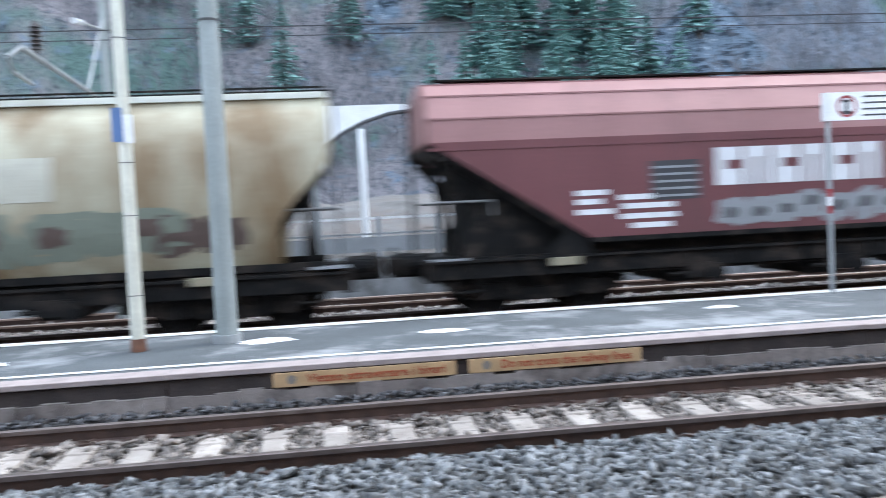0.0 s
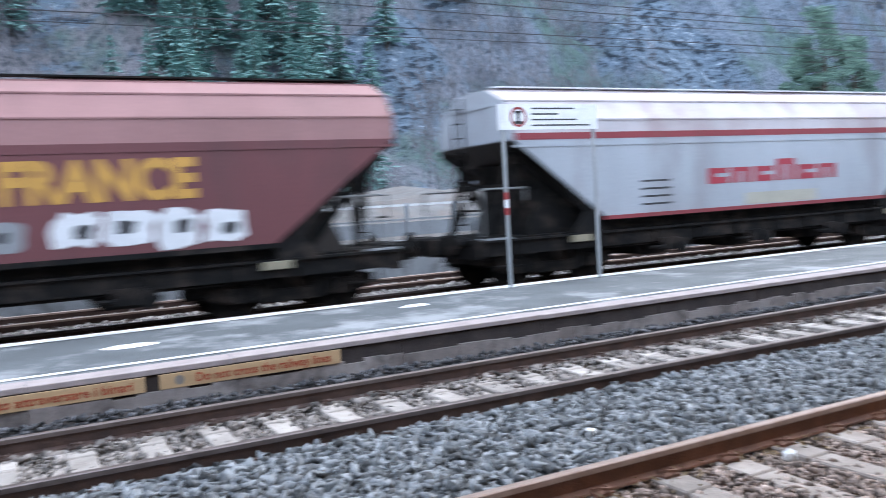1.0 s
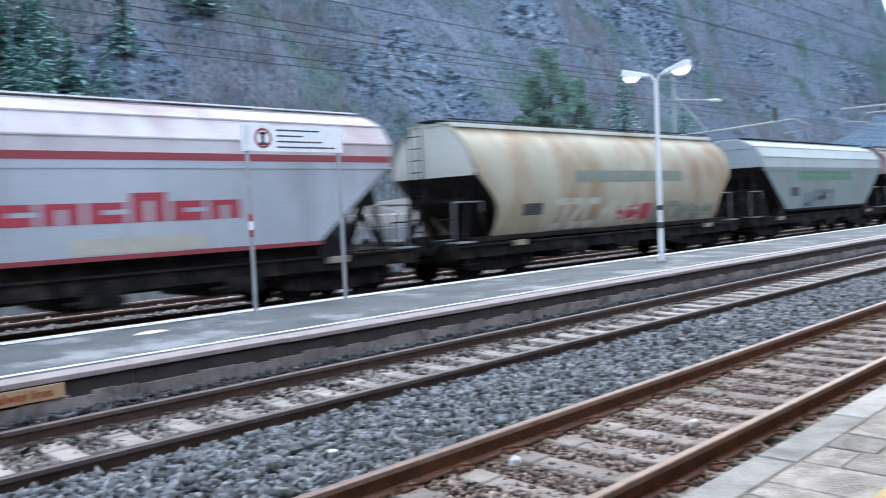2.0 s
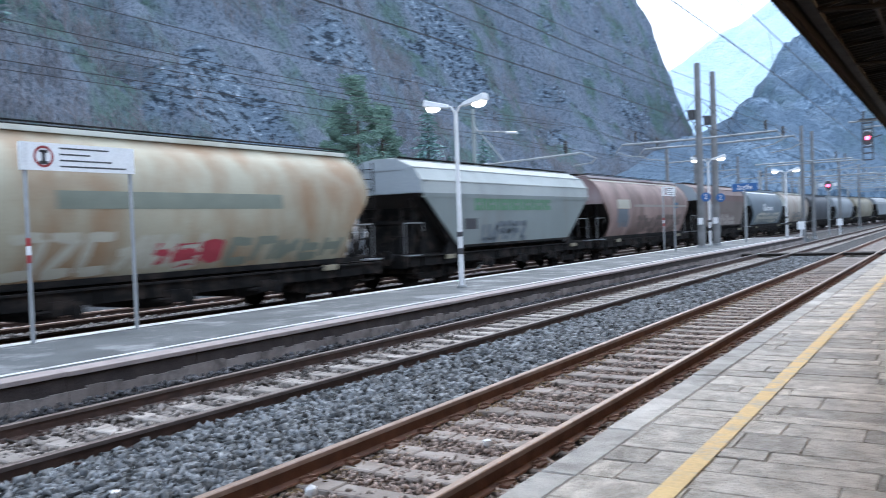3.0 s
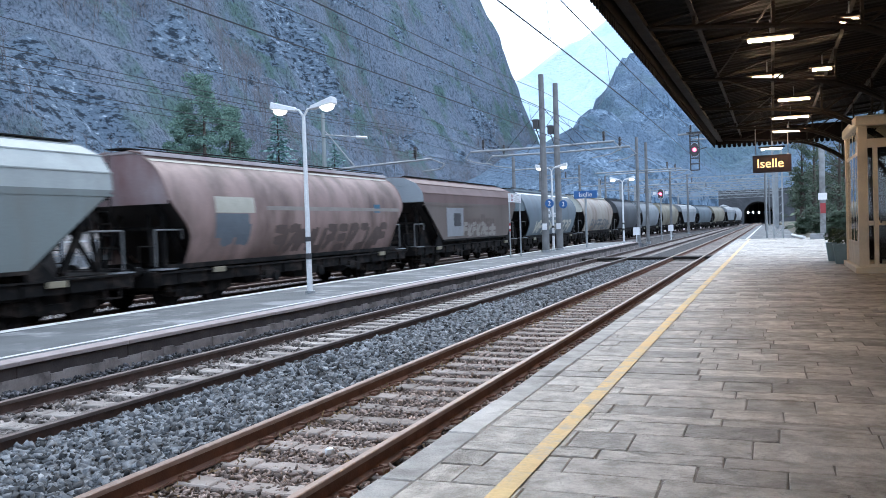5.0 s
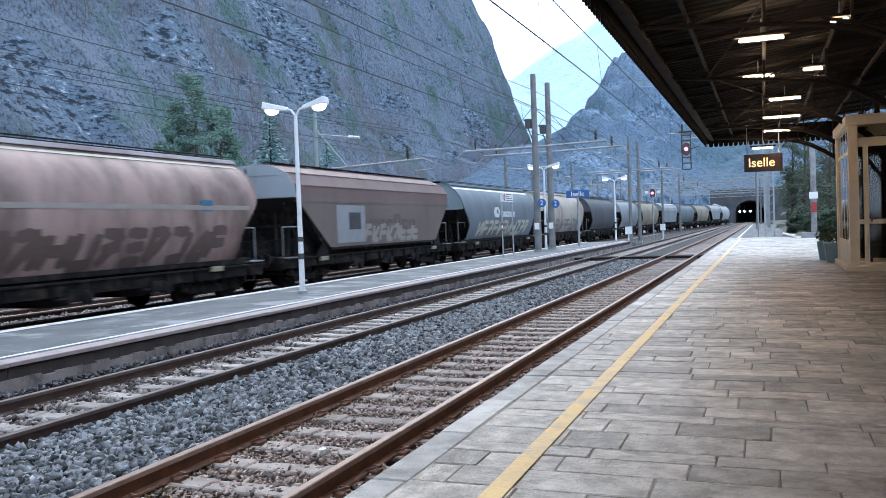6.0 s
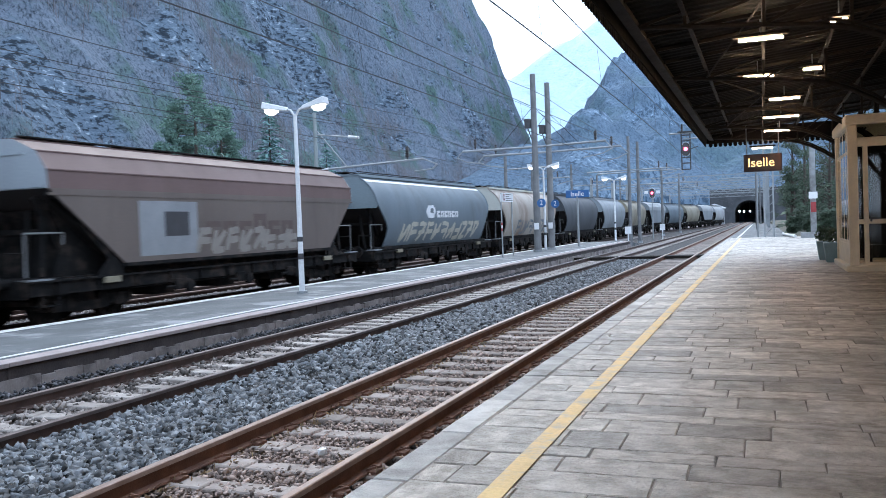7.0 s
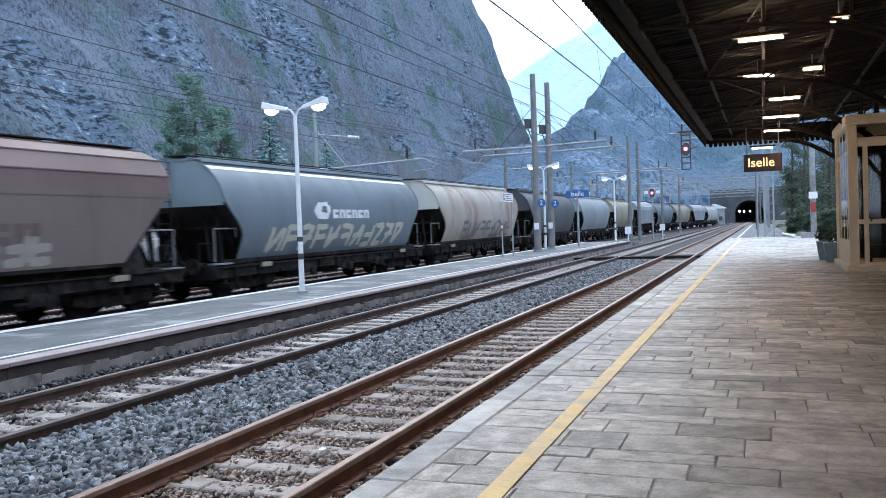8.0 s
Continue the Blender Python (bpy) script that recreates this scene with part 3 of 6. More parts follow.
wall_piece.materials.append(M["dark_stone"])
edge = thing("island_edge", "pinkish concrete edge over dark stone blocks", "platform edge", kind="structure")
for i in range(46):
    y = -29 + 2 * i
    part("coping_stone", coping_piece, "pink_edge", edge, at=pose(IS_0 - 0.13, y, PLATFORM + random.uniform(-0.004, 0.004)))
    part("wall_block", wall_piece, "dark_stone", edge, at=pose(IS_0 - 0.055 + random.uniform(-0.006, 0.006), y, 0.112))
for i in range(46):
    part("coping_stone", coping_piece, "pink_edge", edge, at=pose(IS_1 + 0.13, -29 + 2 * i, PLATFORM + random.uniform(-0.004, 0.004)))
foot = thing("island_footing", "pale stained concrete footing of the island platform", "footing", kind="structure")
for i in range(46):
    foot_block = Shape()
    out = IS_0 + 0.045 + random.uniform(-0.015, 0.015)
    for k in range(8):
        y = -30 + 2 * i + 0.249 * k
        foot_block.box(IS_0 - 0.1, out + random.uniform(-0.012, 0.012), y, y + 0.252, -0.4, 0.065 + random.uniform(-0.035, 0.014))
    part("footing_block", foot_block, "footing", foot)
setting("island_line_near", Shape().box(-9.67, -9.55, -30, 62, PLATFORM, PLATFORM + 0.003), "white_line", "worn white line along the island platform edge", "line")
setting("island_line_far", Shape().box(-12.5, -12.2, -30, 62, PLATFORM + 0.004, PLATFORM + 0.007), "white_line", "worn white line along the far platform edge", "line")

# boarded level crossing between the platforms
cross = thing("board_crossing", "dark timber boarded crossing over the tracks", "crossing", kind="structure")
plank = Shape().box(-1.0, 1.0, -0.11, 0.11, -0.12, 0.0).mesh("plank", 0.01)
plank.materials.append(M["canopy_iron"])
for x0, x1 in ((-9.0, -8.42), (-8.22, -6.92), (-6.72, -4.74), (-4.54, -3.24), (-3.04, -2.3)):
    for i in range(5):
        part("plank", plank, "canopy_iron", cross, at=pose((x0 + x1) / 2, 42.1 + 0.235 * i, 0.0) @ Matrix.Diagonal(((x1 - x0) / 2, 1, 1, 1)))

# ---- mountains ----


def hill(name, mat, label, x0, x1, y0, y1, step, height):
    nx, ny = int((x1 - x0) / step) + 1, int((y1 - y0) / step) + 1
    s = Shape()
    rows = []
    for j in range(ny):
        row = []
        for i in range(nx):
            x, y = x0 + i * step, y0 + j * step
            row.append((x, y, height(x, y)))
        rows.append(row)
    s.sheet(rows)
    return setting(name, s, mat, label, "mountain", smooth=False)


def left_height(x, y):
    """A steep wooded wall west of the line; its spur breaks off in a cliff where the valley bends."""
    rise = max(0, -84 - x + 7 * fbm(0.013 * y, 0.5, 2.0))
    z = 0.5 * min(rise, 22) + 1.3 * max(0, min(rise - 22, 26)) + 2.3 * max(0, min(rise - 48, 60)) + 1.2 * max(0, rise - 108)
    crag = 8.5 * fbm(x * 0.024, y * 0.016, 1.0) + 6.5 * fbm(x * 0.075, y * 0.06, 5.0) + 3.4 * fbm(x * 0.2, y * 0.17, 9.0) + 14 * abs(fbm(x * 0.011, y * 0.01, 8.0))
    z += crag * min(1, rise / 50)
    step = 9.0 + 4 * fbm(x * 0.01, y * 0.01, 4.0)
    z += 0.55 * min(1, rise / 60) * (step * (math.floor(z / step) + min(1, 3 * (z / step % 1))) - z)
    edge = -x - 0.256 * y + 8 * fbm(0.014 * y, z * 0.022, 3.0) + 3.5 * fbm(0.05 * y, z * 0.06, 6.0)
    return -0.6 + max(0, min(z, 42 + 2.4 * edge if edge > 0 else 42 + 8 * edge))


def right_height(x, y):
    """The next wall of the valley, above and beyond the tunnel."""
    d = y - 250 - 41 * max(0.0, min(1.0, (54 - abs(x + 2)) / 40))
    u = x + 0.2 * y + 9 * fbm(x * 0.03, y * 0.02, 15.0)
    ridge = 40 + 1.65 * u if u > -5 else 32 + 0.3 * (u + 5)
    z = min((8 + 0.42 * d) if d > 0 else 0, max(ridge, 0), 210 + 0.1 * x)
    return -0.6 + max(0, z + (12 * fbm(x * 0.016, y * 0.012, 2.0) + 8 * fbm(x * 0.05, y * 0.04, 4.0) + 4 * fbm(x * 0.12, y * 0.12, 6.0) + 10 * abs(fbm(x * 0.03, y * 0.008, 12.0))) * min(1, max(0, d) / 60))


def peak_height(x, y):
    d = y - 1200
    ridge = 262 + 0.68 * (x + 440) if x > -440 else 262 + 0.3 * (x + 440)
    return max(0, min(0.95 * max(0, d), min(ridge, 620)) + (26 * fbm(x * 0.006, y * 0.006, 7.0) + 10 * fbm(x * 0.02, y * 0.02, 9.0)) * min(1, max(0, d) / 200))


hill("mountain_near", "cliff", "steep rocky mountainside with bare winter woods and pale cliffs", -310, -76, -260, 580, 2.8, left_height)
hill("mountain_beyond", "cliff_far", "rocky mountain beyond the tunnel, blue-grey with painted haze", -240, 330, 246, 620, 4.2, right_height)
hill("mountain_distant", "peak_far", "distant mountain with haze painted into its pale colour", -900, 700, 1180, 1800, 25.0, peak_height)


# ---- freight train ----
PITCH = 15.76
BOGIE_AT, AXLE, WHEEL_R = 5.3, 0.92, 0.44
wheelsets = []


def paint(name, base, dirt, amount=0.45, second=None):
    return material(name, base, second or tuple(c * 0.78 for c in base), 0.62, 0.0, scale=0.9, fine=22, bump=0.04, streak=0.35, spread=0.6, dirt=dirt, dirt_scale=0.7, dirt_amount=amount)


@lru_cache(None)
def bogie_meshes():
    frame_s = Shape()
    for s in (-1, 1):
        x = s * 0.98
        frame_s.prism([(-1.45, 0.42), (-1.25, 0.72), (-0.45, 0.72), (-0.3, 0.5), (0.3, 0.5), (0.45, 0.72), (1.25, 0.72), (1.45, 0.42), (1.2, 0.34), (0.7, 0.34), (0.45, 0.28), (-0.45, 0.28), (-0.7, 0.34), (-1.2, 0.34)], x - 0.07, x + 0.07, "x")
        for a in (-AXLE, AXLE):
            frame_s.box(x - 0.06, x + 0.14, a - 0.15, a + 0.15, 0.32, 0.6)
            for dy in (-0.24, 0.24):
                frame_s.tube((x + 0.06, a + dy, 0.36), (x + 0.06, a + dy, 0.62), 0.07, n=8)
    frame_s.box(-0.98, 0.98, -0.25, 0.25, 0.45, 0.75)
    for a in (-1.5, 1.5):
        frame_s.box(-0.95, 0.95, a - 0.05, a + 0.05, 0.5, 0.62)
    wheel = Shape()
    for s in (-1, 1):
        wheel.tube((s * 0.69, 0, 0), (s * 0.82, 0, 0), WHEEL_R, WHEEL_R, 24)
        wheel.tube((s * 0.66, 0, 0), (s * 0.69, 0, 0), WHEEL_R + 0.03, WHEEL_R + 0.03, 24)
        wheel.tube((s * 0.82, 0, 0), (s * 0.86, 0, 0), 0.3, 0.16, 16)
        for k in range(4):
            q = k * math.pi / 2
            wheel.tube((s * 0.82, 0.3 * math.cos(q), 0.3 * math.sin(q)), (s * 0.835, 0.3 * math.cos(q), 0.3 * math.sin(q)), 0.05, n=6)
    wheel.tube((-0.95, 0, 0), (0.95, 0, 0), 0.08, n=10)
    return frame_s.mesh("bogie_frame", 0.012), wheel.mesh("wheelset")


def running_gear(w, keyed):
    frame_me, wheel_me = bogie_meshes()
    for c in (-BOGIE_AT, BOGIE_AT):
        bogie = part("bogie", frame_me, "black", w, "sooty black steel bogie", at=pose(0, c, 0))
        for a in (-AXLE, AXLE):
            ws = part("wheelset", wheel_me, "black", bogie, at=pose(0, a, WHEEL_R))
            if keyed:
                wheelsets.append((ws, a))


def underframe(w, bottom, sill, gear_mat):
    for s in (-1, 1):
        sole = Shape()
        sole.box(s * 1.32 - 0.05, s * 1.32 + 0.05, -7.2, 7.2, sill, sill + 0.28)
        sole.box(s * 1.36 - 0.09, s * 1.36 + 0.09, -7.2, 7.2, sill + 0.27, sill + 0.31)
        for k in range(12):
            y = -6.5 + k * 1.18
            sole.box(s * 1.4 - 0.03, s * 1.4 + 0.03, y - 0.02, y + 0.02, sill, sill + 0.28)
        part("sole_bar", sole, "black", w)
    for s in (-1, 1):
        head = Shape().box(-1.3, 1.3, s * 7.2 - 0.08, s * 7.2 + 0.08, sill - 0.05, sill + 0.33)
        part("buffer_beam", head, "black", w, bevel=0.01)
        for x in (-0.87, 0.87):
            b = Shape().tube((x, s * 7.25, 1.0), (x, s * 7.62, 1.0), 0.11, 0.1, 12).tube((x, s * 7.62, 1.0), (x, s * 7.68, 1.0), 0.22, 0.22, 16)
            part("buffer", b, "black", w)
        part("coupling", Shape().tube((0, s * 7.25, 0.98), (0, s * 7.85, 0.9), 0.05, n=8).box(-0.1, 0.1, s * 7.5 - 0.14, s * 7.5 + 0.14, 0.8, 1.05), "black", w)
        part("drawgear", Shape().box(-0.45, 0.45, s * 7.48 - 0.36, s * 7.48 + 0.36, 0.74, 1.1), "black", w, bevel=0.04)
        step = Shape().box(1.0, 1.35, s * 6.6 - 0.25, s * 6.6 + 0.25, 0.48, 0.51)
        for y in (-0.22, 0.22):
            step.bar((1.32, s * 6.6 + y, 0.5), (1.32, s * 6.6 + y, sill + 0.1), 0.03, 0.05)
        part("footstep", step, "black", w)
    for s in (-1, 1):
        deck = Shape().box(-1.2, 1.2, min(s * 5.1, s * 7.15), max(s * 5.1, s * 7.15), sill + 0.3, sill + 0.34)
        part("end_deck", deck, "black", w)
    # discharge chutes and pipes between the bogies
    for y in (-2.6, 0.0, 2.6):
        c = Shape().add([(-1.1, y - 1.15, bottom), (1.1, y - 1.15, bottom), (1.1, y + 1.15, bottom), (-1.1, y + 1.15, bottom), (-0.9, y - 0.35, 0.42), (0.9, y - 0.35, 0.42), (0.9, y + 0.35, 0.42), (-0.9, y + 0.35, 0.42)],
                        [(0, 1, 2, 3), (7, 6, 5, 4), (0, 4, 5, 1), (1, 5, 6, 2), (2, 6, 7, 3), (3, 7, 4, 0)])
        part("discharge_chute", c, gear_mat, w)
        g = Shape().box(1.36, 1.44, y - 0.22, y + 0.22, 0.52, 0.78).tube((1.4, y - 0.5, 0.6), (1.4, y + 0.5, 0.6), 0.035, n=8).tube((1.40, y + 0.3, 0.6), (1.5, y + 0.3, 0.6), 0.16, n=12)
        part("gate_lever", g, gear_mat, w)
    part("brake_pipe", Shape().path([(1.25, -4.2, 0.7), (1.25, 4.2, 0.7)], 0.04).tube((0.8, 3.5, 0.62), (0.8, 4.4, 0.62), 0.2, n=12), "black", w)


def end_fittings(w, s, top_y, knee, rail_mat):
    """Ladder, hand rails and struts of one wagon end."""
    lad = Shape()
    for x in (-0.62, -0.22):
        lad.tube((x, s * (top_y + 0.12), 1.1), (x, s * (top_y + 0.12), 3.9), 0.022, n=6)
    for k in range(9):
        lad.tube((-0.62, s * (top_y + 0.12), 1.3 + 0.3 * k), (-0.22, s * (top_y + 0.12), 1.3 + 0.3 * k), 0.014, n=5)
    part("ladder", lad, rail_mat, w)
    part("hand_rail", Shape().path([(1.2, s * 7.1, 1.1), (1.2, s * 7.1, 2.0), (1.2, s * 6.1, 2.0), (1.2, s * 6.1, 1.75)], 0.022), "mast_dark", w)
    part("hand_rail", Shape().path([(-1.2, s * 7.1, 1.1), (-1.2, s * 7.1, 2.0), (-1.2, s * 6.1, 2.0)], 0.02), "mast_dark", w)
    part("hand_rail", Shape().path([(1.2, s * 7.12, 1.6), (0.7, s * 7.12, 1.6), (0.7, s * 7.12, 1.1)], 0.02), "canopy_iron", w)
    part("label_box", Shape().box(1.38, 1.46, s * 4.95 - 0.25, s * 4.95 + 0.25, 0.86, 1.0), "mark_lamp", w, "pale yellow label box", bevel=0.01)
    part("corner_step", Shape().box(1.05, 1.42, s * 6.9 - 0.3, s * 6.9 + 0.3, 1.02, 1.06), "mark_grey", w)
    for x in (-1.0, 1.0):
        part("end_strut", Shape().bar((x, s * (top_y - 0.1), 2.75), (x * 0.9, s * 5.6, 1.1), 0.1, 0.16), "black", w)
        part("end_strut", Shape().bar((x * 0.4, s * (top_y - 0.5), 2.5), (x * 0.75, s * 6.7, 1.1), 0.08, 0.1), "black", w)
        part("end_strut", Shape().bar((x, s * 6.55, 1.1), (x, s * (top_y - 0.35), 2.7), 0.09, 0.12), "black", w)
    part("end_strut", Shape().bar((-1.0, s * 6.3, 2.05), (1.0, s * 6.3, 2.05), 0.08, 0.1), "black", w)


def angular_wagon(m0, tops, lows, colours, label, keyed, knee=2.93, bottom=1.3, roof_extra=None, plate=1.25):
    """A hopper wagon with flat sides, sloping ends and a faceted roof. tops, lows: where body ends at the knee and at the bottom."""
    w = thing("hopper_wagon", label, "freight wagon", "wagons of the freight train")
    side, roof, ends, inner, trim = colours
    a0, a1 = tops
    b0, b1 = lows
    for s in (-1, 1):
        sh = Shape().prism([(a0, knee), (a1, knee), (b1, bottom), (b0, bottom)], s * 1.46, s * 1.5, "x")
        part("side_wall", sh, side, w)
        sh = Shape().prism([(a0, knee - 0.14), (a1, knee - 0.14), (a1, knee - 0.09), (a0, knee - 0.09)], s * 1.49, s * 1.515, "x")
        part("side_seam", sh, side, w)
        sh = Shape().box(s * 1.5 - 0.02, s * 1.5 + 0.02, b0, b1, bottom - 0.08, bottom + 0.0)
        part("bottom_rail", sh, trim, w)
    prof = [(1.5, knee), (1.47, knee + 0.38), (1.2, knee + 0.78), (0.62, knee + 1.05), (0.0, knee + 1.1)]
    full = prof + [(-x, z) for x, z in prof[-2::-1]]
    rf = Shape()
    k = len(full)
    rf.sheet([[(x, y, z) for x, z in full] for y in (a0, a0 + 0.02, a1 - 0.02, a1)])
    part("roof", rf, roof, w)
    for i, (x, z) in enumerate(prof[1:4]):
        for s in (-1, 1):
            part("roof_seam", Shape().box(s * x - 0.02, s * x + 0.02, a0, a1, z - 0.012, z + 0.018), roof, w)
    for s, ye in ((-1, a0), (1, a1)):
        ep = Shape().prism(full, ye - 0.015 - 0.01 * s, ye + 0.015 - 0.01 * s, "y")
        end = part("end_panel", ep, ends, w)
        part("end_rib", Shape().box(-1.44, 1.44, ye + s * 0.01 - 0.02, ye + s * 0.01 + 0.02, knee + 0.02, knee + 0.09).box(-0.9, 0.9, ye + s * 0.01 - 0.02, ye + s * 0.01 + 0.02, knee + 0.72, knee + 0.78), ends, end)
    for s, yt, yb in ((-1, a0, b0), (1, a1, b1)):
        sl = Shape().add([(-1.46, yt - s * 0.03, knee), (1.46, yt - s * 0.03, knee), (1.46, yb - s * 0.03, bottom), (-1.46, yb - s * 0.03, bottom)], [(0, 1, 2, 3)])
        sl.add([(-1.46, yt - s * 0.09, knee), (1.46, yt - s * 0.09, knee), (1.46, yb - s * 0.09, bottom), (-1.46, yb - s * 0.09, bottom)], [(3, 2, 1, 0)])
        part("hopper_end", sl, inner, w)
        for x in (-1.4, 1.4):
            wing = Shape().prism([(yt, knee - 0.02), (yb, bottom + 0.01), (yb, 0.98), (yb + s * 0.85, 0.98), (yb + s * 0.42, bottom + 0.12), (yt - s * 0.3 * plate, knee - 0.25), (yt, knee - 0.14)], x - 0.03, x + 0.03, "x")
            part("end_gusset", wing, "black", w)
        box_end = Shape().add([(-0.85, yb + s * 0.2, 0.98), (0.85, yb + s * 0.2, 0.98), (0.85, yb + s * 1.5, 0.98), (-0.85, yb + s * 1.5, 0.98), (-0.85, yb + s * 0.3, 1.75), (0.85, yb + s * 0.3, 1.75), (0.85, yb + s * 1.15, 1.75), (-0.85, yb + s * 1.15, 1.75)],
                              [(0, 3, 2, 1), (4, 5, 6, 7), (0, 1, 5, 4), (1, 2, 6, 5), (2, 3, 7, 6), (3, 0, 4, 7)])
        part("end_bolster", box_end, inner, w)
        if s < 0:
            # black block added under the slope, standing in for the dark void there
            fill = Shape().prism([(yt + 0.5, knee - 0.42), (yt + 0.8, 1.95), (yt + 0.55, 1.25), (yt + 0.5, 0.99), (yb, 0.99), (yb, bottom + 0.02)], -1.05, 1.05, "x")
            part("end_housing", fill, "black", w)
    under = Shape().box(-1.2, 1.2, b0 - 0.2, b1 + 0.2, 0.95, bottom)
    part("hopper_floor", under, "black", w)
    n_hat = 5
    for i in range(n_hat):
        yy = a0 + (a1 - a0) * (i + 0.5) / n_hat
        part("hatch", Shape().box(-0.5, 0.5, yy - 1.1, yy + 1.1, knee + 1.04, knee + 1.12), roof, w, bevel=0.02)
    walk_way = Shape().box(0.45, 0.6, a0 + 0.2, a1 - 0.2, knee + 1.12, knee + 1.15)
    part("roof_walkway", walk_way, "black" if roof_extra is None else roof_extra, w)
    underframe(w, bottom, 0.72, "black")
    end_fittings(w, -1, -a0, knee, "black")
    end_fittings(w, 1, a1, knee, "black")
    running_gear(w, keyed)
    return w


def curved_wagon(m0, tops, colours, label, keyed, cut=2.72, bottom=1.12, high=3.98, strip="white_paint"):
    """A hopper wagon with bulging sides; under each end panel the body is cut away over the bogie."""
    w = thing("hopper_wagon", label, "freight wagon", "wagons of the freight train")
    side, roof, ends, inner, trim = colours
    a0, a1 = tops
    half = []
    for i in range(17):
        q = i / 16
        z = bottom + (high - bottom) * q
        u = (z - 2.25) / (high - 2.25) if z > 2.25 else (z - 2.25) / (2.25 - bottom)
        x = 1.5 * (1 - abs(u) ** 2.6) ** 0.5 if z > 2.25 else 1.5 - 0.32 * abs(u) ** 2.0
        half.append((max(x, 0.0), z))
    def inset(z):
        f = min(1, max(0, (2.95 - z) / 1.25))
        return 0.85 * f * f * (3 - 2 * f)

    half[-1] = (0.34, high)
    half.insert(-1, (0.72, high - 0.075))
    for s in (-1, 1):
        sh = Shape()
        rows = []
        for x, z in half:
            rows.append([(s * x, y, z) for y in (a0 + inset(z), a0 + 1.2, (a0 + a1) / 2, a1 - 1.2, a1 - inset(z))])
        sh.sheet(rows)
        sh.sheet([[(p[0] - s * 0.04, p[1], p[2]) for p in r] for r in rows])
        part("side_shell", sh, side, w, smooth=True)
        for ye, sg_ in ((a0, 1), (a1, -1)):
            rim = Shape()
            rim.path([(s * x, ye + sg_ * inset(z), z) for x, z in half], 0.03, 6)
            part("shell_rim", rim, side, w)
    part("roof_strip", Shape().box(-0.72, 0.72, a0, a1, high - 0.07, high - 0.01).box(0.6, 0.78, a0, a1, high - 0.12, high - 0.045).box(-0.78, -0.6, a0, a1, high - 0.12, high - 0.045), roof, w)
    ww = Shape().box(-0.3, 0.3, a0 - 0.1, a1 + 0.1, high + 0.05, high + 0.08)
    for i in range(10):
        yy = a0 + (a1 - a0) * (i + 0.5) / 10
        ww.box(-0.26, 0.26, yy - 0.03, yy + 0.03, high - 0.02, high + 0.05)
    ww.path([(0.62, a0, high + 0.08), (0.62, a1, high + 0.08)], 0.02)
    part("roof_walkway", ww, "black", w)
    up = [(x, z) for x, z in half if z >= cut]
    ring = up + [(-x, z) for x, z in up[::-1]]
    for s, ye in ((-1, a0), (1, a1)):
        part("end_panel", Shape().prism(ring, ye + 0.0 - s * 0.03, ye - s * 0.06, "y"), ends, w)
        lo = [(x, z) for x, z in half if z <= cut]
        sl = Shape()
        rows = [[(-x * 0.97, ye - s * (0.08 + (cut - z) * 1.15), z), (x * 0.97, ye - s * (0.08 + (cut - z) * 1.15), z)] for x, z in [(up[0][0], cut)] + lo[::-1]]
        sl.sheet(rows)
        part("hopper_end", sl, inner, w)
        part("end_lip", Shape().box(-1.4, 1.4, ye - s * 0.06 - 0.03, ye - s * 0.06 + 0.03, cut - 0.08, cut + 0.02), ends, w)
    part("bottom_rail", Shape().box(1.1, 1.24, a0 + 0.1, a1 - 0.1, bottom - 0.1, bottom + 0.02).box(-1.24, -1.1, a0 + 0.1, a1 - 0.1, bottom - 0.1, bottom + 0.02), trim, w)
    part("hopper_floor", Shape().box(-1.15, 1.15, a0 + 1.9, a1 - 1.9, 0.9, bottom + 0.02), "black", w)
    underframe(w, bottom, 0.66, "black")
    end_fittings(w, -1, -a0, 3, "black")
    end_fittings(w, 1, a1, 3, "black")
    running_gear(w, keyed)
    return w


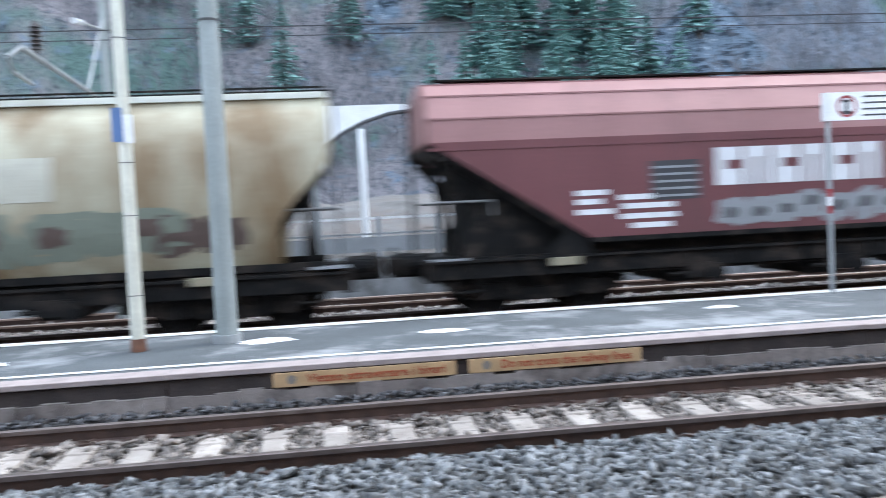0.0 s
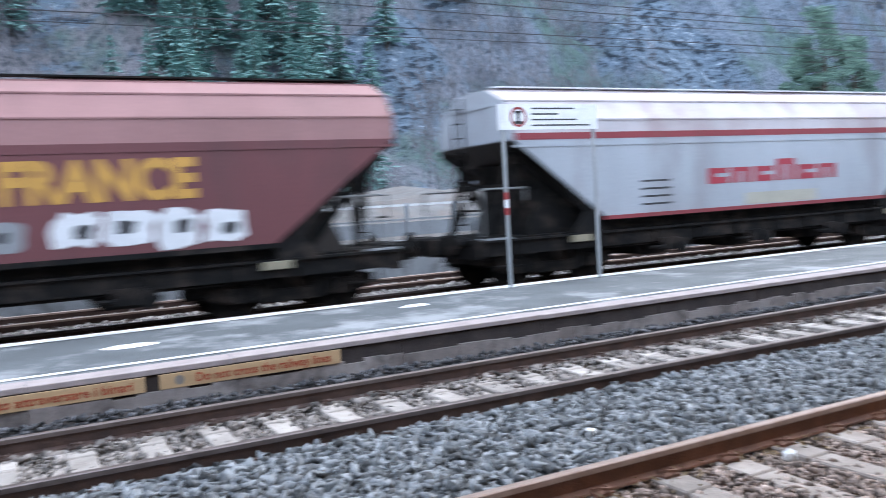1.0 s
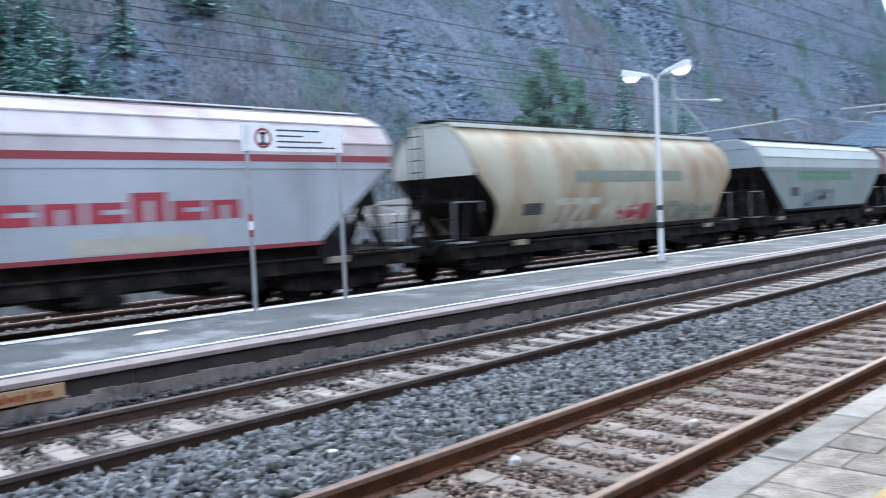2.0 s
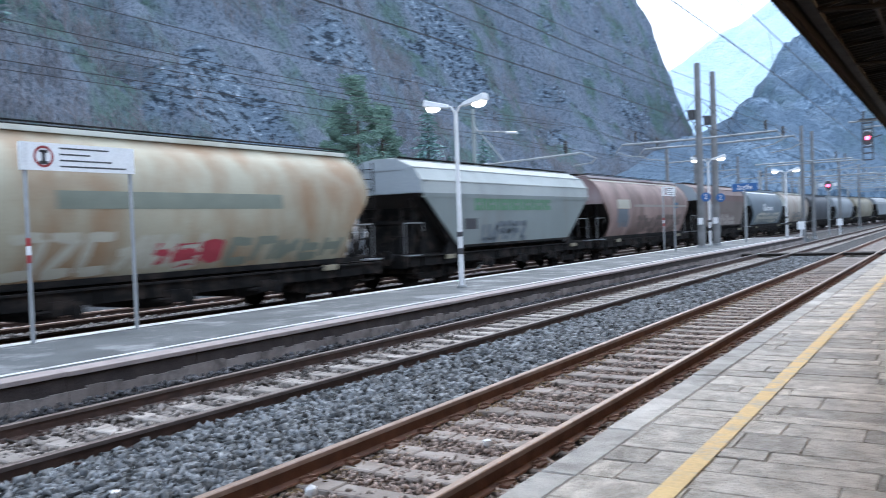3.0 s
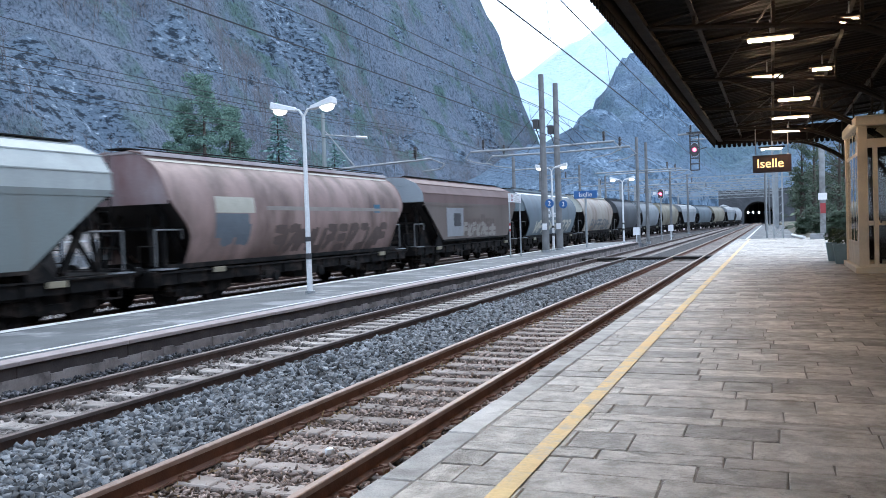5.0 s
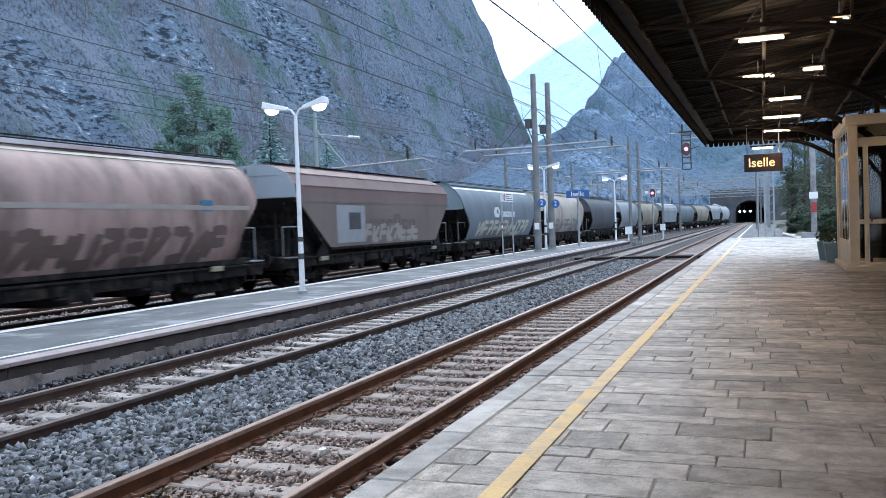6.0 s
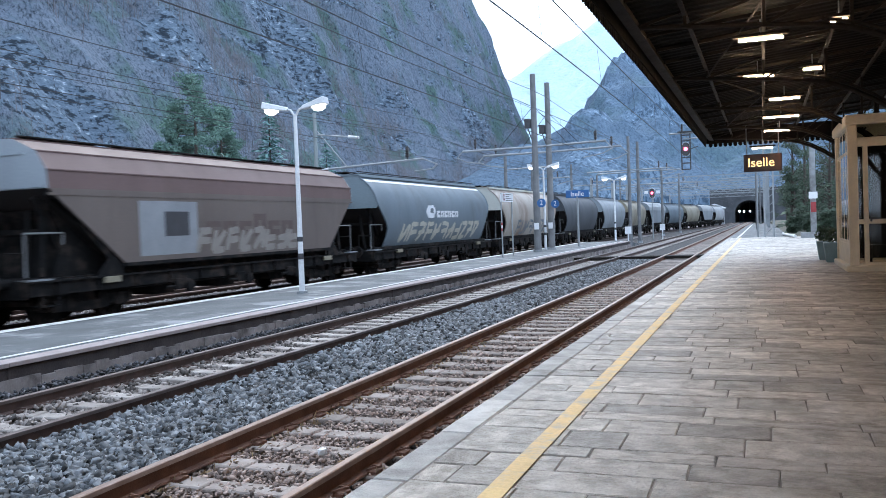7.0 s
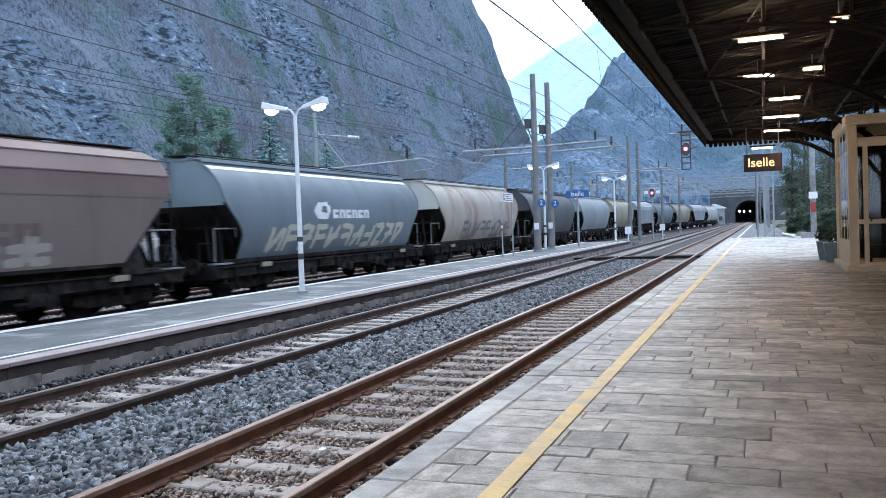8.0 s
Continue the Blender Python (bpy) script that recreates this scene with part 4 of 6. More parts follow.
RUST = (0.14, 0.07, 0.04)
SOOT = (0.05, 0.045, 0.04)
P = {
    "far_cream": paint("dull_cream_paint", (0.27, 0.25, 0.19), (0.16, 0.12, 0.08), 0.5),
    "far_grey": paint("mid_grey_wagon_paint", (0.24, 0.265, 0.285), (0.17, 0.18, 0.19), 0.45),
    "far_white": paint("dull_white_wagon_paint", (0.36, 0.375, 0.385), (0.25, 0.25, 0.25), 0.4),
    "maroon": paint("maroon_wagon_paint", (0.135, 0.041, 0.045), (0.09, 0.033, 0.035), 0.35),
    "pink": paint("faded_pink_roof", (0.30, 0.15, 0.145), (0.225, 0.115, 0.11), 0.4),
    "white": paint("grey_white_wagon_paint", (0.385, 0.415, 0.455), (0.25, 0.25, 0.265), 0.5),
    "white_roof": paint("pinkish_white_roof", (0.50, 0.465, 0.48), (0.33, 0.26, 0.265), 0.6),
    "red_stripe": paint("dark_red_stripe", (0.25, 0.035, 0.045), (0.18, 0.04, 0.04), 0.3),
    "cream": paint("cream_wagon_paint", (0.41, 0.38, 0.28), (0.17, 0.115, 0.06), 0.75),
    "cream_rust": paint("rust_stained_cream_paint", (0.37, 0.34, 0.25), (0.23, 0.145, 0.078), 0.65),
    "cream_light": paint("light_cream_panel", (0.60, 0.60, 0.54), (0.4, 0.38, 0.3), 0.35),
    "sage": paint("grey_green_wagon_paint", (0.185, 0.215, 0.21), (0.15, 0.16, 0.15), 0.4),
    "sage_roof": paint("pale_grey_green_roof", (0.37, 0.40, 0.39), (0.27, 0.29, 0.28), 0.35),
    "rose": paint("faded_rose_brown_paint", (0.245, 0.16, 0.142), (0.11, 0.07, 0.058), 0.7, (0.30, 0.215, 0.19)),
    "rose_end": paint("patchy_rose_end", (0.36, 0.29, 0.29), (0.19, 0.10, 0.095), 0.9),
    "rust": paint("dull_brown_wagon_paint", (0.135, 0.105, 0.09), (0.095, 0.072, 0.06), 0.45),
    "rust_roof": paint("dull_red_brown_roof", (0.13, 0.078, 0.07), (0.10, 0.06, 0.05), 0.4),
    "pale_end": paint("pale_grey_end", (0.32, 0.36, 0.39), (0.22, 0.23, 0.235), 0.35),
    "silver": paint("blue_grey_wagon_paint", (0.125, 0.158, 0.185), (0.09, 0.105, 0.115), 0.4),
    "silver_end": paint("pale_blue_grey_end", (0.22, 0.27, 0.30), (0.17, 0.19, 0.20), 0.35),
    "buff": paint("pale_buff_wagon_paint", (0.36, 0.32, 0.275), (0.18, 0.12, 0.085), 0.5),
    "slate": paint("dark_slate_wagon_paint", (0.06, 0.066, 0.075), (0.045, 0.048, 0.05), 0.4),
    # shade of the recess below each end panel is in this near-black brown
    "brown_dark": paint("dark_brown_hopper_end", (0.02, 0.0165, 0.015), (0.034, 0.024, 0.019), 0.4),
    "black": M["black"],
}


def flat_mark(w, name, x, y0, y1, z0, z1, mat, label=""):
    """A painted panel on the near side of a wagon."""
    return part(name, Shape().box(x, x + 0.006, y0, y1, z0, z1), mat, w, label)


def block_letters(w, x, y0, y1, z0, z1, count, mat, tall=-1):
    """A name shown as one plain block per letter, each with a narrow slot."""
    step = (y1 - y0) / count
    for i in range(count):
        a, b = y0 + i * step, y0 + (i + 0.86) * step
        top = z1 + (0.45 * (z1 - z0) if i == tall else 0)
        m, t = (a + b) / 2, 0.11 * (b - a)
        s = Shape()
        if i % 2:
            s.add([(x, a, z0), (x, m - t, z0), (x, m - t, top), (x, a, top)], [(0, 1, 2, 3)]).add([(x, m + t, z0), (x, b, z0), (x, b, top), (x, m + t, top)], [(0, 1, 2, 3)])
            s.add([(x, m - t, top - 0.28 * (top - z0)), (x, m + t, top - 0.28 * (top - z0)), (x, m + t, top), (x, m - t, top)], [(0, 1, 2, 3)])
        else:
            q = z0 + 0.42 * (top - z0)
            s.add([(x, a, z0), (x, b, z0), (x, b, q), (x, a, q)], [(0, 1, 2, 3)]).add([(x, a, q), (x, m - t, q), (x, m - t, q + 0.24 * (top - z0)), (x, a, q + 0.24 * (top - z0))], [(0, 1, 2, 3)])
            s.add([(x, a, q + 0.24 * (top - z0)), (x, b, q + 0.24 * (top - z0)), (x, b, top), (x, a, top)], [(0, 1, 2, 3)])
        part("letter_block", s, mat, w)


def sprayed_letters(w, y0, y1, z0, z1, count, mat, seed, flat=None, thick=0.07):
    """Slanting sprayed strokes on a bulging side."""
    rng = random.Random(seed)
    step = (y1 - y0) / count
    for i in range(count):
        s = Shape()
        a = y0 + i * step
        strokes = rng.sample([(0.0, 0.0, 0.15, 1.0), (0.0, 1.0, 0.8, 1.0), (0.0, 0.0, 0.8, 0.05), (0.7, 0.0, 0.85, 1.0), (0.05, 0.5, 0.8, 0.55), (0.8, 1.0, 0.05, 0.0)], 3)
        for ya, qa, yb, qb in strokes:
            r0, r1 = [], []
            for k in range(5):
                f = k / 4
                z = z0 + (z1 - z0) * (qa + (qb - qa) * f) * rng.uniform(0.96, 1.04)
                y = a + step * (ya + (yb - ya) * f) + 0.2 * (z - z0)
                wv = thick * (1 + 0.4 * math.sin(3 * f))
                dy, dz = (yb - ya) * step, (qb - qa) * (z1 - z0)
                ln = math.hypot(dy, dz)
                ny, nz = -dz / ln * wv, dy / ln * wv
                r0.append(((flat or curve_x(z + nz)) + 0.009, y + ny, z + nz))
                r1.append(((flat or curve_x(z - nz)) + 0.009, y - ny, z - nz))
            s.sheet([r0, r1])
        part("graffiti", s, mat, w)


def curve_x(z):
    """Half-width of a bulging side at height z."""
    u = (z - 2.25) / (3.98 - 2.25) if z > 2.25 else (z - 2.25) / (2.25 - 1.12)
    return 1.5 * (1 - abs(u) ** 2.6) ** 0.5 if z > 2.25 else 1.5 - 0.32 * abs(u) ** 2.0


def blob_marks(w, x, y0, y1, z0, z1, count, mat, seed, curved=False, name="graffiti", inner="mark_black"):
    """Sprayed letter shapes: filled patches of uneven outline with a smaller dark patch inside."""
    rng = random.Random(seed)
    for i in range(count):
        cy = y0 + (y1 - y0) * (i + 0.5) / count
        cz = (z0 + z1) / 2 + rng.uniform(-0.06, 0.06) * (z1 - z0)
        ry, rz = (y1 - y0) / count * rng.uniform(0.46, 0.6), (z1 - z0) / 2 * rng.uniform(0.8, 1.05)
        shapes = [(1.0, 0.0, 0.0, mat)] + ([(0.38, rng.uniform(-0.15, 0.25), rng.uniform(-0.2, 0.25), inner)] if inner else [])
        base = None
        for f, oy, oz, mt in shapes:
            n = 16
            pts = []
            for k in range(n):
                q = 2 * math.pi * k / n
                e = rng.uniform(0.78, 1.12)
                z = cz + rz * (oz + f * e * math.copysign(abs(math.sin(q)) ** 0.55, math.sin(q)))
                y = cy + ry * (oy + f * e * math.copysign(abs(math.cos(q)) ** 0.55, math.cos(q))) + 0.15 * (z - cz)
                pts.append(((curve_x(z) if curved else x) + 0.007 + 0.0015 * (i % 3) + (0.005 if f < 1 else 0), y, z))
            zc, yc = sum(q[2] for q in pts) / n, sum(q[1] for q in pts) / n
            pts.append(((curve_x(zc) if curved else x) + 0.012 + (0.006 if f < 1 else 0), yc, zc))
            s = Shape().add(pts, [(k, (k + 1) % n, n) for k in range(n)])
            got = part(name if f == 1.0 else "dark_fill", s, mt, base or w)
            base = base or got


def curved_panel(w, name, y0, y1, z0, z1, mat, label=""):
    rows = [[(curve_x(z0 + (z1 - z0) * i / 8) + 0.008, y, z0 + (z1 - z0) * i / 8) for y in (y0, y1)] for i in range(9)]
    return part(name, Shape().sheet(rows), mat, w, label)


for key, col in (("mark_white", (0.66, 0.67, 0.69)), ("mark_yellow", (0.52, 0.28, 0.055)), ("mark_red", (0.34, 0.03, 0.05)), ("mark_green", (0.10, 0.30, 0.14)), ("mark_black", (0.035, 0.035, 0.04)),
                 ("mark_blue", (0.03, 0.12, 0.2)), ("mark_brown", (0.09, 0.06, 0.05)), ("mark_buff", (0.42, 0.40, 0.33)), ("mark_grey", (0.24, 0.25, 0.265)), ("mark_lamp", (0.26, 0.23, 0.16)), ("mark_moss", (0.17, 0.19, 0.15)), ("mark_drab", (0.24, 0.215, 0.19)), ("mark_slate", (0.10, 0.12, 0.14)), ("mark_sage", (0.085, 0.20, 0.11))):
    M[key] = material(key + "_paint", col, tuple(c * 0.8 for c in col), 0.55, scale=3, fine=30, bump=0.02)

train = []


def joins(w, m0, keyed=False):
    train.append((w, m0))
    return w


# m0: where each wagon's middle stands along the track at the start
w = joins(curved_wagon(0, (-7.1, 6.98), (P["cream"], P["cream_light"], P["cream_light"], P["brown_dark"], "black"), "dirty cream curved hopper wagon streaked with brown", True), -7.15)
blob_marks(w, 0, -1.5, 4.6, 1.3, 2.15, 5, M["mark_moss"], 4, True, inner="mark_brown")
blob_marks(w, 0, 4.2, 5.6, 1.3, 2.0, 2, M["mark_brown"], 5, True, inner=None)
curved_panel(w, "label_panel", 1.4, 2.75, 2.3, 2.98, "mark_buff")

w = joins(angular_wagon(0, (-7.18, 7.18), (-4.5, 4.95), (P["maroon"], P["pink"], P["pink"], P["brown_dark"], "black"), "maroon hopper wagon with faded pink roof and white lettering", True, 2.97, 1.3, None, 0.95), 8.61)
flat_mark(w, "vent_panel", 1.5, -3.44, -2.58, 1.87, 2.53, "mark_black", "dark louvred vent panel")
for k in range(5):
    flat_mark(w, "vent_slat", 1.507, -3.4, -2.62, 1.92 + 0.12 * k, 1.96 + 0.12 * k, "mark_grey")
block_letters(w, 1.508, -2.28, 0.81, 2.07, 2.71, 6, M["mark_white"])
me = lettering("FRANCE", 0.92, 0.003, "LEFT", 0.04)
me.transform(Matrix.Rotation(radians(90), 4, "Z"))
me.materials.append(M["mark_yellow"])
wide = max(v.co.y for v in me.vertices) - min(v.co.y for v in me.vertices)
tall = max(v.co.z for v in me.vertices) - min(v.co.z for v in me.vertices)
me.transform(Matrix.Diagonal((1, 2.75 / wide, 0.65 / tall, 1)))
part("lettering", me, "mark_yellow", w, at=pose(1.508, 0.96, 2.385))
blob_marks(w, 1.5, -2.3, 1.2, 1.38, 1.92, 7, M["mark_grey"], 21)
blob_marks(w, 1.5, 1.6, 4.5, 1.34, 2.0, 4, M["mark_white"], 22)
for k, (y0, y1, z) in enumerate(((-4.74, -4.2, 2.0), (-4.74, -4.3, 1.85), (-4.74, -4.1, 1.68), (-4.0, -3.4, 1.9), (-3.95, -3.04, 1.75), (-4.0, -3.0, 1.58), (-3.8, -3.1, 1.42))):
    flat_mark(w, "data_line", 1.5, y0, y1, z, z + 0.09, "mark_white")

w = joins(angular_wagon(0, (-6.5, 6.5), (-4.4, 4.5), (P["white"], P["white_roof"], P["white"], P["brown_dark"], P["red_stripe"]), "dirty white hopper wagon with dark red stripe", True, 2.9, 1.34, M["mark_white"]), 24.78)
flat_mark(w, "stripe", 1.5, -6.46, 6.46, 2.90, 3.03, P["red_stripe"])
block_letters(w, 1.508, -1.53, 2.79, 1.86, 2.2, 6, M["mark_red"], 3)
flat_mark(w, "label_patch", 1.5, -0.4, 1.98, 1.36, 1.62, "mark_buff")
for k in range(4):
    flat_mark(w, "data_line", 1.5, -3.4, -2.6, 1.5 + 0.16 * k, 1.54 + 0.16 * k, "mark_black")

w = joins(curved_wagon(0, (-6.6, 6.6), (P["cream_rust"], P["cream_light"], P["cream_light"], P["brown_dark"], "black"), "cream curved hopper wagon, rust-stained, with green band", True), 40.5)
curved_panel(w, "lettered_band", -2.6, 3.2, 2.42, 2.75, "mark_moss", "faded green lettering band")
curved_panel(w, "label_panel", -4.8, -4.0, 1.6, 1.9, "mark_black")
sprayed_letters(w, -3.6, 0.8, 1.25, 1.9, 6, M["mark_buff"], 41)
sprayed_letters(w, 1.5, 5.5, 1.25, 1.7, 5, M["mark_moss"], 43)
blob_marks(w, 0, -0.6, 1.4, 1.25, 1.8, 3, M["mark_red"], 42, True, inner=None)

w = joins(angular_wagon(0, (-6.55, 6.55), (-4.55, 4.2), (P["sage"], P["sage_roof"], P["pale_end"], P["brown_dark"], "black"), "grey-green hopper wagon with faded green lettering", True, 2.9, 1.26), 56.3)
block_letters(w, 1.508, -3.41, 2.66, 2.36, 2.76, 13, M["mark_sage"])
sprayed_letters(w, -3.0, 0.4, 1.35, 1.9, 6, M["mark_slate"], 52, 1.5)
flat_mark(w, "label_panel", 1.5, -4.1, -3.3, 1.75, 2.1, "mark_black")

w = joins(curved_wagon(0, (-6.9, 6.9), (P["rose"], P["white_roof"], P["rose_end"], P["brown_dark"], "black"), "faded rose-brown curved hopper wagon with graffiti", True), 71.6)
curved_panel(w, "stripe", -2.7, 6.5, 2.5, 2.62, "mark_drab", "faded dark stripe")
curved_panel(w, "shoulder_strip", -6.8, 6.8, 3.72, 3.79, "mark_buff", "pale strip below the roof")
curved_panel(w, "label_panel", -5.09, -3.3, 2.42, 2.85, "mark_buff")
curved_panel(w, "poster", -5.1, -3.6, 1.75, 2.4, "mark_slate")
sprayed_letters(w, -2.4, 5.4, 1.25, 1.95, 10, M["mark_brown"], 61, None, 0.1)
blob_marks(w, 0, -4.9, -3.5, 1.5, 2.2, 2, M["mark_slate"], 62, True, inner=None)
flat_mark(w, "round_badge", 1.49, 4.3, 4.8, 2.4, 2.75, "mark_blue")

w = joins(angular_wagon(0, (-6.72, 6.72), (-4.6, 5.0), (P["rust"], P["rust_roof"], P["pale_end"], P["brown_dark"], "black"), "dull brown hopper wagon with pale patch and graffiti", True, 2.92, 1.28), 87.33)
flat_mark(w, "pale_patch", 1.5, -4.1, -1.95, 1.4, 2.7, "mark_grey")
flat_mark(w, "vent_panel", 1.507, -3.2, -2.3, 1.85, 2.45, "mark_black")
block_letters(w, 1.508, -1.6, 2.78, 1.75, 2.2, 6, M["mark_brown"], 3)
sprayed_letters(w, -2.0, 3.0, 1.42, 1.95, 8, M["mark_drab"], 72, 1.503)

w = joins(curved_wagon(0, (-6.95, 6.7), (P["silver"], P["silver_end"], P["silver_end"], P["brown_dark"], "black"), "blue-grey curved hopper wagon with cream graffiti", True), 103.2)
block_letters(w, 1.508, -0.9, 1.9, 2.25, 2.55, 6, M["mark_white"])
curved_panel(w, "shoulder_strip", -6.85, 6.6, 3.66, 3.76, "mark_white", "pale strip below the roof")
blob_marks(w, 0, -2.1, -1.1, 2.2, 2.85, 1, M["mark_white"], 82, True, "emblem", "mark_slate")
sprayed_letters(w, -4.8, 5.0, 1.28, 1.98, 11, M["mark_buff"], 83)

w = joins(curved_wagon(0, (-6.7, 6.3), (P["buff"], P["cream_light"], P["cream_light"], P["brown_dark"], "black"), "pale buff curved hopper wagon with dark graffiti", True), 119.0)
sprayed_letters(w, -3.6, 4.6, 1.25, 2.0, 9, M["mark_slate"], 91, None, 0.06)

far = [("slate", "slate", "slate", "dark slate curved hopper wagon", 1), ("far_grey", "far_white", "pale_end", "mid grey curved hopper wagon", 1), ("far_cream", "far_cream", "cream", "dull cream curved hopper wagon", 1),
       ("far_grey", "far_white", "far_grey", "dirty grey angular hopper wagon", 0), ("silver", "far_grey", "silver_end", "blue-grey curved hopper wagon, unmarked", 1), ("far_cream", "far_grey", "far_cream", "dull buff curved hopper wagon", 1),
       ("far_grey", "far_white", "far_grey", "dirty pale angular hopper wagon", 0), ("far_white", "far_white", "white", "dirty white curved tail wagon", 1)]
for i, (a, b, c, lab, curved) in enumerate(far):
    m0 = 119.0 + PITCH * (i + 1)
    if curved:
        joins(curved_wagon(0, (-6.7, 6.5), (P[a], P[b], P[c], P["brown_dark"], "black"), lab, False), m0)
    else:
        joins(angular_wagon(0, (-6.5, 6.5), (-4.4, 4.5), (P[a], P[b], P[c], P["brown_dark"], "black"), lab, False), m0)


# ---- platform canopy on the station building ----
# unseen stretch behind y = 1 is added, keeping sky off the kiosk glass
CAN_X, CAN_Y0, CAN_Y1 = -1.96, -14.0, 34.9
canopy = thing("platform_canopy", "dark iron platform canopy with scalloped edge", "canopy")
roof = Shape()
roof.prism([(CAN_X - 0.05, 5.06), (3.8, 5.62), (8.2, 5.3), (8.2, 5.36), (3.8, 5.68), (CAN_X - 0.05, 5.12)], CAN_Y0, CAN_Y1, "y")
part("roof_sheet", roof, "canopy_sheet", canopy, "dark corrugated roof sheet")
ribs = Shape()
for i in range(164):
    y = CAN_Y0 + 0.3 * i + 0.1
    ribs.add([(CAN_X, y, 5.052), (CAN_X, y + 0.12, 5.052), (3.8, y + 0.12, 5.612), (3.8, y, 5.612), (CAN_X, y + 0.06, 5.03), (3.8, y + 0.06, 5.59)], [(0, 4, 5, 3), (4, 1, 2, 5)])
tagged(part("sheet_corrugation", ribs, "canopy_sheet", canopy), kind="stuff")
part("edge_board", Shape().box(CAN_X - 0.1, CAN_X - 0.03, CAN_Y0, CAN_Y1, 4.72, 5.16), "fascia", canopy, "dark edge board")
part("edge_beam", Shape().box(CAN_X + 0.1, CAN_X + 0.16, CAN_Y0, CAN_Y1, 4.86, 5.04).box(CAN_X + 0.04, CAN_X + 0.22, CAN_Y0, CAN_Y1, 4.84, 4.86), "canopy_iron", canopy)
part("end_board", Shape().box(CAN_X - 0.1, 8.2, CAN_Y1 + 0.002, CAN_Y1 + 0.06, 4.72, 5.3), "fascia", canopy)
tab = Shape().prism([(-0.075, 0.02), (-0.075, -0.07), (-0.05, -0.12), (0, -0.14), (0.05, -0.12), (0.075, -0.07), (0.075, 0.02)], -0.012, 0.012, "y").mesh("scallop")
tab.materials.append(M["fascia"])
for i in range(182):
    part("scallop", tab, "fascia", canopy, at=pose(CAN_X - 0.065, 1.1 + 0.185 * i, 4.72, 0, 0, 90))
for i in range(34):
    part("scallop", tab, "fascia", canopy, at=pose(CAN_X + 0.1 + 0.185 * i, CAN_Y1 + 0.03, 4.72))
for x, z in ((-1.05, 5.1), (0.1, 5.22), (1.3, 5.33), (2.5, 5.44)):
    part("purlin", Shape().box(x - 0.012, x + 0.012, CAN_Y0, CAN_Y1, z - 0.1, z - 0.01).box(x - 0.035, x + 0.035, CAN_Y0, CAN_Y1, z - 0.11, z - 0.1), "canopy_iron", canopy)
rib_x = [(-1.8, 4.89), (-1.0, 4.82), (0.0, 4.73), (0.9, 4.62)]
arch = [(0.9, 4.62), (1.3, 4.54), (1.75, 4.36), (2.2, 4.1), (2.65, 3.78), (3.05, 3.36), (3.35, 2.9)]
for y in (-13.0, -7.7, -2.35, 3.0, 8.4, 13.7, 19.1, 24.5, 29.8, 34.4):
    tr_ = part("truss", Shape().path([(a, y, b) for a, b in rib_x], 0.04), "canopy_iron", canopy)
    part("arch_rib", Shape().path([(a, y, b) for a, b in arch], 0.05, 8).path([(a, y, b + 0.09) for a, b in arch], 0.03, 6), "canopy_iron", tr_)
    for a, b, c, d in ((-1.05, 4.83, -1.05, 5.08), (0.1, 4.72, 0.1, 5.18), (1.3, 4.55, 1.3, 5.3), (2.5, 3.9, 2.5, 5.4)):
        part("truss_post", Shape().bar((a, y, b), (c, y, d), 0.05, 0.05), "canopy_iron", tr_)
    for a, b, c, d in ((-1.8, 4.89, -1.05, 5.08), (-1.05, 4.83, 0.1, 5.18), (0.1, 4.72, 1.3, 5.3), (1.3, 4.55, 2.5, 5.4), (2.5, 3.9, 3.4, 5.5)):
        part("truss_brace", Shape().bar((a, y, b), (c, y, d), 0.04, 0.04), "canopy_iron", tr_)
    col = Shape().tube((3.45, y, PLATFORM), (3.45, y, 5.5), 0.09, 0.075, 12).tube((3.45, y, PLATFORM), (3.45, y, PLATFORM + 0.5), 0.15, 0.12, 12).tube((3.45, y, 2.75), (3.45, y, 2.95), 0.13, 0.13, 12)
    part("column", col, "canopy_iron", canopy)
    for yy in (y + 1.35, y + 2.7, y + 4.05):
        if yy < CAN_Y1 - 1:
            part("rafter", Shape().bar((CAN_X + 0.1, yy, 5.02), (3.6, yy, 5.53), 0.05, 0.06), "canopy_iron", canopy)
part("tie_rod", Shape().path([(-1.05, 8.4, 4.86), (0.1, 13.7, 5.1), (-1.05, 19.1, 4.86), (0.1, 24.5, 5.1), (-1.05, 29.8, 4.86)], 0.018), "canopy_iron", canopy)

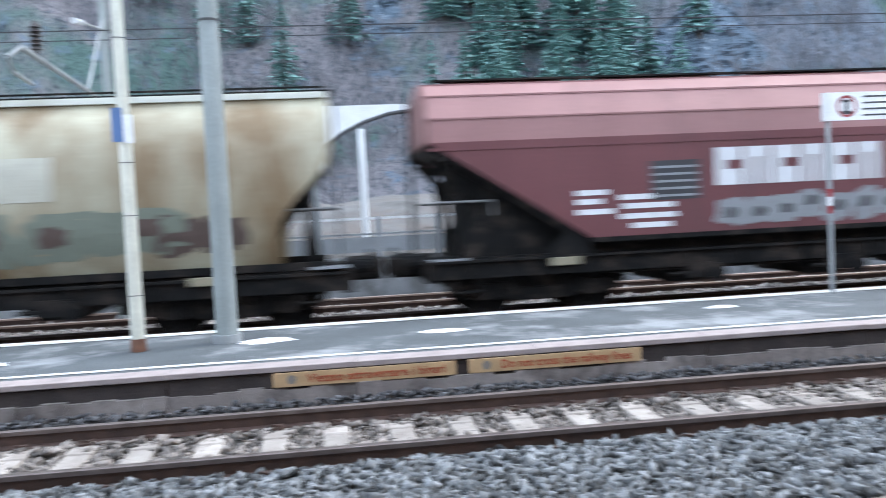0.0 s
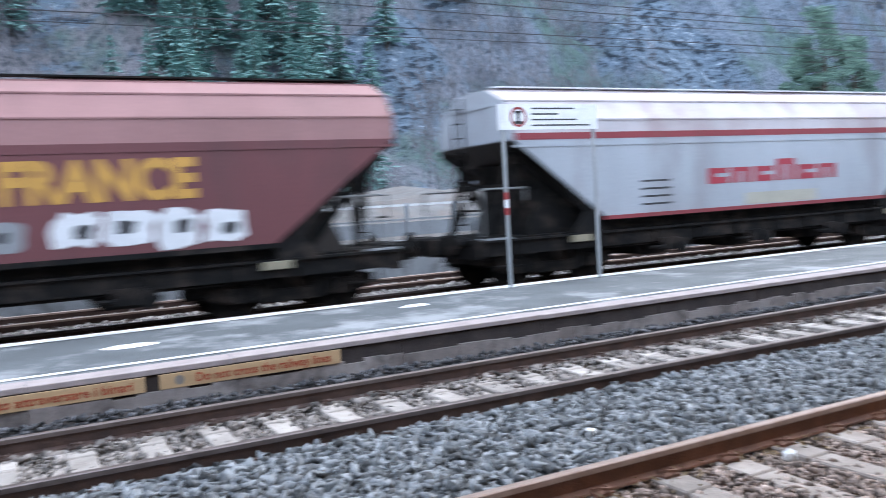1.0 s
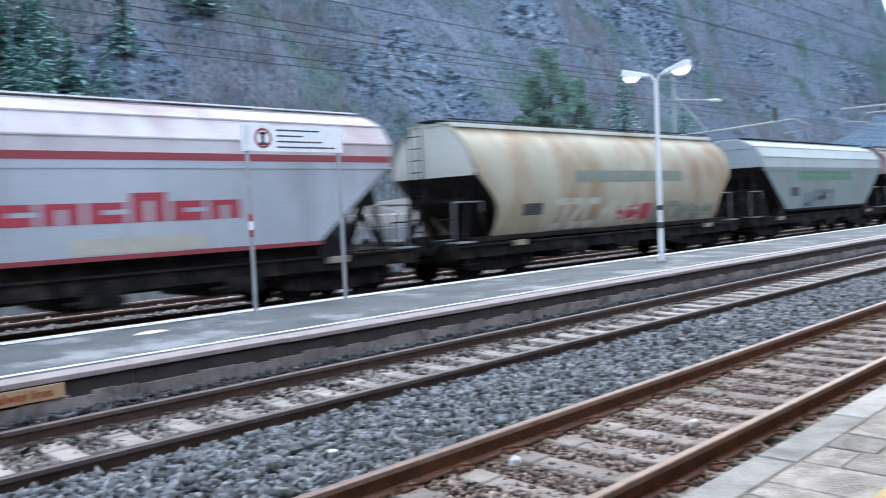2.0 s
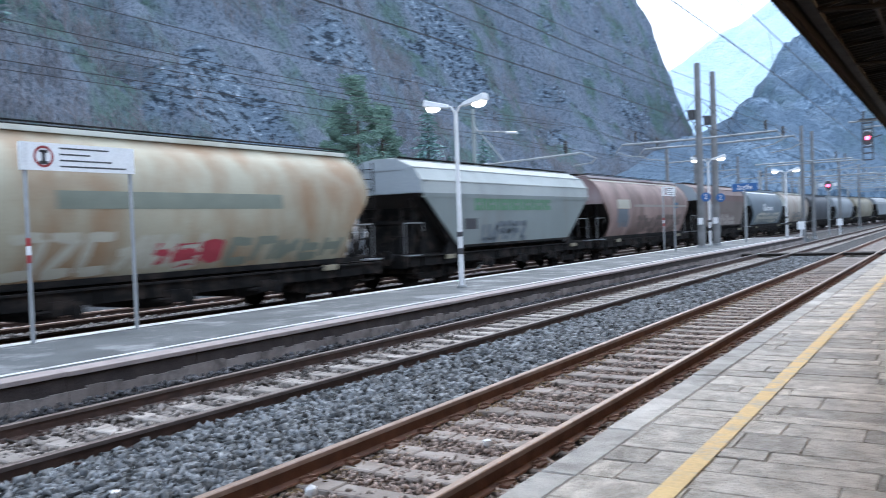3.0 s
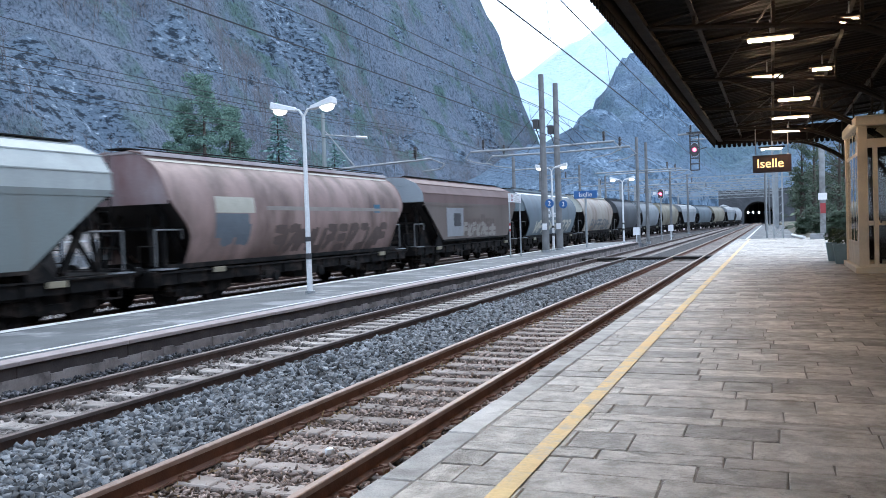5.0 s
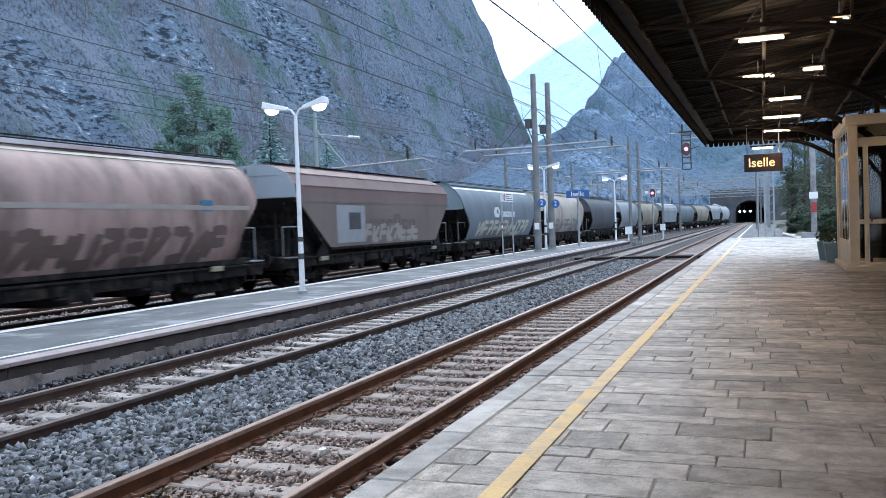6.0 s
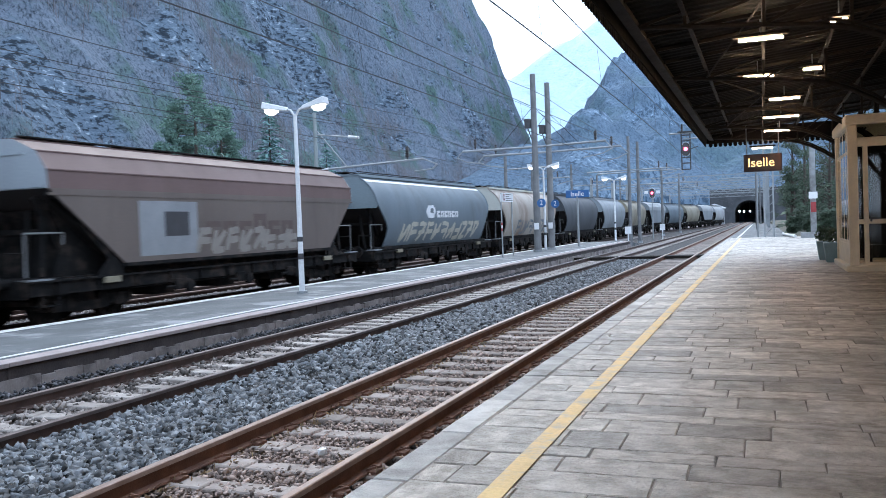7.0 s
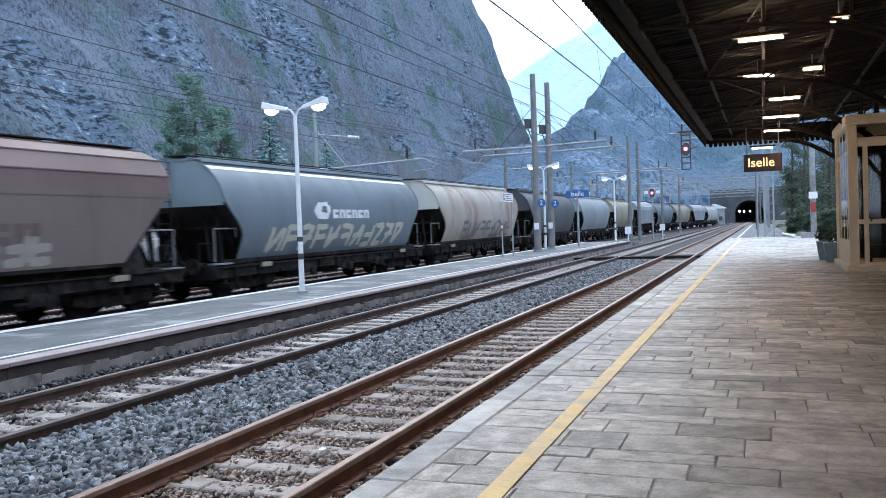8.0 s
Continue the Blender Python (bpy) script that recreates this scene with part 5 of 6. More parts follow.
# tube lamps under the canopy
# tubes at y = 11.2 and behind are unseen, added to brighten the paving
for x, y, half, z in ((0.05, 15.3, 0.4, 4.82), (-0.02, 19.4, 0.36, 4.82), (0.6, 23.5, 0.42, 4.82), (0.6, 27.8, 0.58, 4.82), (0.63, 32.2, 0.58, 4.82), (0.05, 11.2, 0.4, 4.82), (0.05, 7.1, 0.4, 4.82), (0.05, 3.0, 0.4, 4.82), (0.05, -1.1, 0.4, 4.82), (0.05, -5.2, 0.4, 4.82), (0.05, -9.3, 0.4, 4.82), (1.2, 14.6, 0.14, 4.85), (1.05, 19.2, 0.2, 4.85), (0.05, 36.0 - 2.2, 0.4, 4.35)):
    lamp = thing("tube_lamp", "lit warm fluorescent tube lamp under the canopy", "lamp", "canopy lamps", at=pose(x, y, z))
    part("housing", Shape().box(-half - 0.06, half + 0.06, -0.06, 0.06, 0.045, 0.1), "canopy_iron", lamp, bevel=0.01)
    part("tube", Shape().tube((-half * 0.88, 0, 0), (half * 0.88, 0, 0), 0.027, 0.027, 10), "glow_warm", lamp, "glowing warm tube")
    part("hanger", Shape().tube((0, 0, 0.1), (0, 0, 5.15 - z), 0.012, n=6), "steel", lamp)

# hanging name display
disp = thing("hanging_display", "dark hanging station display with amber letters", "display", at=pose(0.05, 33.0, 3.75))
part("case", Shape().box(-0.66, 0.66, -0.09, 0.09, -0.32, 0.32), material("plum_black_case", (0.035, 0.018, 0.026), None, 0.5, scale=4, bump=0.05), disp, bevel=0.015)
me = lettering("Iselle", 0.46, 0.003)
me.materials.append(M["glow_led"])
part("letters", me, "glow_led", disp, at=pose(-0.06, -0.1, 0.0))
for x in (-0.55, 0.55):
    part("hanger", Shape().tube((x, 0, 0.32), (x, 0, 1.4), 0.015, n=6), "steel", disp)

# station building behind the platform, closing the place
setting("station_wall", Shape().box(8.2, 8.6, -20, 46, -0.4, 7.5), "plaster", "cream plastered wall of the station building", "wall")
for i, y in enumerate(range(-16, 44, 6)):
    door = thing("station_door", "dark wooden station door in plaster wall", "door", "station doors", at=pose(8.14, y, PLATFORM))
    part("door_frame", Shape().box(-0.04, 0.05, -0.75, -0.65, 0, 2.5).box(-0.04, 0.05, 0.65, 0.75, 0, 2.5).box(-0.04, 0.05, -0.75, 0.75, 2.5, 2.6), "kiosk_frame", door)
    part("leaf", Shape().box(-0.02, 0.03, -0.65, 0.65, 0, 2.5), "canopy_iron", door)

# ---- glazed kiosk ----
kx, ky = 2.1, 23.8
kiosk = thing("glazed_kiosk", "tall glazed waiting kiosk with gold aluminium frame", "kiosk", at=pose(kx, ky, PLATFORM))
K_W, K_D, K_H = 3.0, 3.9, 3.75
glass = bpy.data.materials.new("dark_window_glass")
glass.use_nodes = True
gb = glass.node_tree.nodes["Principled BSDF"]
gb.inputs["Base Color"].default_value = (0.75, 0.8, 0.78, 1)
gb.inputs["Roughness"].default_value = 0.03
gb.inputs["Transmission Weight"].default_value = 1.0
gb.inputs["IOR"].default_value = 1.45
part("plinth", Shape().box(-0.12, K_W, -0.1, K_D, 0.0, 0.16), "kiosk_frame", kiosk, bevel=0.02)
part("kiosk_roof", Shape().box(-0.09, K_W + 0.1, -0.14, K_D + 0.1, K_H, K_H + 0.26), "kiosk_frame", kiosk, bevel=0.03)
for x, y in ((0, 0), (K_W - 0.16, 0), (0, K_D - 0.16), (K_W - 0.16, K_D - 0.16)):
    part("corner_post", Shape().box(x - 0.03, x + 0.2, y - 0.03, y + 0.2, 0.16, K_H), "kiosk_frame", kiosk, bevel=0.012)
for z0, z1 in ((3.28, 3.55), (1.3, 1.46), (0.18, 0.36)):
    part("front_rail", Shape().box(0.2, K_W - 0.19, 0.0, 0.12, z0 - 0.08, z1 - 0.12), "kiosk_frame", kiosk, bevel=0.008)
for x in (0.32, 1.75):
    part("door_stile", Shape().box(x, x + 0.11, -0.012, 0.13, 0.18, 3.2), "kiosk_frame", kiosk, bevel=0.008)
part("door_handle", Shape().box(0.46, 0.66, -0.06, -0.015, 1.33, 1.36).box(0.46, 0.5, -0.06, 0.0, 1.28, 1.4), "dark_print", kiosk)
for i in range(5):
    y = 0.3 + i * (K_D - 0.5) / 4
    part("side_mullion", Shape().box(0.018, 0.05, y - 0.015, y + 0.015, 0.16, K_H), "kiosk_frame", kiosk)
for z in (0.75, 3.1):
    part("side_rail", Shape().box(0.016, 0.055, 0.18, K_D - 0.17, z - 0.04, z + 0.04), "kiosk_frame", kiosk)
part("side_panel", Shape().box(0.01, 0.05, 0.2, K_D - 0.18, 0.16, 0.7), "kiosk_frame", kiosk)
for sh, n_ in ((Shape().box(0.2, K_W - 0.2, 0.05, 0.062, 0.3, K_H), "front_pane"), (Shape().box(0.025, 0.037, 0.2, K_D - 0.2, 0.75, K_H), "side_pane")):
    pn = part(n_, sh, glass, kiosk, "dark reflecting glass")
    pn.visible_shadow = False
# two opaque panels added so that the glass looks into darkness
part("dark_backing", Shape().box(0.2, K_W - 0.2, K_D - 0.12, K_D - 0.06, 0.16, K_H), "canopy_iron", kiosk, "opaque panel standing in for the dim interior")
part("dark_side_backing", Shape().box(K_W - 0.1, K_W, 0.2, K_D - 0.2, 0.16, K_H), "canopy_iron", kiosk)
part("notice", Shape().box(0.85, 1.25, 0.068, 0.075, 1.62, 2.1), "white_sign", kiosk, "white paper notice")
bench = thing("bench", "dark wooden bench inside the kiosk", "bench", at=pose(kx + 1.2, ky + 1.6, PLATFORM + 0.16))
part("seat", Shape().box(-0.7, 0.7, -0.25, 0.25, 0.42, 0.47), "canopy_iron", bench)
part("backrest", Shape().box(-0.7, 0.7, 0.2, 0.25, 0.55, 0.95), "canopy_iron", bench)
for x in (-0.6, 0.6):
    part("leg", Shape().box(x - 0.04, x + 0.04, -0.22, 0.22, 0, 0.42), "canopy_iron", bench)


def leaf_clumps(rng, count, centre, radii, size):
    """Many small bent leaves filling an uneven crown."""
    s = Shape()
    for _ in range(count):
        d = Vector((rng.gauss(0, 1), rng.gauss(0, 1), rng.gauss(0, 1))).normalized() * rng.uniform(0.45, 1.05)
        c = Vector((centre[0] + d.x * radii[0], centre[1] + d.y * radii[1], centre[2] + d.z * radii[2]))
        u = Vector((rng.gauss(0, 1), rng.gauss(0, 1), rng.gauss(0, 0.6))).normalized() * size * rng.uniform(0.6, 1.4)
        v = u.orthogonal().normalized() * size * rng.uniform(0.3, 0.6)
        s.add([c - u, c + v, c + u, c - v], [(0, 1, 2, 3)])
    return s


# planters beside the kiosk
for i, (x, y) in enumerate(((1.97, 28.6), (1.86, 30.2))):
    pl = thing("planter", "teal tapered planter with an evergreen shrub", "planter", "planters", at=pose(x, y, PLATFORM))
    part("pot", Shape().add([(-0.15, -0.15, 0), (0.15, -0.15, 0), (0.15, 0.15, 0), (-0.15, 0.15, 0), (-0.23, -0.23, 0.62), (0.23, -0.23, 0.62), (0.23, 0.23, 0.62), (-0.23, 0.23, 0.62)], [(0, 3, 2, 1), (4, 5, 6, 7), (0, 1, 5, 4), (1, 2, 6, 5), (2, 3, 7, 6), (3, 0, 4, 7)]), "planter", pl, bevel=0.02)
    part("shrub", leaf_clumps(random.Random(i), 220, (0, 0, 0.82), (0.27, 0.27, 0.26), 0.06), "leaf", pl, "dark green leaves")


# ---- lamp posts of the island ----
def street_lamp(x, y, height, lit):
    lp = thing("platform_lamp", "white double-armed platform lamp, lit" if lit else "white double-armed platform lamp", "street lamp", "platform lamps", at=pose(x, y, PLATFORM))
    part("pole", Shape().tube((0, 0, 0), (0, 0, height), 0.075, 0.045, 14), "white_paint", lp)
    part("base_collar", Shape().tube((0, 0, 0), (0, 0, 0.05), 0.14, 0.13, 14), "steel", lp)
    for z0, z1 in ((0.85, 1.0), (1.3, 1.42)):
        part("band", Shape().tube((0, 0, z0), (0, 0, z1), 0.078, 0.077, 14), "dark_print", lp)
    for s in (-1, 1):
        part("arm", Shape().path([(0, 0, height - 0.06), (s * 0.12, 0, height + 0.12), (s * 0.3, 0, height + 0.16)], 0.028), "white_paint", lp)
        head = Shape().add([(s * 0.22, -0.09, height + 0.1), (s * 0.22, 0.09, height + 0.1), (s * 0.9, 0.17, height + 0.2), (s * 0.9, -0.17, height + 0.2),
                            (s * 0.22, -0.07, height + 0.2), (s * 0.22, 0.07, height + 0.2), (s * 0.88, 0.14, height + 0.38), (s * 0.88, -0.14, height + 0.38)],
                           [(0, 1, 2, 3), (4, 7, 6, 5), (0, 4, 5, 1), (1, 5, 6, 2), (2, 6, 7, 3), (3, 7, 4, 0)])
        hd = part("lamp_head", head, "white_paint", lp, bevel=0.02)
        bowl = Shape()
        rows = []
        for a in range(5):
            q = a / 4 * math.pi / 2
            rows.append([(s * 0.68 + 0.2 * math.cos(q) * math.cos(b * math.pi / 6), 0.13 * math.cos(q) * math.sin(b * math.pi / 6), height + 0.16 - 0.13 * math.sin(q)) for b in range(13)])
        bowl.sheet(rows)
        part("bowl", bowl, "glow_white" if lit else "white_paint", hd, "glowing glass bowl", smooth=True)
    return lp


street_lamp(-10.92, 18.45, 4.5, True)
street_lamp(-11.37, 45.7, 4.5, True)
street_lamp(-10.07, 61.5, 4.4, True)

# cream post with a small blue plate, tall mast beside it
post = thing("cream_post", "cream-painted post with dark bands on the island", "post", at=pose(-10.95, -2.67, PLATFORM))
part("pole", Shape().tube((0, 0, 0), (0, 0, 7.6), 0.088, 0.06, 14), "cream_pole", post)
part("band", Shape().tube((0, 0, 1.7), (0, 0, 1.71), 0.086, 0.086, 14).tube((0, 0, 2.36), (0, 0, 2.37), 0.083, 0.083, 14).tube((0, 0, 0.7), (0, 0, 0.71), 0.09, 0.09, 14).tube((0, 0, 2.9), (0, 0, 2.91), 0.082, 0.082, 14).tube((0, 0, 3.9), (0, 0, 3.91), 0.079, 0.079, 14), "dark_print", post)
part("foot", Shape().tube((0, 0, 0), (0, 0, 0.16), 0.1, 0.092, 14), "rail", post, "rusty foot")
part("plate", Shape().box(0.085, 0.095, -0.13, 0.0, 2.62, 3.04), "blue_faded", post, "small blue plate")
part("plate_edge", Shape().box(0.085, 0.095, 0.004, 0.12, 2.6, 2.95), "white_sign", post, "small white plate")


def tall_mast(name, x, y, base, height, r, mat, label):
    m_ = thing(name, label, "mast", "overhead line masts", at=pose(x, y, base))
    part("shaft", Shape().tube((0, 0, 0), (0, 0, height), r, r * 0.72, 12), mat, m_)
    part("base", Shape().tube((0, 0, -0.15), (0, 0, 0.1), r * 1.35, r * 1.3, 12), "steel", m_)
    return m_


near_mast = tall_mast("overhead_mast", -11.28, -1.62, PLATFORM, 9.8, 0.145, "mast", "grey-green tapered steel overhead line mast")
part("band", Shape().tube((0, 0, 4.16), (0, 0, 4.19), 0.136, 0.136, 12), "dark_print", near_mast)


def insulator(s, x, y, z, up=1):
    """A stack of sheds turned as one body."""
    outline = [(0.035, 0.0)] + [q for k in range(6) for q in ((0.035, 0.09 + 0.07 * k), (0.1, 0.1 + 0.07 * k), (0.075, 0.135 + 0.07 * k))] + [(0.035, 0.55)]
    s.sheet([[(x + r * math.cos(q * math.pi / 4), y + r * math.sin(q * math.pi / 4), z + up * h) for q in range(9)] for r, h in outline])


for y, x0, x1, z in ((44.3, -15.6, -7.6, 5.98), (47.5, -15.4, -7.3, 5.93)):
    mast = tall_mast("overhead_mast", -11.45, y, PLATFORM, 9.6, 0.2, "mast_dark", "tall grey overhead line mast with cross tubes")
    part("cross_tube", Shape().tube((x0 + 11.45, 0, z - PLATFORM), (0, 0, z - PLATFORM - 0.02), 0.06, n=10).tube((0, 0, z - PLATFORM - 0.02), (x1 + 11.45, 0, z - PLATFORM + 0.06), 0.06, n=10), "steel", mast)
    part("stay", Shape().tube((0, 0, 7.9), (x0 + 13.6, 0, z - PLATFORM + 0.05), 0.015, n=6).tube((0, 0, 7.9), (x1 + 9.4, 0, z - PLATFORM + 0.05), 0.015, n=6), "wire", mast)
    for dx in (x0 + 12.2, x1 + 10.9):
        ins = Shape()
        insulator(ins, dx, 0, z - PLATFORM + 0.08)
        part("insulator", ins, "insulator", mast)
    for dx, s in ((x0 + 11.45, -1), (x1 + 11.45, 1)):
        part("registration_arm", Shape().path([(dx, 0, z - PLATFORM), (dx + s * 0.35, 0, z - PLATFORM - 0.35), (dx - s * 0.2, 0, z - PLATFORM - 0.6), (dx - s * 1.2, 0, z - PLATFORM - 0.75)], 0.03), "steel", mast)
    gear = Shape().box(-0.5, -0.2, -0.15, 0.15, 6.7, 7.2).bar((-0.35, 0, 6.7), (-0.05, 0, 5.8), 0.05, 0.05).bar((-0.6, 0, 7.2), (0.2, 0, 6.3), 0.05, 0.05)
    part("switch_gear", gear, "dark_print", mast)
    part("plate", Shape().box(-0.12, 0.14, -0.22, -0.2, 0.9 + 0.3, 1.55), "white_sign", mast, "white number plate")
    disc = part("platform_disc", Shape().tube((0.32, -0.24, 2.62), (0.32, -0.21, 2.62), 0.24, n=20), "blue_sign", mast, "round blue platform sign")
    me = lettering("2", 0.36, 0.003)
    me.materials.append(M["white_sign"])
    part("digit", me, "white_sign", disc, at=pose(0.32, -0.25, 2.62))

for x, y, h in ((-10.25, 70.2, 8.8), (-9.94, 73.3, 8.6), (-20.4, 95, 8.5), (-20.4, 130, 8.5), (-10.6, 118, 8.0), (-17.9, 60.3, 7.0), (-20.0, 76, 7.6), (-0.6, 96, 8.2), (-10.9, 100, 7.8), (-20.6, 112, 8.0), (-0.4, 146, 8.0)):
    far_mast = tall_mast("overhead_mast", x, y, -0.1, h, 0.16, "mast_dark", "grey overhead line mast beside the tracks")
    part("cross_tube", Shape().tube((-3.5 if x > -12 else 0, 0, 6.0), (3.5, 0, 6.05), 0.05, n=8), "steel", far_mast)
    part("registration_arm", Shape().path([(3.5, 0, 6.05), (3.8, 0, 5.75), (2.4, 0, 5.4)], 0.03), "steel", far_mast)
    ins = Shape()
    insulator(ins, 2.4, 0, 6.08)
    part("insulator", ins, "insulator", far_mast)

# masts on the far side with brackets over the train's track
for y in (-4.7, 32.0):
    bm_ = tall_mast("overhead_mast", -18.0 if y > 0 else -18.6, y, -0.2, 7.15, 0.11, "mast", "slim grey mast with bracket over the train's track")
    part("bracket", Shape().tube((0.1, 0, 4.66), (5.0, 0, 4.86), 0.045, n=8).tube((0.05, 0, 6.2), (1.6, 0, 6.0), 0.03, n=8), "steel", bm_)
    part("stay", Shape().tube((0.05, 0, 6.4), (1.5, 0, 4.72), 0.03, n=8), "steel", bm_)
    part("registration_arm", Shape().path([(5.0, 0, 4.86), (5.6, 0, 4.6), (5.4, 0, 4.42), (4.6, 0, 4.36)], 0.03), "steel", bm_)
    ins = Shape()
    insulator(ins, 4.3, 0, 4.86)
    part("insulator", ins, "insulator", bm_)
    part("insulator", Shape().tube((1.6, 0, 6.0), (2.1, 0, 5.93), 0.06, n=8), "insulator_white", bm_)
    part("insulator", Shape().tube((0.1, 0, 4.66), (0.6, 0, 4.68), 0.07, n=8), "insulator_white", bm_)


# ---- overhead wires ----
def catenary(name, x, y0, y1, span, first, contact, messenger, sag, label):
    line = thing(name, label, "overhead wire", "overhead wires")
    cpts, mpts, drops = [], [], []
    k = int((y1 - y0) / 2)
    for i in range(k + 1):
        y = y0 + (y1 - y0) * i / k
        f = ((y - first) / span) % 1
        zig = 0.2 * math.sin(math.pi * (y - first) / span)
        mz = messenger - sag * 4 * f * (1 - f)
        cpts.append((x + zig, y, contact))
        mpts.append((x + zig * 0.5, y, mz))
        if i % 3 == 0:
            drops.append(((x + zig, y, contact), (x + zig * 0.5, y, mz)))
    part("contact_wire", Shape().path(cpts, 0.012, 4), "wire", line)
    part("messenger_wire", Shape().path(mpts, 0.012, 4), "wire", line)
    for a, b in drops:
        part("dropper", Shape().tube(a, b, 0.005, n=3), "wire", line)


catenary("catenary", TRACK_1, -45, 250, 46, -2, 5.2, 6.55, 0.3, "dark overhead wires above the first track")
catenary("catenary", TRACK_2, -45, 250, 46, -2, 5.0, 6.2, 0.3, "dark overhead wires above the second track")
catenary("catenary", TRACK_3, -60, 110, 46, -8, 5.2, 6.35, 0.6, "dark overhead wires above the train")
catenary("catenary", TRACK_4, -60, 110, 46, -8, 5.75, 6.9, 0.5, "dark overhead wires above the siding")
for x, z in ((-11.9, 8.3), (-11.0, 8.8), (-18.3, 8.1), (-18.9, 7.5)):
    feeder = thing("feeder_wire", "thin dark feeder wire strung between the masts", "overhead wire", "overhead wires")
    pts = [(x, -60 + 3.0 * i, z - 0.5 * 4 * (((-60 + 3.0 * i + 2) / 46) % 1) * (1 - ((-60 + 3.0 * i + 2) / 46) % 1)) for i in range(90)]
    part("wire", Shape().path(pts, 0.014, 4), "wire", feeder)


# ---- signs of the island ----
def warning_panel(x, y0, y1, z0, z1):
    sg = thing("warning_sign", "white two-post warning panel with red emblem", "sign", "warning signs", at=pose(x, y0, PLATFORM))
    ln = y1 - y0
    for y in (0.0, ln - 0.05):
        pst = part("post", Shape().tube((0, y, 0), (0, y, z1 - PLATFORM), 0.035, n=10), "steel", sg)
        if y == 0:
            part("band", Shape().tube((0, y, 1.24), (0, y, 1.36), 0.038, n=10).tube((0, y, 1.5), (0, y, 1.62), 0.038, n=10), "red_sign", pst, "red band")
            part("white_band", Shape().tube((0, y, 1.36), (0, y, 1.5), 0.0375, n=10), "white_sign", pst)
    pl = part("panel", Shape().box(0.04, 0.06, 0.02, ln, z0 - PLATFORM, z1 - PLATFORM), "white_sign", sg)
    part("side_cap", Shape().box(-0.02, 0.07, -0.09, 0.016, z0 - PLATFORM, z1 - PLATFORM), "white_paint", sg)
    c = (z0 + z1) / 2 - PLATFORM
    ring = Shape()
    for k in range(20):
        q0, q1 = 2 * math.pi * k / 20, 2 * math.pi * (k + 1) / 20
        ring.add([(0.063, 0.28 + r * math.cos(q), c + r * math.sin(q)) for q, r in ((q0, 0.17), (q1, 0.17), (q1, 0.13), (q0, 0.13))], [(0, 1, 2, 3)])
    part("emblem", ring, "red_sign", pl)
    part("emblem_mark", Shape().box(0.061, 0.064, 0.25, 0.31, c - 0.1, c + 0.1).box(0.061, 0.064, 0.2, 0.36, c - 0.12, c - 0.07).box(0.061, 0.064, 0.21, 0.35, c + 0.06, c + 0.1), "dark_print", pl)
    for k, (a, b) in enumerate(((0.55, 1.45), (0.55, 1.1), (0.55, 1.5), (0.55, 1.78))):
        part("text_bar", Shape().box(0.061, 0.064, a, min(b, ln - 0.08), c + 0.13 - 0.095 * k, c + 0.155 - 0.095 * k), "dark_print", pl)


warning_panel(-12.1, 7.47, 9.42, 2.95, 3.38)
warning_panel(-11.45, 37.7, 39.5, 2.9, 3.32)

sg = thing("station_sign", "blue station name sign on a steel post", "sign", at=pose(-10.75, 51.7, PLATFORM))
part("post", Shape().tube((0, 0, 0), (0, 0, 3.1), 0.07, n=10), "steel", sg)
board = part("board", Shape().box(-0.72, 0.72, -0.05, 0.05, 3.03, 3.5), "blue_sign", sg, bevel=0.01)
me = lettering("Iselle", 0.42, 0.003)
me.materials.append(M["white_sign"])
part("letters", me, "white_sign", board, at=pose(0.0, -0.055, 3.26))

for y0, words, dy in ((-0.9, "Vietato attraversare i binari", 0), (1.22, "Do not cross the railway lines", 0)):
    bd = thing("warning_board", "tan board with rust-red warning words on platform face", "sign", "warning boards", at=pose(IS_0 + 0.03, y0, 0.145))
    part("board", Shape().box(0.0, 0.02, 0, 1.98, -0.08, 0.075), "board", bd, bevel=0.004)
    me = lettering(words, 0.13, 0.002, "LEFT", 0.002)
    me.transform(Matrix.Rotation(radians(90), 4, "Z"))
    wide = max(v.co.y for v in me.vertices)
    me.transform(Matrix.Diagonal((1, 1.5 / wide, 1, 1)))
    me.materials.append(M["board_text"])
    part("words", me, "board_text", bd, at=pose(0.024, 0.36, -0.002))
    part("emblem", Shape().tube((0.02, 0.2, 0.0), (0.024, 0.2, 0.0), 0.05, n=12), "mark_drab", bd)


# ---- signals ----
def signal_head(parent, x, y, z):
    hd = part("signal_head", Shape().prism([(x + 0.26 * math.cos(q * math.pi / 8), z + (0.22 if math.sin(q * math.pi / 8) > 0 else -0.22) + 0.26 * math.sin(q * math.pi / 8)) for q in range(16)], y - 0.06, y + 0.1, "y"), "dark_print", parent)
    part("lens", Shape().tube((x, y - 0.1, z), (x, y - 0.07, z), 0.13, n=14), "glow_red", hd, "glowing red lens")
    part("rim", Shape().prism([(x + 0.3 * math.cos(q * math.pi / 8), z + (0.22 if math.sin(q * math.pi / 8) > 0 else -0.22) + 0.3 * math.sin(q * math.pi / 8)) for q in range(16)], y + 0.1, y + 0.12, "y"), "white_sign", hd)
    return hd


sig = thing("hanging_signal", "red railway signal hung from a gantry arm", "signal", at=pose(0, 62.5, 0))
signal_head(sig, -5.05, 0, 6.75)
cage = Shape()
for x in (-5.35, -4.75):
    cage.bar((x, 0.1, 5.3), (x, 0.1, 7.9), 0.085, 0.085)
for z in (5.3, 5.75, 6.15, 7.35, 7.75):
    cage.bar((-5.35, 0.1, z), (-4.75, 0.1, z), 0.085, 0.085)
part("cage", cage, "dark_print", sig)
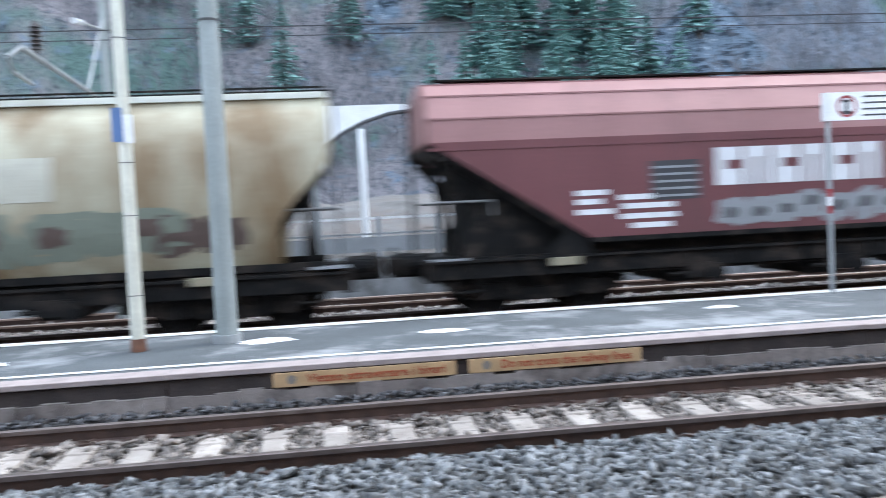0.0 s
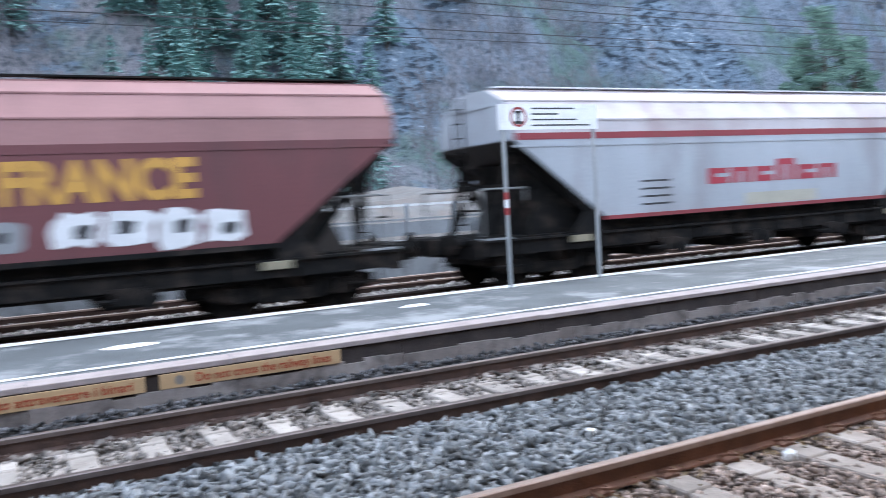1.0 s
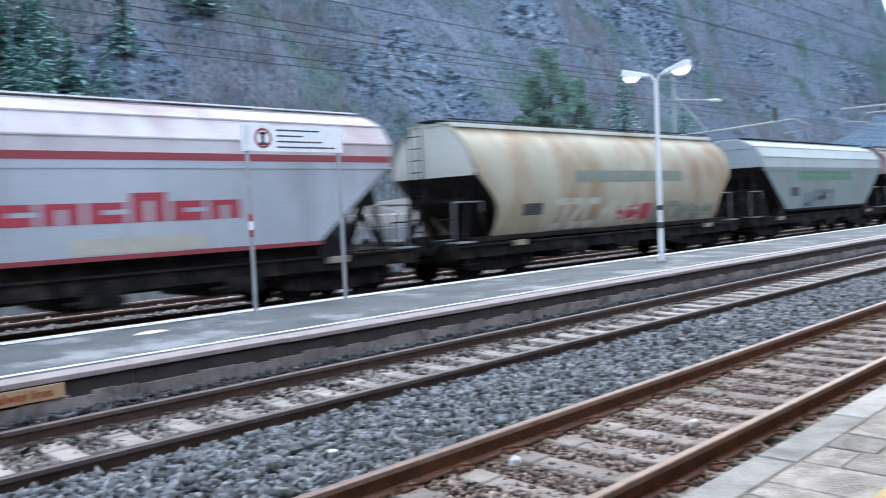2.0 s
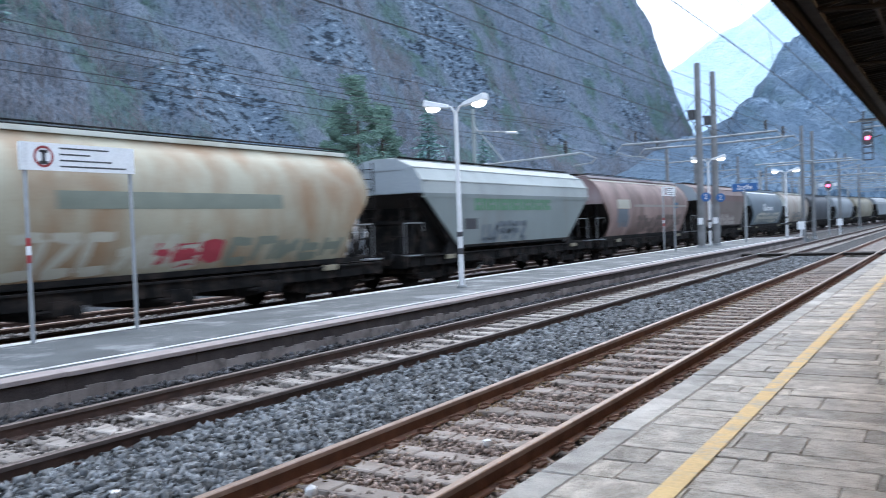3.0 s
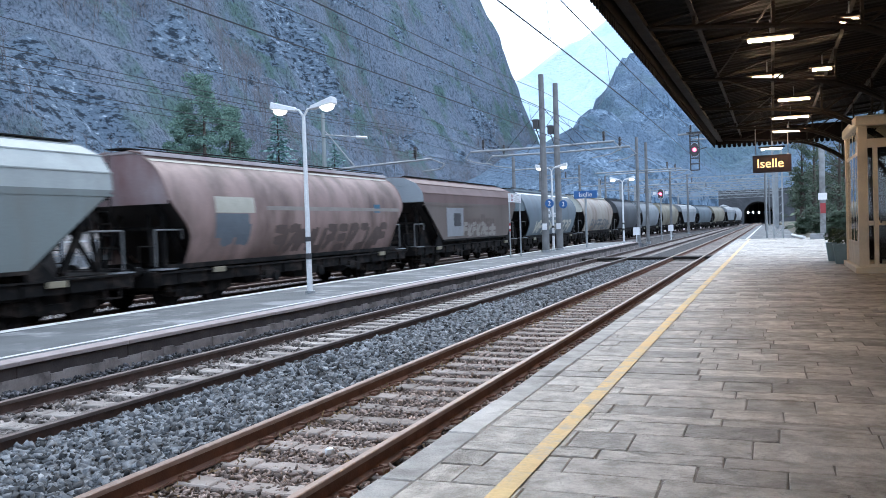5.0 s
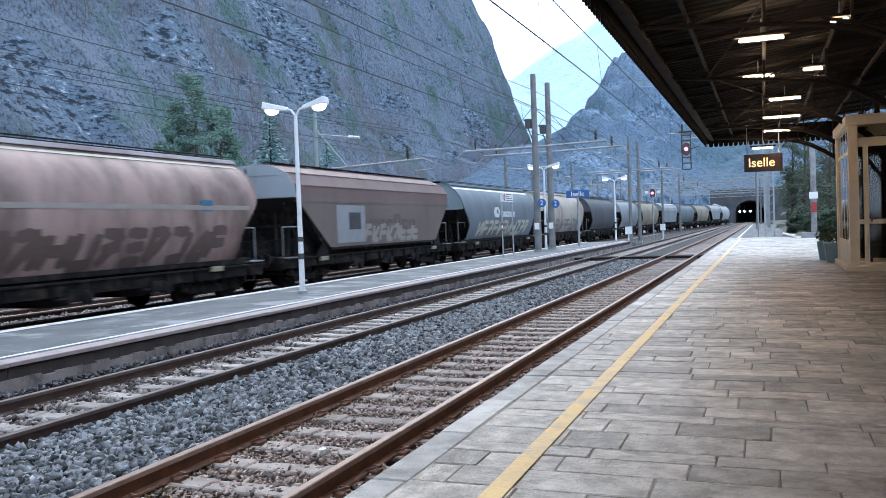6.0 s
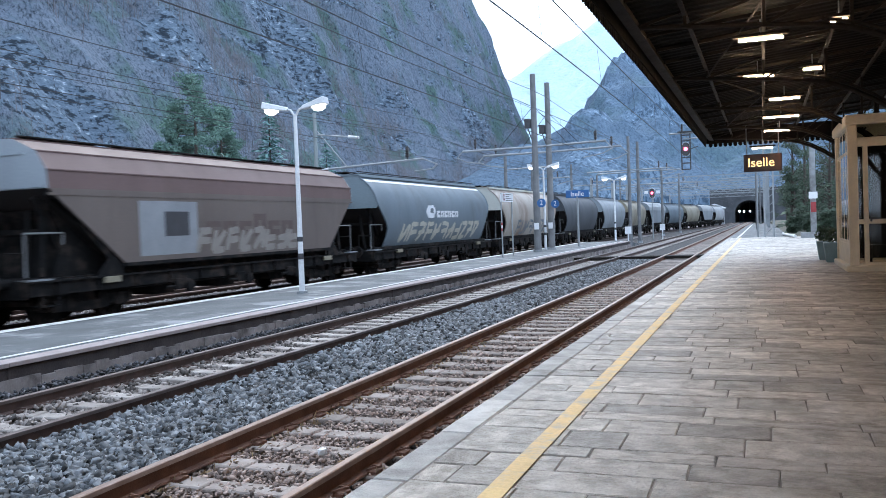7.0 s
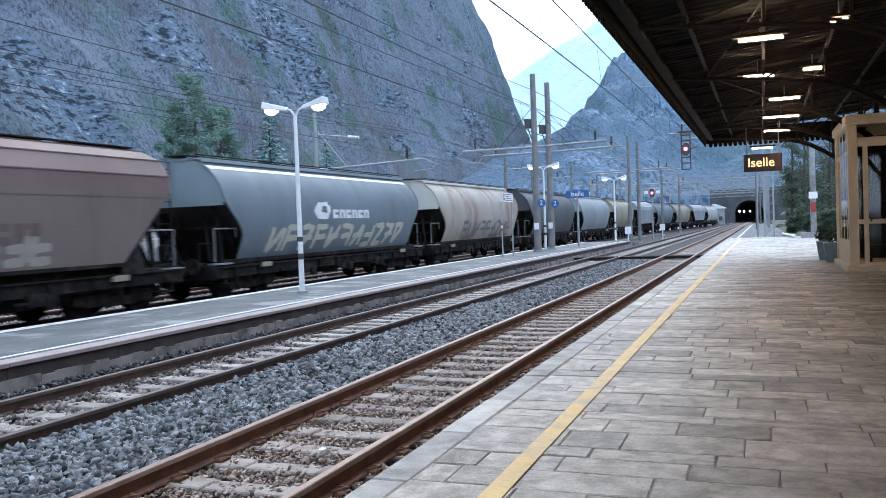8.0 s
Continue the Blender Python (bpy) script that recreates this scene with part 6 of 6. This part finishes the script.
part("head_bracket", Shape().bar((-4.75, 0.1, 6.75), (-4.2, 0.1, 6.9), 0.06, 0.06), "dark_print", sig)
part("top_plate", Shape().box(-5.6, -4.5, -0.1, 0.3, 7.97, 8.03), "dark_print", sig)
part("top_insulator", Shape().tube((-5.3, 0.1, 8.03), (-5.3, 0.1, 8.55), 0.07, n=8), "insulator", sig)
part("gantry_arm", Shape().tube((-6.2, 0.1, 7.9), (0.4, 0.1, 7.9), 0.06, n=8).tube((-5.2, 0.1, 7.5), (0.4, 0.1, 7.5), 0.05, n=8), "steel", sig)
lat = thing("lattice_mast", "galvanised lattice mast at the platform end", "mast", at=pose(0.4, 62.6, PLATFORM - 0.02))
for x in (-0.3, 0.3):
    for y in (-0.3, 0.3):
        part("leg", Shape().box(x - 0.05, x + 0.05, y - 0.05, y + 0.05, 0, 7.9), "steel", lat)
for k in range(13):
    z = 0.2 + 0.58 * k
    for y in (-0.3, 0.3):
        part("lacing", Shape().bar((-0.3, y, z), (0.3, y, z + 0.5), 0.04, 0.04), "steel", lat)
part("side_tube", Shape().tube((-0.75, 0, 0), (-0.75, 0, 5.0), 0.06, n=8), "steel", lat)
s2 = thing("post_signal", "red post signal beside the island ramp", "signal", at=pose(-10.3, 85.7, -0.2))
part("post", Shape().tube((0, 0, 0), (0, 0, 4.3), 0.07, n=10), "steel", s2)
signal_head(s2, 0, 0, 4.6)
part("side_plate", Shape().box(0.4, 0.75, 0, 0.05, 4.55, 4.85).box(-0.75, -0.4, 0, 0.05, 4.55, 4.85), "white_sign", s2)
for x, y in ((-9.2, 84.0), (-9.9, 66.5)):
    mk = thing("marker_post", "short white marker post beside the track", "post", "marker posts", at=pose(x, y, -0.2))
    part("post", Shape().tube((0, 0, 0), (0, 0, 0.9), 0.05, n=8), "white_paint", mk)
    part("plate", Shape().box(-0.25, 0.25, -0.03, 0.0, 0.9, 1.5), "white_sign", mk)

# lattice portals across the far tracks
for y, z in ((108, 6.5), (124, 6.4), (138, 6.6), (156, 6.5), (172, 6.6), (205, 6.6)):
    pt = thing("track_portal", "galvanised lattice portal across the far tracks", "gantry", "track portals", at=pose(0, y, -0.3))
    for x in (-20.6, 0.6):
        part("leg", Shape().box(x - 0.16, x + 0.16, -0.16, 0.16, 0, z + 1.2), "steel", pt)
    for zz in (z, z + 0.7):
        part("chord", Shape().box(-20.6, 0.6, -0.05, 0.05, zz - 0.05, zz + 0.05), "steel", pt)
    for k in range(15):
        x = -20.4 + 1.4 * k
        part("lacing", Shape().bar((x, 0, z), (x + 0.7, 0, z + 0.7), 0.05, 0.06), "steel", pt)
        part("lacing", Shape().bar((x + 0.7, 0, z + 0.7), (x + 1.4, 0, z), 0.05, 0.06), "steel", pt)

# ---- tunnel ----
TX, TY, TW, TH = -3.6, 248.0, 3.75, 6.0
arch_pts = [(TX + TW * math.cos(q * math.pi / 12), TH - TW * 0.85 + TW * 0.85 * math.sin(q * math.pi / 12)) for q in range(13)]
hole = [(TX + TW, -0.5)] + arch_pts + [(TX - TW, -0.5)]
port = Shape()
n_h = len(hole)
ring_o = []
for i, (x, z) in enumerate(hole):
    if i == 0:
        ring_o.append((10.0, -0.5))
    elif i == n_h - 1:
        ring_o.append((-14.0, -0.5))
    else:
        ring_o.append((10.0 - 24.0 * (i - 1) / (n_h - 3), 9.4))
port.sheet([[(x, TY, z) for x, z in ring_o], [(x, TY, z) for x, z in hole], [(x, TY + 42, z) for x, z in hole]])
setting("tunnel_portal", port, "portal", "grey masonry tunnel portal", "tunnel")
# back panel and lining are near black, standing in for the unlit depth
setting("tunnel_back", Shape().box(-14, 10, TY + 42, TY + 42.5, -0.5, 9.4), "tunnel_dark", "near-black panel closing off the tunnel depth", "tunnel")
lining = Shape().sheet([[(TX + (x - TX) * 0.985, TY + 0.4, z * 0.985) for x, z in hole], [(TX + (x - TX) * 0.985, TY + 41.8, z * 0.985) for x, z in hole]])
setting("tunnel_lining", lining, "tunnel_dark", "near-black tunnel lining", "tunnel")
for x, y in ((-6.3, 252), (-5.1, 256), (-3.6, 262)):
    tl = thing("tunnel_lamp", "small white lamp glowing in the tunnel", "lamp", "tunnel lamps", at=pose(x, y, 3.0))
    part("lens", Shape().tube((0, -0.1, 0), (0, 0.1, 0), 0.26, n=10), "tunnel_lamp", tl)
    part("rod", Shape().tube((0, 0.05, 0.2), (0, 0.05, 2.95), 0.03, n=6), "steel", tl)

# ---- beyond the platform end ----
hut = thing("trackside_hut", "small grey trackside hut with pale roof", "hut", at=pose(-11.5, 226, -0.5))
part("wall", Shape().box(-2.2, 2.2, -2.5, 2.5, 0, 4.4), "wall_grey", hut)
part("roof", Shape().prism([(-2.6, 4.3), (2.6, 4.3), (2.6, 4.5), (0, 5.6), (-2.6, 4.5)], -2.8, 2.8, "y"), "white_paint", hut)
part("door", Shape().box(-0.5, 0.5, -2.56, -2.5, 0, 2.1), "dark_print", hut)
part("window", Shape().box(1.0, 1.8, -2.55, -2.5, 1.2, 2.3), "dark_print", hut)
house = thing("stone_house", "old stone house with dark roof", "house", at=pose(7.4, 118, -0.5))
part("wall", Shape().box(-4.2, 4.2, -4, 4, 0, 3.4), "dark_stone", house)
part("roof", Shape().prism([(-4.8, 3.3), (4.8, 3.3), (0, 5.6)], -4.6, 4.6, "y"), "canopy_iron", house)
for x in (-2.4, 0.2, 2.6):
    wd = part("window", Shape().box(x - 0.5, x + 0.5, -4.08, -4.0, 1.4, 2.7), "dark_print", house)
    part("sill", Shape().box(x - 0.6, x + 0.6, -4.16, -4.0, 1.3, 1.4), "wall_grey", wd)
pst = thing("grey_post", "grey steel post with red notice plate", "post", at=pose(3.02, 58.6, PLATFORM))
part("shaft", Shape().box(-0.17, 0.17, -0.17, 0.17, 0, 5.9), "wall_grey", pst, bevel=0.03)
part("red_plate", Shape().box(-0.15, 0.17, -0.2, -0.175, 1.6, 2.25), "red_sign", pst, "red notice plate")
part("white_plate", Shape().box(-0.26, 0.26, -0.2, -0.175, 2.47, 2.9), "white_sign", pst, "white plate")
setting("low_wall", Shape().box(2.2, 8.0, 57.2, 57.7, PLATFORM - 0.06, PLATFORM + 0.34), "wall_grey", "low grey wall at the end of the platform", "wall", bevel=0.02)
pipe = thing("white_pipe", "white kerb pipe curving beside the platform end", "pipe", at=pose(0, 0, 0))
part("tube", Shape().path([(1.35, 66.5, PLATFORM + 0.1), (1.5, 62.5, PLATFORM + 0.1), (1.9, 58.2, PLATFORM + 0.1)], 0.1, 10), "white_paint", pipe)

# fence, wall and shelter behind the siding
setting("yard_wall", Shape().box(-21.4, -21.1, -40, 70, -0.5, 0.8), "wall_grey", "low grey concrete wall behind the siding", "wall", bevel=0.02)
fence = thing("yard_fence", "grey metal fence with pale panels on the wall", "fence", at=pose(-21.25, 0, 0.8))
for i in range(60):
    y = -26 + 1.5 * i
    part("post", Shape().box(-0.05, 0.05, y - 0.05, y + 0.05, 0, 1.02), "fence_grey", fence)
    part("panel", Shape().box(-0.02, 0.02, y + 0.06, y + 1.44, 0.12, 0.5), "fence_grey", fence)
part("top_rail", Shape().box(-0.04, 0.04, -26, 64, 0.94, 1.0), "white_paint", fence)
part("mid_rail", Shape().box(-0.035, 0.035, -26, 64, 0.55, 0.6), "fence_grey", fence)
bank = Shape()
rng_b = random.Random(8)
bank.sheet([[(x, y, z + rng_b.uniform(-0.25, 0.25)) for x, z in ((-21.5, 0.5), (-23, 1.2), (-26, 2.0), (-34, 2.4), (-50, 2.0), (-70, 1.4), (-92, 0.6))] for y in range(-60, 100, 2)])
setting("gravel_bank", bank, material("pale_gravel_bank", (0.155, 0.15, 0.15), (0.08, 0.076, 0.072), 0.95, scale=1.5, fine=12, bump=0.8, dirt=(0.13, 0.11, 0.1), dirt_scale=0.8), "pale stony bank with dry grass behind the fence", "bank")
shel = thing("platform_shelter", "grey barrel-roofed shelter with white curved end", "shelter", at=pose(-20.9, -0.4, 0))
vault = [(1.0 * math.cos(q * math.pi / 12) - 0.3, 3.1 + 1.36 * math.sin(q * math.pi / 12)) for q in range(13)]
part("barrel_roof", Shape().prism(vault + [(x * 0.95 - 0.015, z - 0.06) for x, z in vault[::-1]], -3.6, -0.02, "y"), "steel", shel)
part("roof_edge", Shape().box(0.62, 0.72, -3.6, -0.02, 3.02, 3.14), "dark_print", shel)
hood = [(-0.02, 4.48), (2.3, 4.48), (2.3, 4.36), (1.7, 4.28), (1.1, 4.1), (0.6, 3.86), (0.2, 3.55), (-0.02, 3.45)]
part("curved_end", Shape().prism(hood, 0.1, 0.7, "x"), "white_paint", shel, "white curved end piece")
part("end_strip", Shape().path([(0.7, a, b - 0.03) for a, b in hood[2:]], 0.05), "dark_print", shel)
for y in (-3.4, -0.1):
    part("post", Shape().box(0.5, 0.66, y - 0.08, y + 0.08, 0.0, 3.1), "steel", shel)
wp = thing("white_pole", "slim white pole on the stony bank", "post", at=pose(-23.0, 0.75, 1.2))
part("shaft", Shape().tube((0, 0, 0), (0, 0, 3.0), 0.1, n=10), "white_paint", wp)
gs = thing("green_signal", "dark trackside signal with a green light", "signal", at=pose(-20.2, 2.9, -0.3))
part("post", Shape().tube((0, 0, 0), (0, 0, 3.2), 0.06, n=8), "steel", gs)
part("head", Shape().box(-0.2, 0.2, -0.35, 0.3, 3.0, 3.35), material("green_signal_case", (0.02, 0.09, 0.07), None, 0.5, bump=0.05), gs, bevel=0.04)


# ---- trees ----
def conifer(x, y, z, height, width, seed, mat="conifer", label="dark green conifer on the slope"):
    """A tapered stem with tiers of drooping boughs, each bough a spray of small twigs."""
    rng = random.Random(seed)
    t = thing("conifer_tree", label, "tree", "conifers", at=pose(x, y, z - 0.4, 0, 0, rng.uniform(0, 360)))
    part("trunk", Shape().tube((0, 0, 0), (0, 0, height), 0.016 * height, 0.01, 7), "bark", t)
    s = Shape()
    tiers = int(20 + height * 1.1)
    lean = rng.uniform(0.75, 1.1)
    for i in range(tiers):
        f = (i + rng.uniform(0, 1)) / tiers
        zz = height * (0.08 + 0.92 * f)
        r = 1.15 * width * (1 - f) ** lean * rng.uniform(0.55, 1.15) + 0.15
        k = int(6 + 5 * (1 - f))
        for j in range(k):
            q = 2 * math.pi * (j + rng.uniform(-0.5, 0.5)) / k
            rr = r * rng.uniform(0.5, 1.15)
            d = Vector((math.cos(q), math.sin(q), 0))
            n_ = Vector((-d.y, d.x, 0))
            for h in range(5):
                g = (0.3 + 0.75 * h / 4) * rr
                side = (-1, 1, -0.4, 0.6, 0)[h] * rng.uniform(0.5, 1.0)
                c = d * g + n_ * side * 0.28 * rr + Vector((0, 0, zz - 0.35 * g + rng.uniform(-0.15, 0.15)))
                u = (d + n_ * side * 0.8 + Vector((0, 0, rng.uniform(-0.6, 0.1)))).normalized() * (0.16 * rr + 0.16)
                v = (n_ - d * side * 0.5 + Vector((0, 0, rng.uniform(-0.7, 0.7)))).normalized() * (0.07 * rr + 0.08)
                s.add([c - u, c + v, c + u, c - v], [(0, 1, 2, 3)])
    part("crown", s, mat, t)


def pine(x, y, z, height, seed, label="light green pine with open crown"):
    rng = random.Random(seed)
    t = thing("pine_tree", label, "tree", "pines", at=pose(x, y, z - 0.4))
    part("trunk", Shape().tube((0, 0, 0), (0.2, 0.1, height * 0.95), 0.022 * height, 0.04, 8), "bark", t)
    s = Shape()
    limbs = Shape()
    for i in range(60):
        f = 0.18 + 0.8 * i / 60
        q = rng.uniform(0, 2 * math.pi)
        r = height * 0.31 * (1.12 - f) ** 0.7 * rng.uniform(0.25, 1.1)
        c = Vector((math.cos(q) * r, math.sin(q) * r, height * f + rng.uniform(-0.2, 0.4)))
        limbs.tube((0.1, 0.05, height * f - 0.3), c, 0.06, 0.02, 5)
        part_s = leaf_clumps(rng, 170, c, (0.07 * height, 0.07 * height, 0.042 * height), 0.24)
        s.add(part_s.v, part_s.f)
    part("branchwork", limbs, "bark", t)
    part("crown", s, "pine", t)


def on_ray(az, r):
    return -r * math.sin(radians(az)), r * math.cos(radians(az))


for az, r, h, wd in ((32.4, 165, 24, 5.4), (28.7, 178, 18, 5.0), (31.0, 172, 11, 3.4), (22.5, 210, 13, 3.6), (27.2, 185, 11, 3.4), (20.4, 230, 14, 3.8)):
    x, y = on_ray(az, r)
    conifer(x, y, left_height(x, y), h, wd, int(az * 10))
for az, r, h in ((37.2, 150, 23), (35.6, 156, 19), (38.3, 152, 16)):
    x, y = on_ray(az, r)
    pine(x, y, left_height(x, y), h, int(az * 10))
rng_t = random.Random(12)
for i in range(84):
    az = rng_t.gauss(75.5, 4.2) if i < 64 else rng_t.uniform(54, 108)
    x, y = on_ray(az, rng_t.uniform(96, 150))
    conifer(x, y, left_height(x, y), rng_t.uniform(9, 17), rng_t.uniform(2.2, 3.6), 100 + i)
for i in range(14):
    x, y = on_ray(rng_t.uniform(-12, -2.2), rng_t.uniform(86, 150))
    if x > 11 or y > 100:
        conifer(x, y, -0.4, rng_t.uniform(8, 15), rng_t.uniform(2.4, 3.6), 300 + i, "leaf", "dark evergreen tree beyond the platform end")


def evergreen(x, y, h, wd, seed):
    """A broad dark evergreen: leaning stem, limbs and many small leaves in uneven clumps."""
    rng = random.Random(seed)
    t = thing("evergreen_tree", "dark evergreen tree beyond the platform end", "tree", "evergreens", at=pose(x, y, PLATFORM - 0.15))
    part("trunk", Shape().tube((0, 0, 0), (0.1, 0.1, h * 0.9), 0.03 * h, 0.03, 8), "bark", t)
    limbs, s = Shape(), Shape()
    for i in range(34):
        f = rng.uniform(0.12, 1.0)
        q = rng.uniform(0, 2 * math.pi)
        r = wd * rng.uniform(0.2, 1.0) * (1.25 - f) ** 0.5
        c = Vector((math.cos(q) * r, math.sin(q) * r, h * f))
        limbs.tube((0.05, 0.05, h * f * 0.85), c, 0.04, 0.015, 5)
        k = leaf_clumps(rng, 90, c, (wd * 0.3, wd * 0.3, wd * 0.24), 0.11)
        s.add(k.v, k.f)
    part("branchwork", limbs, "bark", t)
    part("crown", s, "leaf", t)


for i, (x, y, h, wd) in enumerate(((2.7, 88, 9.5, 1.3), (4.0, 93, 10.5, 1.9), (4.9, 72, 8.5, 2.4), (6.6, 68, 7.5, 2.4), (8.2, 74, 10, 2.8), (5.8, 80, 9, 2.6), (9.8, 70, 9, 2.8), (4.4, 66, 2.0, 1.0), (6.2, 63.6, 1.7, 1.2), (3.6, 69, 1.6, 0.9), (3.4, 104, 6.5, 1.6), (4.8, 112, 7.0, 2.2), (3.2, 128, 7.0, 1.9), (6.2, 101, 4.0, 2.2), (3.5, 83, 2.4, 1.2), (2.6, 77, 1.5, 0.9), (4.4, 145, 8.0, 2.6), (6.5, 170, 9.0, 3.2))):
    evergreen(x, y, h, wd, i)


def bare_wood(name, places, seed, label, low, high, mat="twig"):
    """Leafless winter trees by the thousand: forked stems with fans of fine branches."""
    rng = random.Random(seed)
    s = Shape()
    for x, y, z in places:
        h = rng.uniform(low, high)
        r = h * 0.011
        lean = Vector((rng.uniform(-0.12, 0.12), rng.uniform(-0.12, 0.12), 1)) * h
        b = Vector((x, y, z - 0.3))
        u = Vector((0.3, 1, 0)).normalized() * r
        s.add([b - u, b + u, b + lean], [(0, 1, 2)])
        for k in range(13):
            f = rng.uniform(0.3, 0.95)
            p = b + lean * f
            q = rng.uniform(0, 2 * math.pi)
            ln = h * 0.34 * (1.15 - f) * rng.uniform(0.6, 1.3)
            e = p + Vector((math.cos(q) * ln, math.sin(q) * ln, ln * rng.uniform(0.5, 1.3)))
            wv = Vector((0, 0.5, 0.3)) * r * rng.uniform(0.5, 1.3) * 1.3
            s.add([p - wv, p + wv, e + wv * 0.5, e - wv * 0.5], [(0, 1, 2, 3)])
    ob = part(name, s, mat)
    return tagged(ob, label, "trees", "", "stuff")


places = []
rng_w = random.Random(20)
while len(places) < 9000:
    x, y = rng_w.uniform(-200, -80) if rng_w.random() < 0.7 else rng_w.uniform(-130, -80), rng_w.uniform(-120, 480)
    z = left_height(x, y)
    if z > 0.2 and all((x - o[0]) ** 2 + (y - o[1]) ** 2 + (z - o[2]) ** 2 > (0.7 * o[3]) ** 2 for o in OUTCROPS) and fbm(x * 0.02, y * 0.02, 11.0) > -0.2 and abs(left_height(x - 2, y) - z) < 5.0:
        places.append((x, y, z))
bare_wood("bare_winter_wood", places, 3, "leafless grey-brown winter trees on the steep slope", 4.0, 8.5)

# patches of old snow on the island
rng_s = random.Random(44)
for x, y, ra, rb in ((-11.1, -1.1, 0.42, 0.28), (-10.6, -4.6, 0.6, 0.22), (-10.9, 1.2, 0.4, 0.16), (-11.4, 5.3, 0.3, 0.12)):
    pts = [(ra * math.cos(q * math.pi / 8) * rng_s.uniform(0.7, 1.1), rb * math.sin(q * math.pi / 8) * rng_s.uniform(0.7, 1.1)) for q in range(16)]
    sn = Shape().add([(b, a, 0.0) for a, b in pts] + [(b * 0.6, a * 0.6, 0.02) for a, b in pts] + [(0, 0, 0.024)], [(k, (k + 1) % 16, 16 + (k + 1) % 16, 16 + k) for k in range(16)] + [(16 + k, 16 + (k + 1) % 16, 32) for k in range(16)])
    tagged(part("snow_patch", sn, "white_paint", at=pose(x, y, PLATFORM)), "thin patch of old white snow on asphalt", "snow", "snow patches")


# ---- paving of the first platform ----
paving = thing("platform_paving", "worn grey-brown stone slabs with dark joints", "paving", kind="structure")
rng_p = random.Random(31)
slab_meshes = []
for ln in (0.42, 0.52, 0.64, 0.8, 1.0):
    for _ in range(3):
        cut = [(sx * (ln / 2 - 0.003) + rng_p.uniform(-0.006, 0.003) * sx, sy * 0.2 + rng_p.uniform(-0.01, 0.005) * sy) for sx, sy in ((-1, -1), (0.1, -1), (1, -1), (1, 1), (-0.15, 1), (-1, 1))]
        me_ = Shape().prism(cut, -0.05, 0.0, "z").mesh("slab", 0.007)
        me_.materials.append(M["slab"])
        slab_meshes.append((ln, me_))
far_slabs = Shape()
count = 0
y = -11.9
while y < 61.7:
    row = rng_p.choice((0.24, 0.3, 0.34, 0.38, 0.46))
    x = -2.055 + rng_p.uniform(-0.35, 0.0)
    first = True
    while x < 7.9:
        ln, me_ = rng_p.choice(slab_meshes)
        x0, x1 = (-2.055 if first else x), x + ln
        first = False
        near = 2.5 < y < 15 and x1 < 4.4 and count < 300 and (x0 + x1) / 2 < 0.5 + 0.22 * y
        dz = PLATFORM + rng_p.uniform(-0.004, 0.003)
        if near:
            part("slab", me_, "slab", paving, at=pose((x0 + x1) / 2, y + row / 2, dz, rng_p.uniform(-0.3, 0.3), rng_p.uniform(-0.2, 0.2), rng_p.uniform(-0.4, 0.4)) @ Matrix.Diagonal(((x1 - x0) / ln, (row - 0.012) / 0.4, 1, 1)))
            count += 1
        elif x1 - x0 > 0.1:
            far_slabs.box(x0 + 0.004, x1 - 0.004, y + 0.004, y + row - 0.004, PLATFORM - 0.05, dz)
        x = x1
    y += row
tagged(part("farther_slabs", far_slabs, "slab", paving), kind="stuff")
edge_1 = thing("platform_edge", "pale grey coping stones along the platform edge", "platform edge", kind="structure")
cope = Shape().box(-0.125, 0.125, -0.59, 0.59, -0.2, 0.0).mesh("coping_stone", 0.014)
cope.materials.append(M["coping"])
for i in range(63):
    part("coping_stone", cope, "coping", edge_1, at=pose(-2.187 + rng_p.uniform(-0.006, 0.006), -11.4 + 1.19 * i, PLATFORM + rng_p.uniform(-0.005, 0.004), 0, rng_p.uniform(-0.4, 0.4), 0))


# ---- what moves ----
def motions():
    times = [0.5 * i for i in range(17)]
    for w, m0 in train:
        rows = []
        for t in times:
            y = m0 - SPEED * t
            ya, yb = y - BOGIE_AT, y + BOGIE_AT
            xa, xb = track_3_x(ya), track_3_x(yb)
            rows.append((t, pose((xa + xb) / 2, y, 0, 0, 0, -math.degrees(math.atan2(xb - xa, yb - ya)))))
        walk(w, rows)
    turn = math.degrees(SPEED / WHEEL_R)
    beats = [i / 15 for i in range(121)]
    for ws, a in wheelsets:
        walk(ws, [(t, pose(0, a, WHEEL_R, -0.0 + turn * t, 0, 0)) for t in beats])


motions()
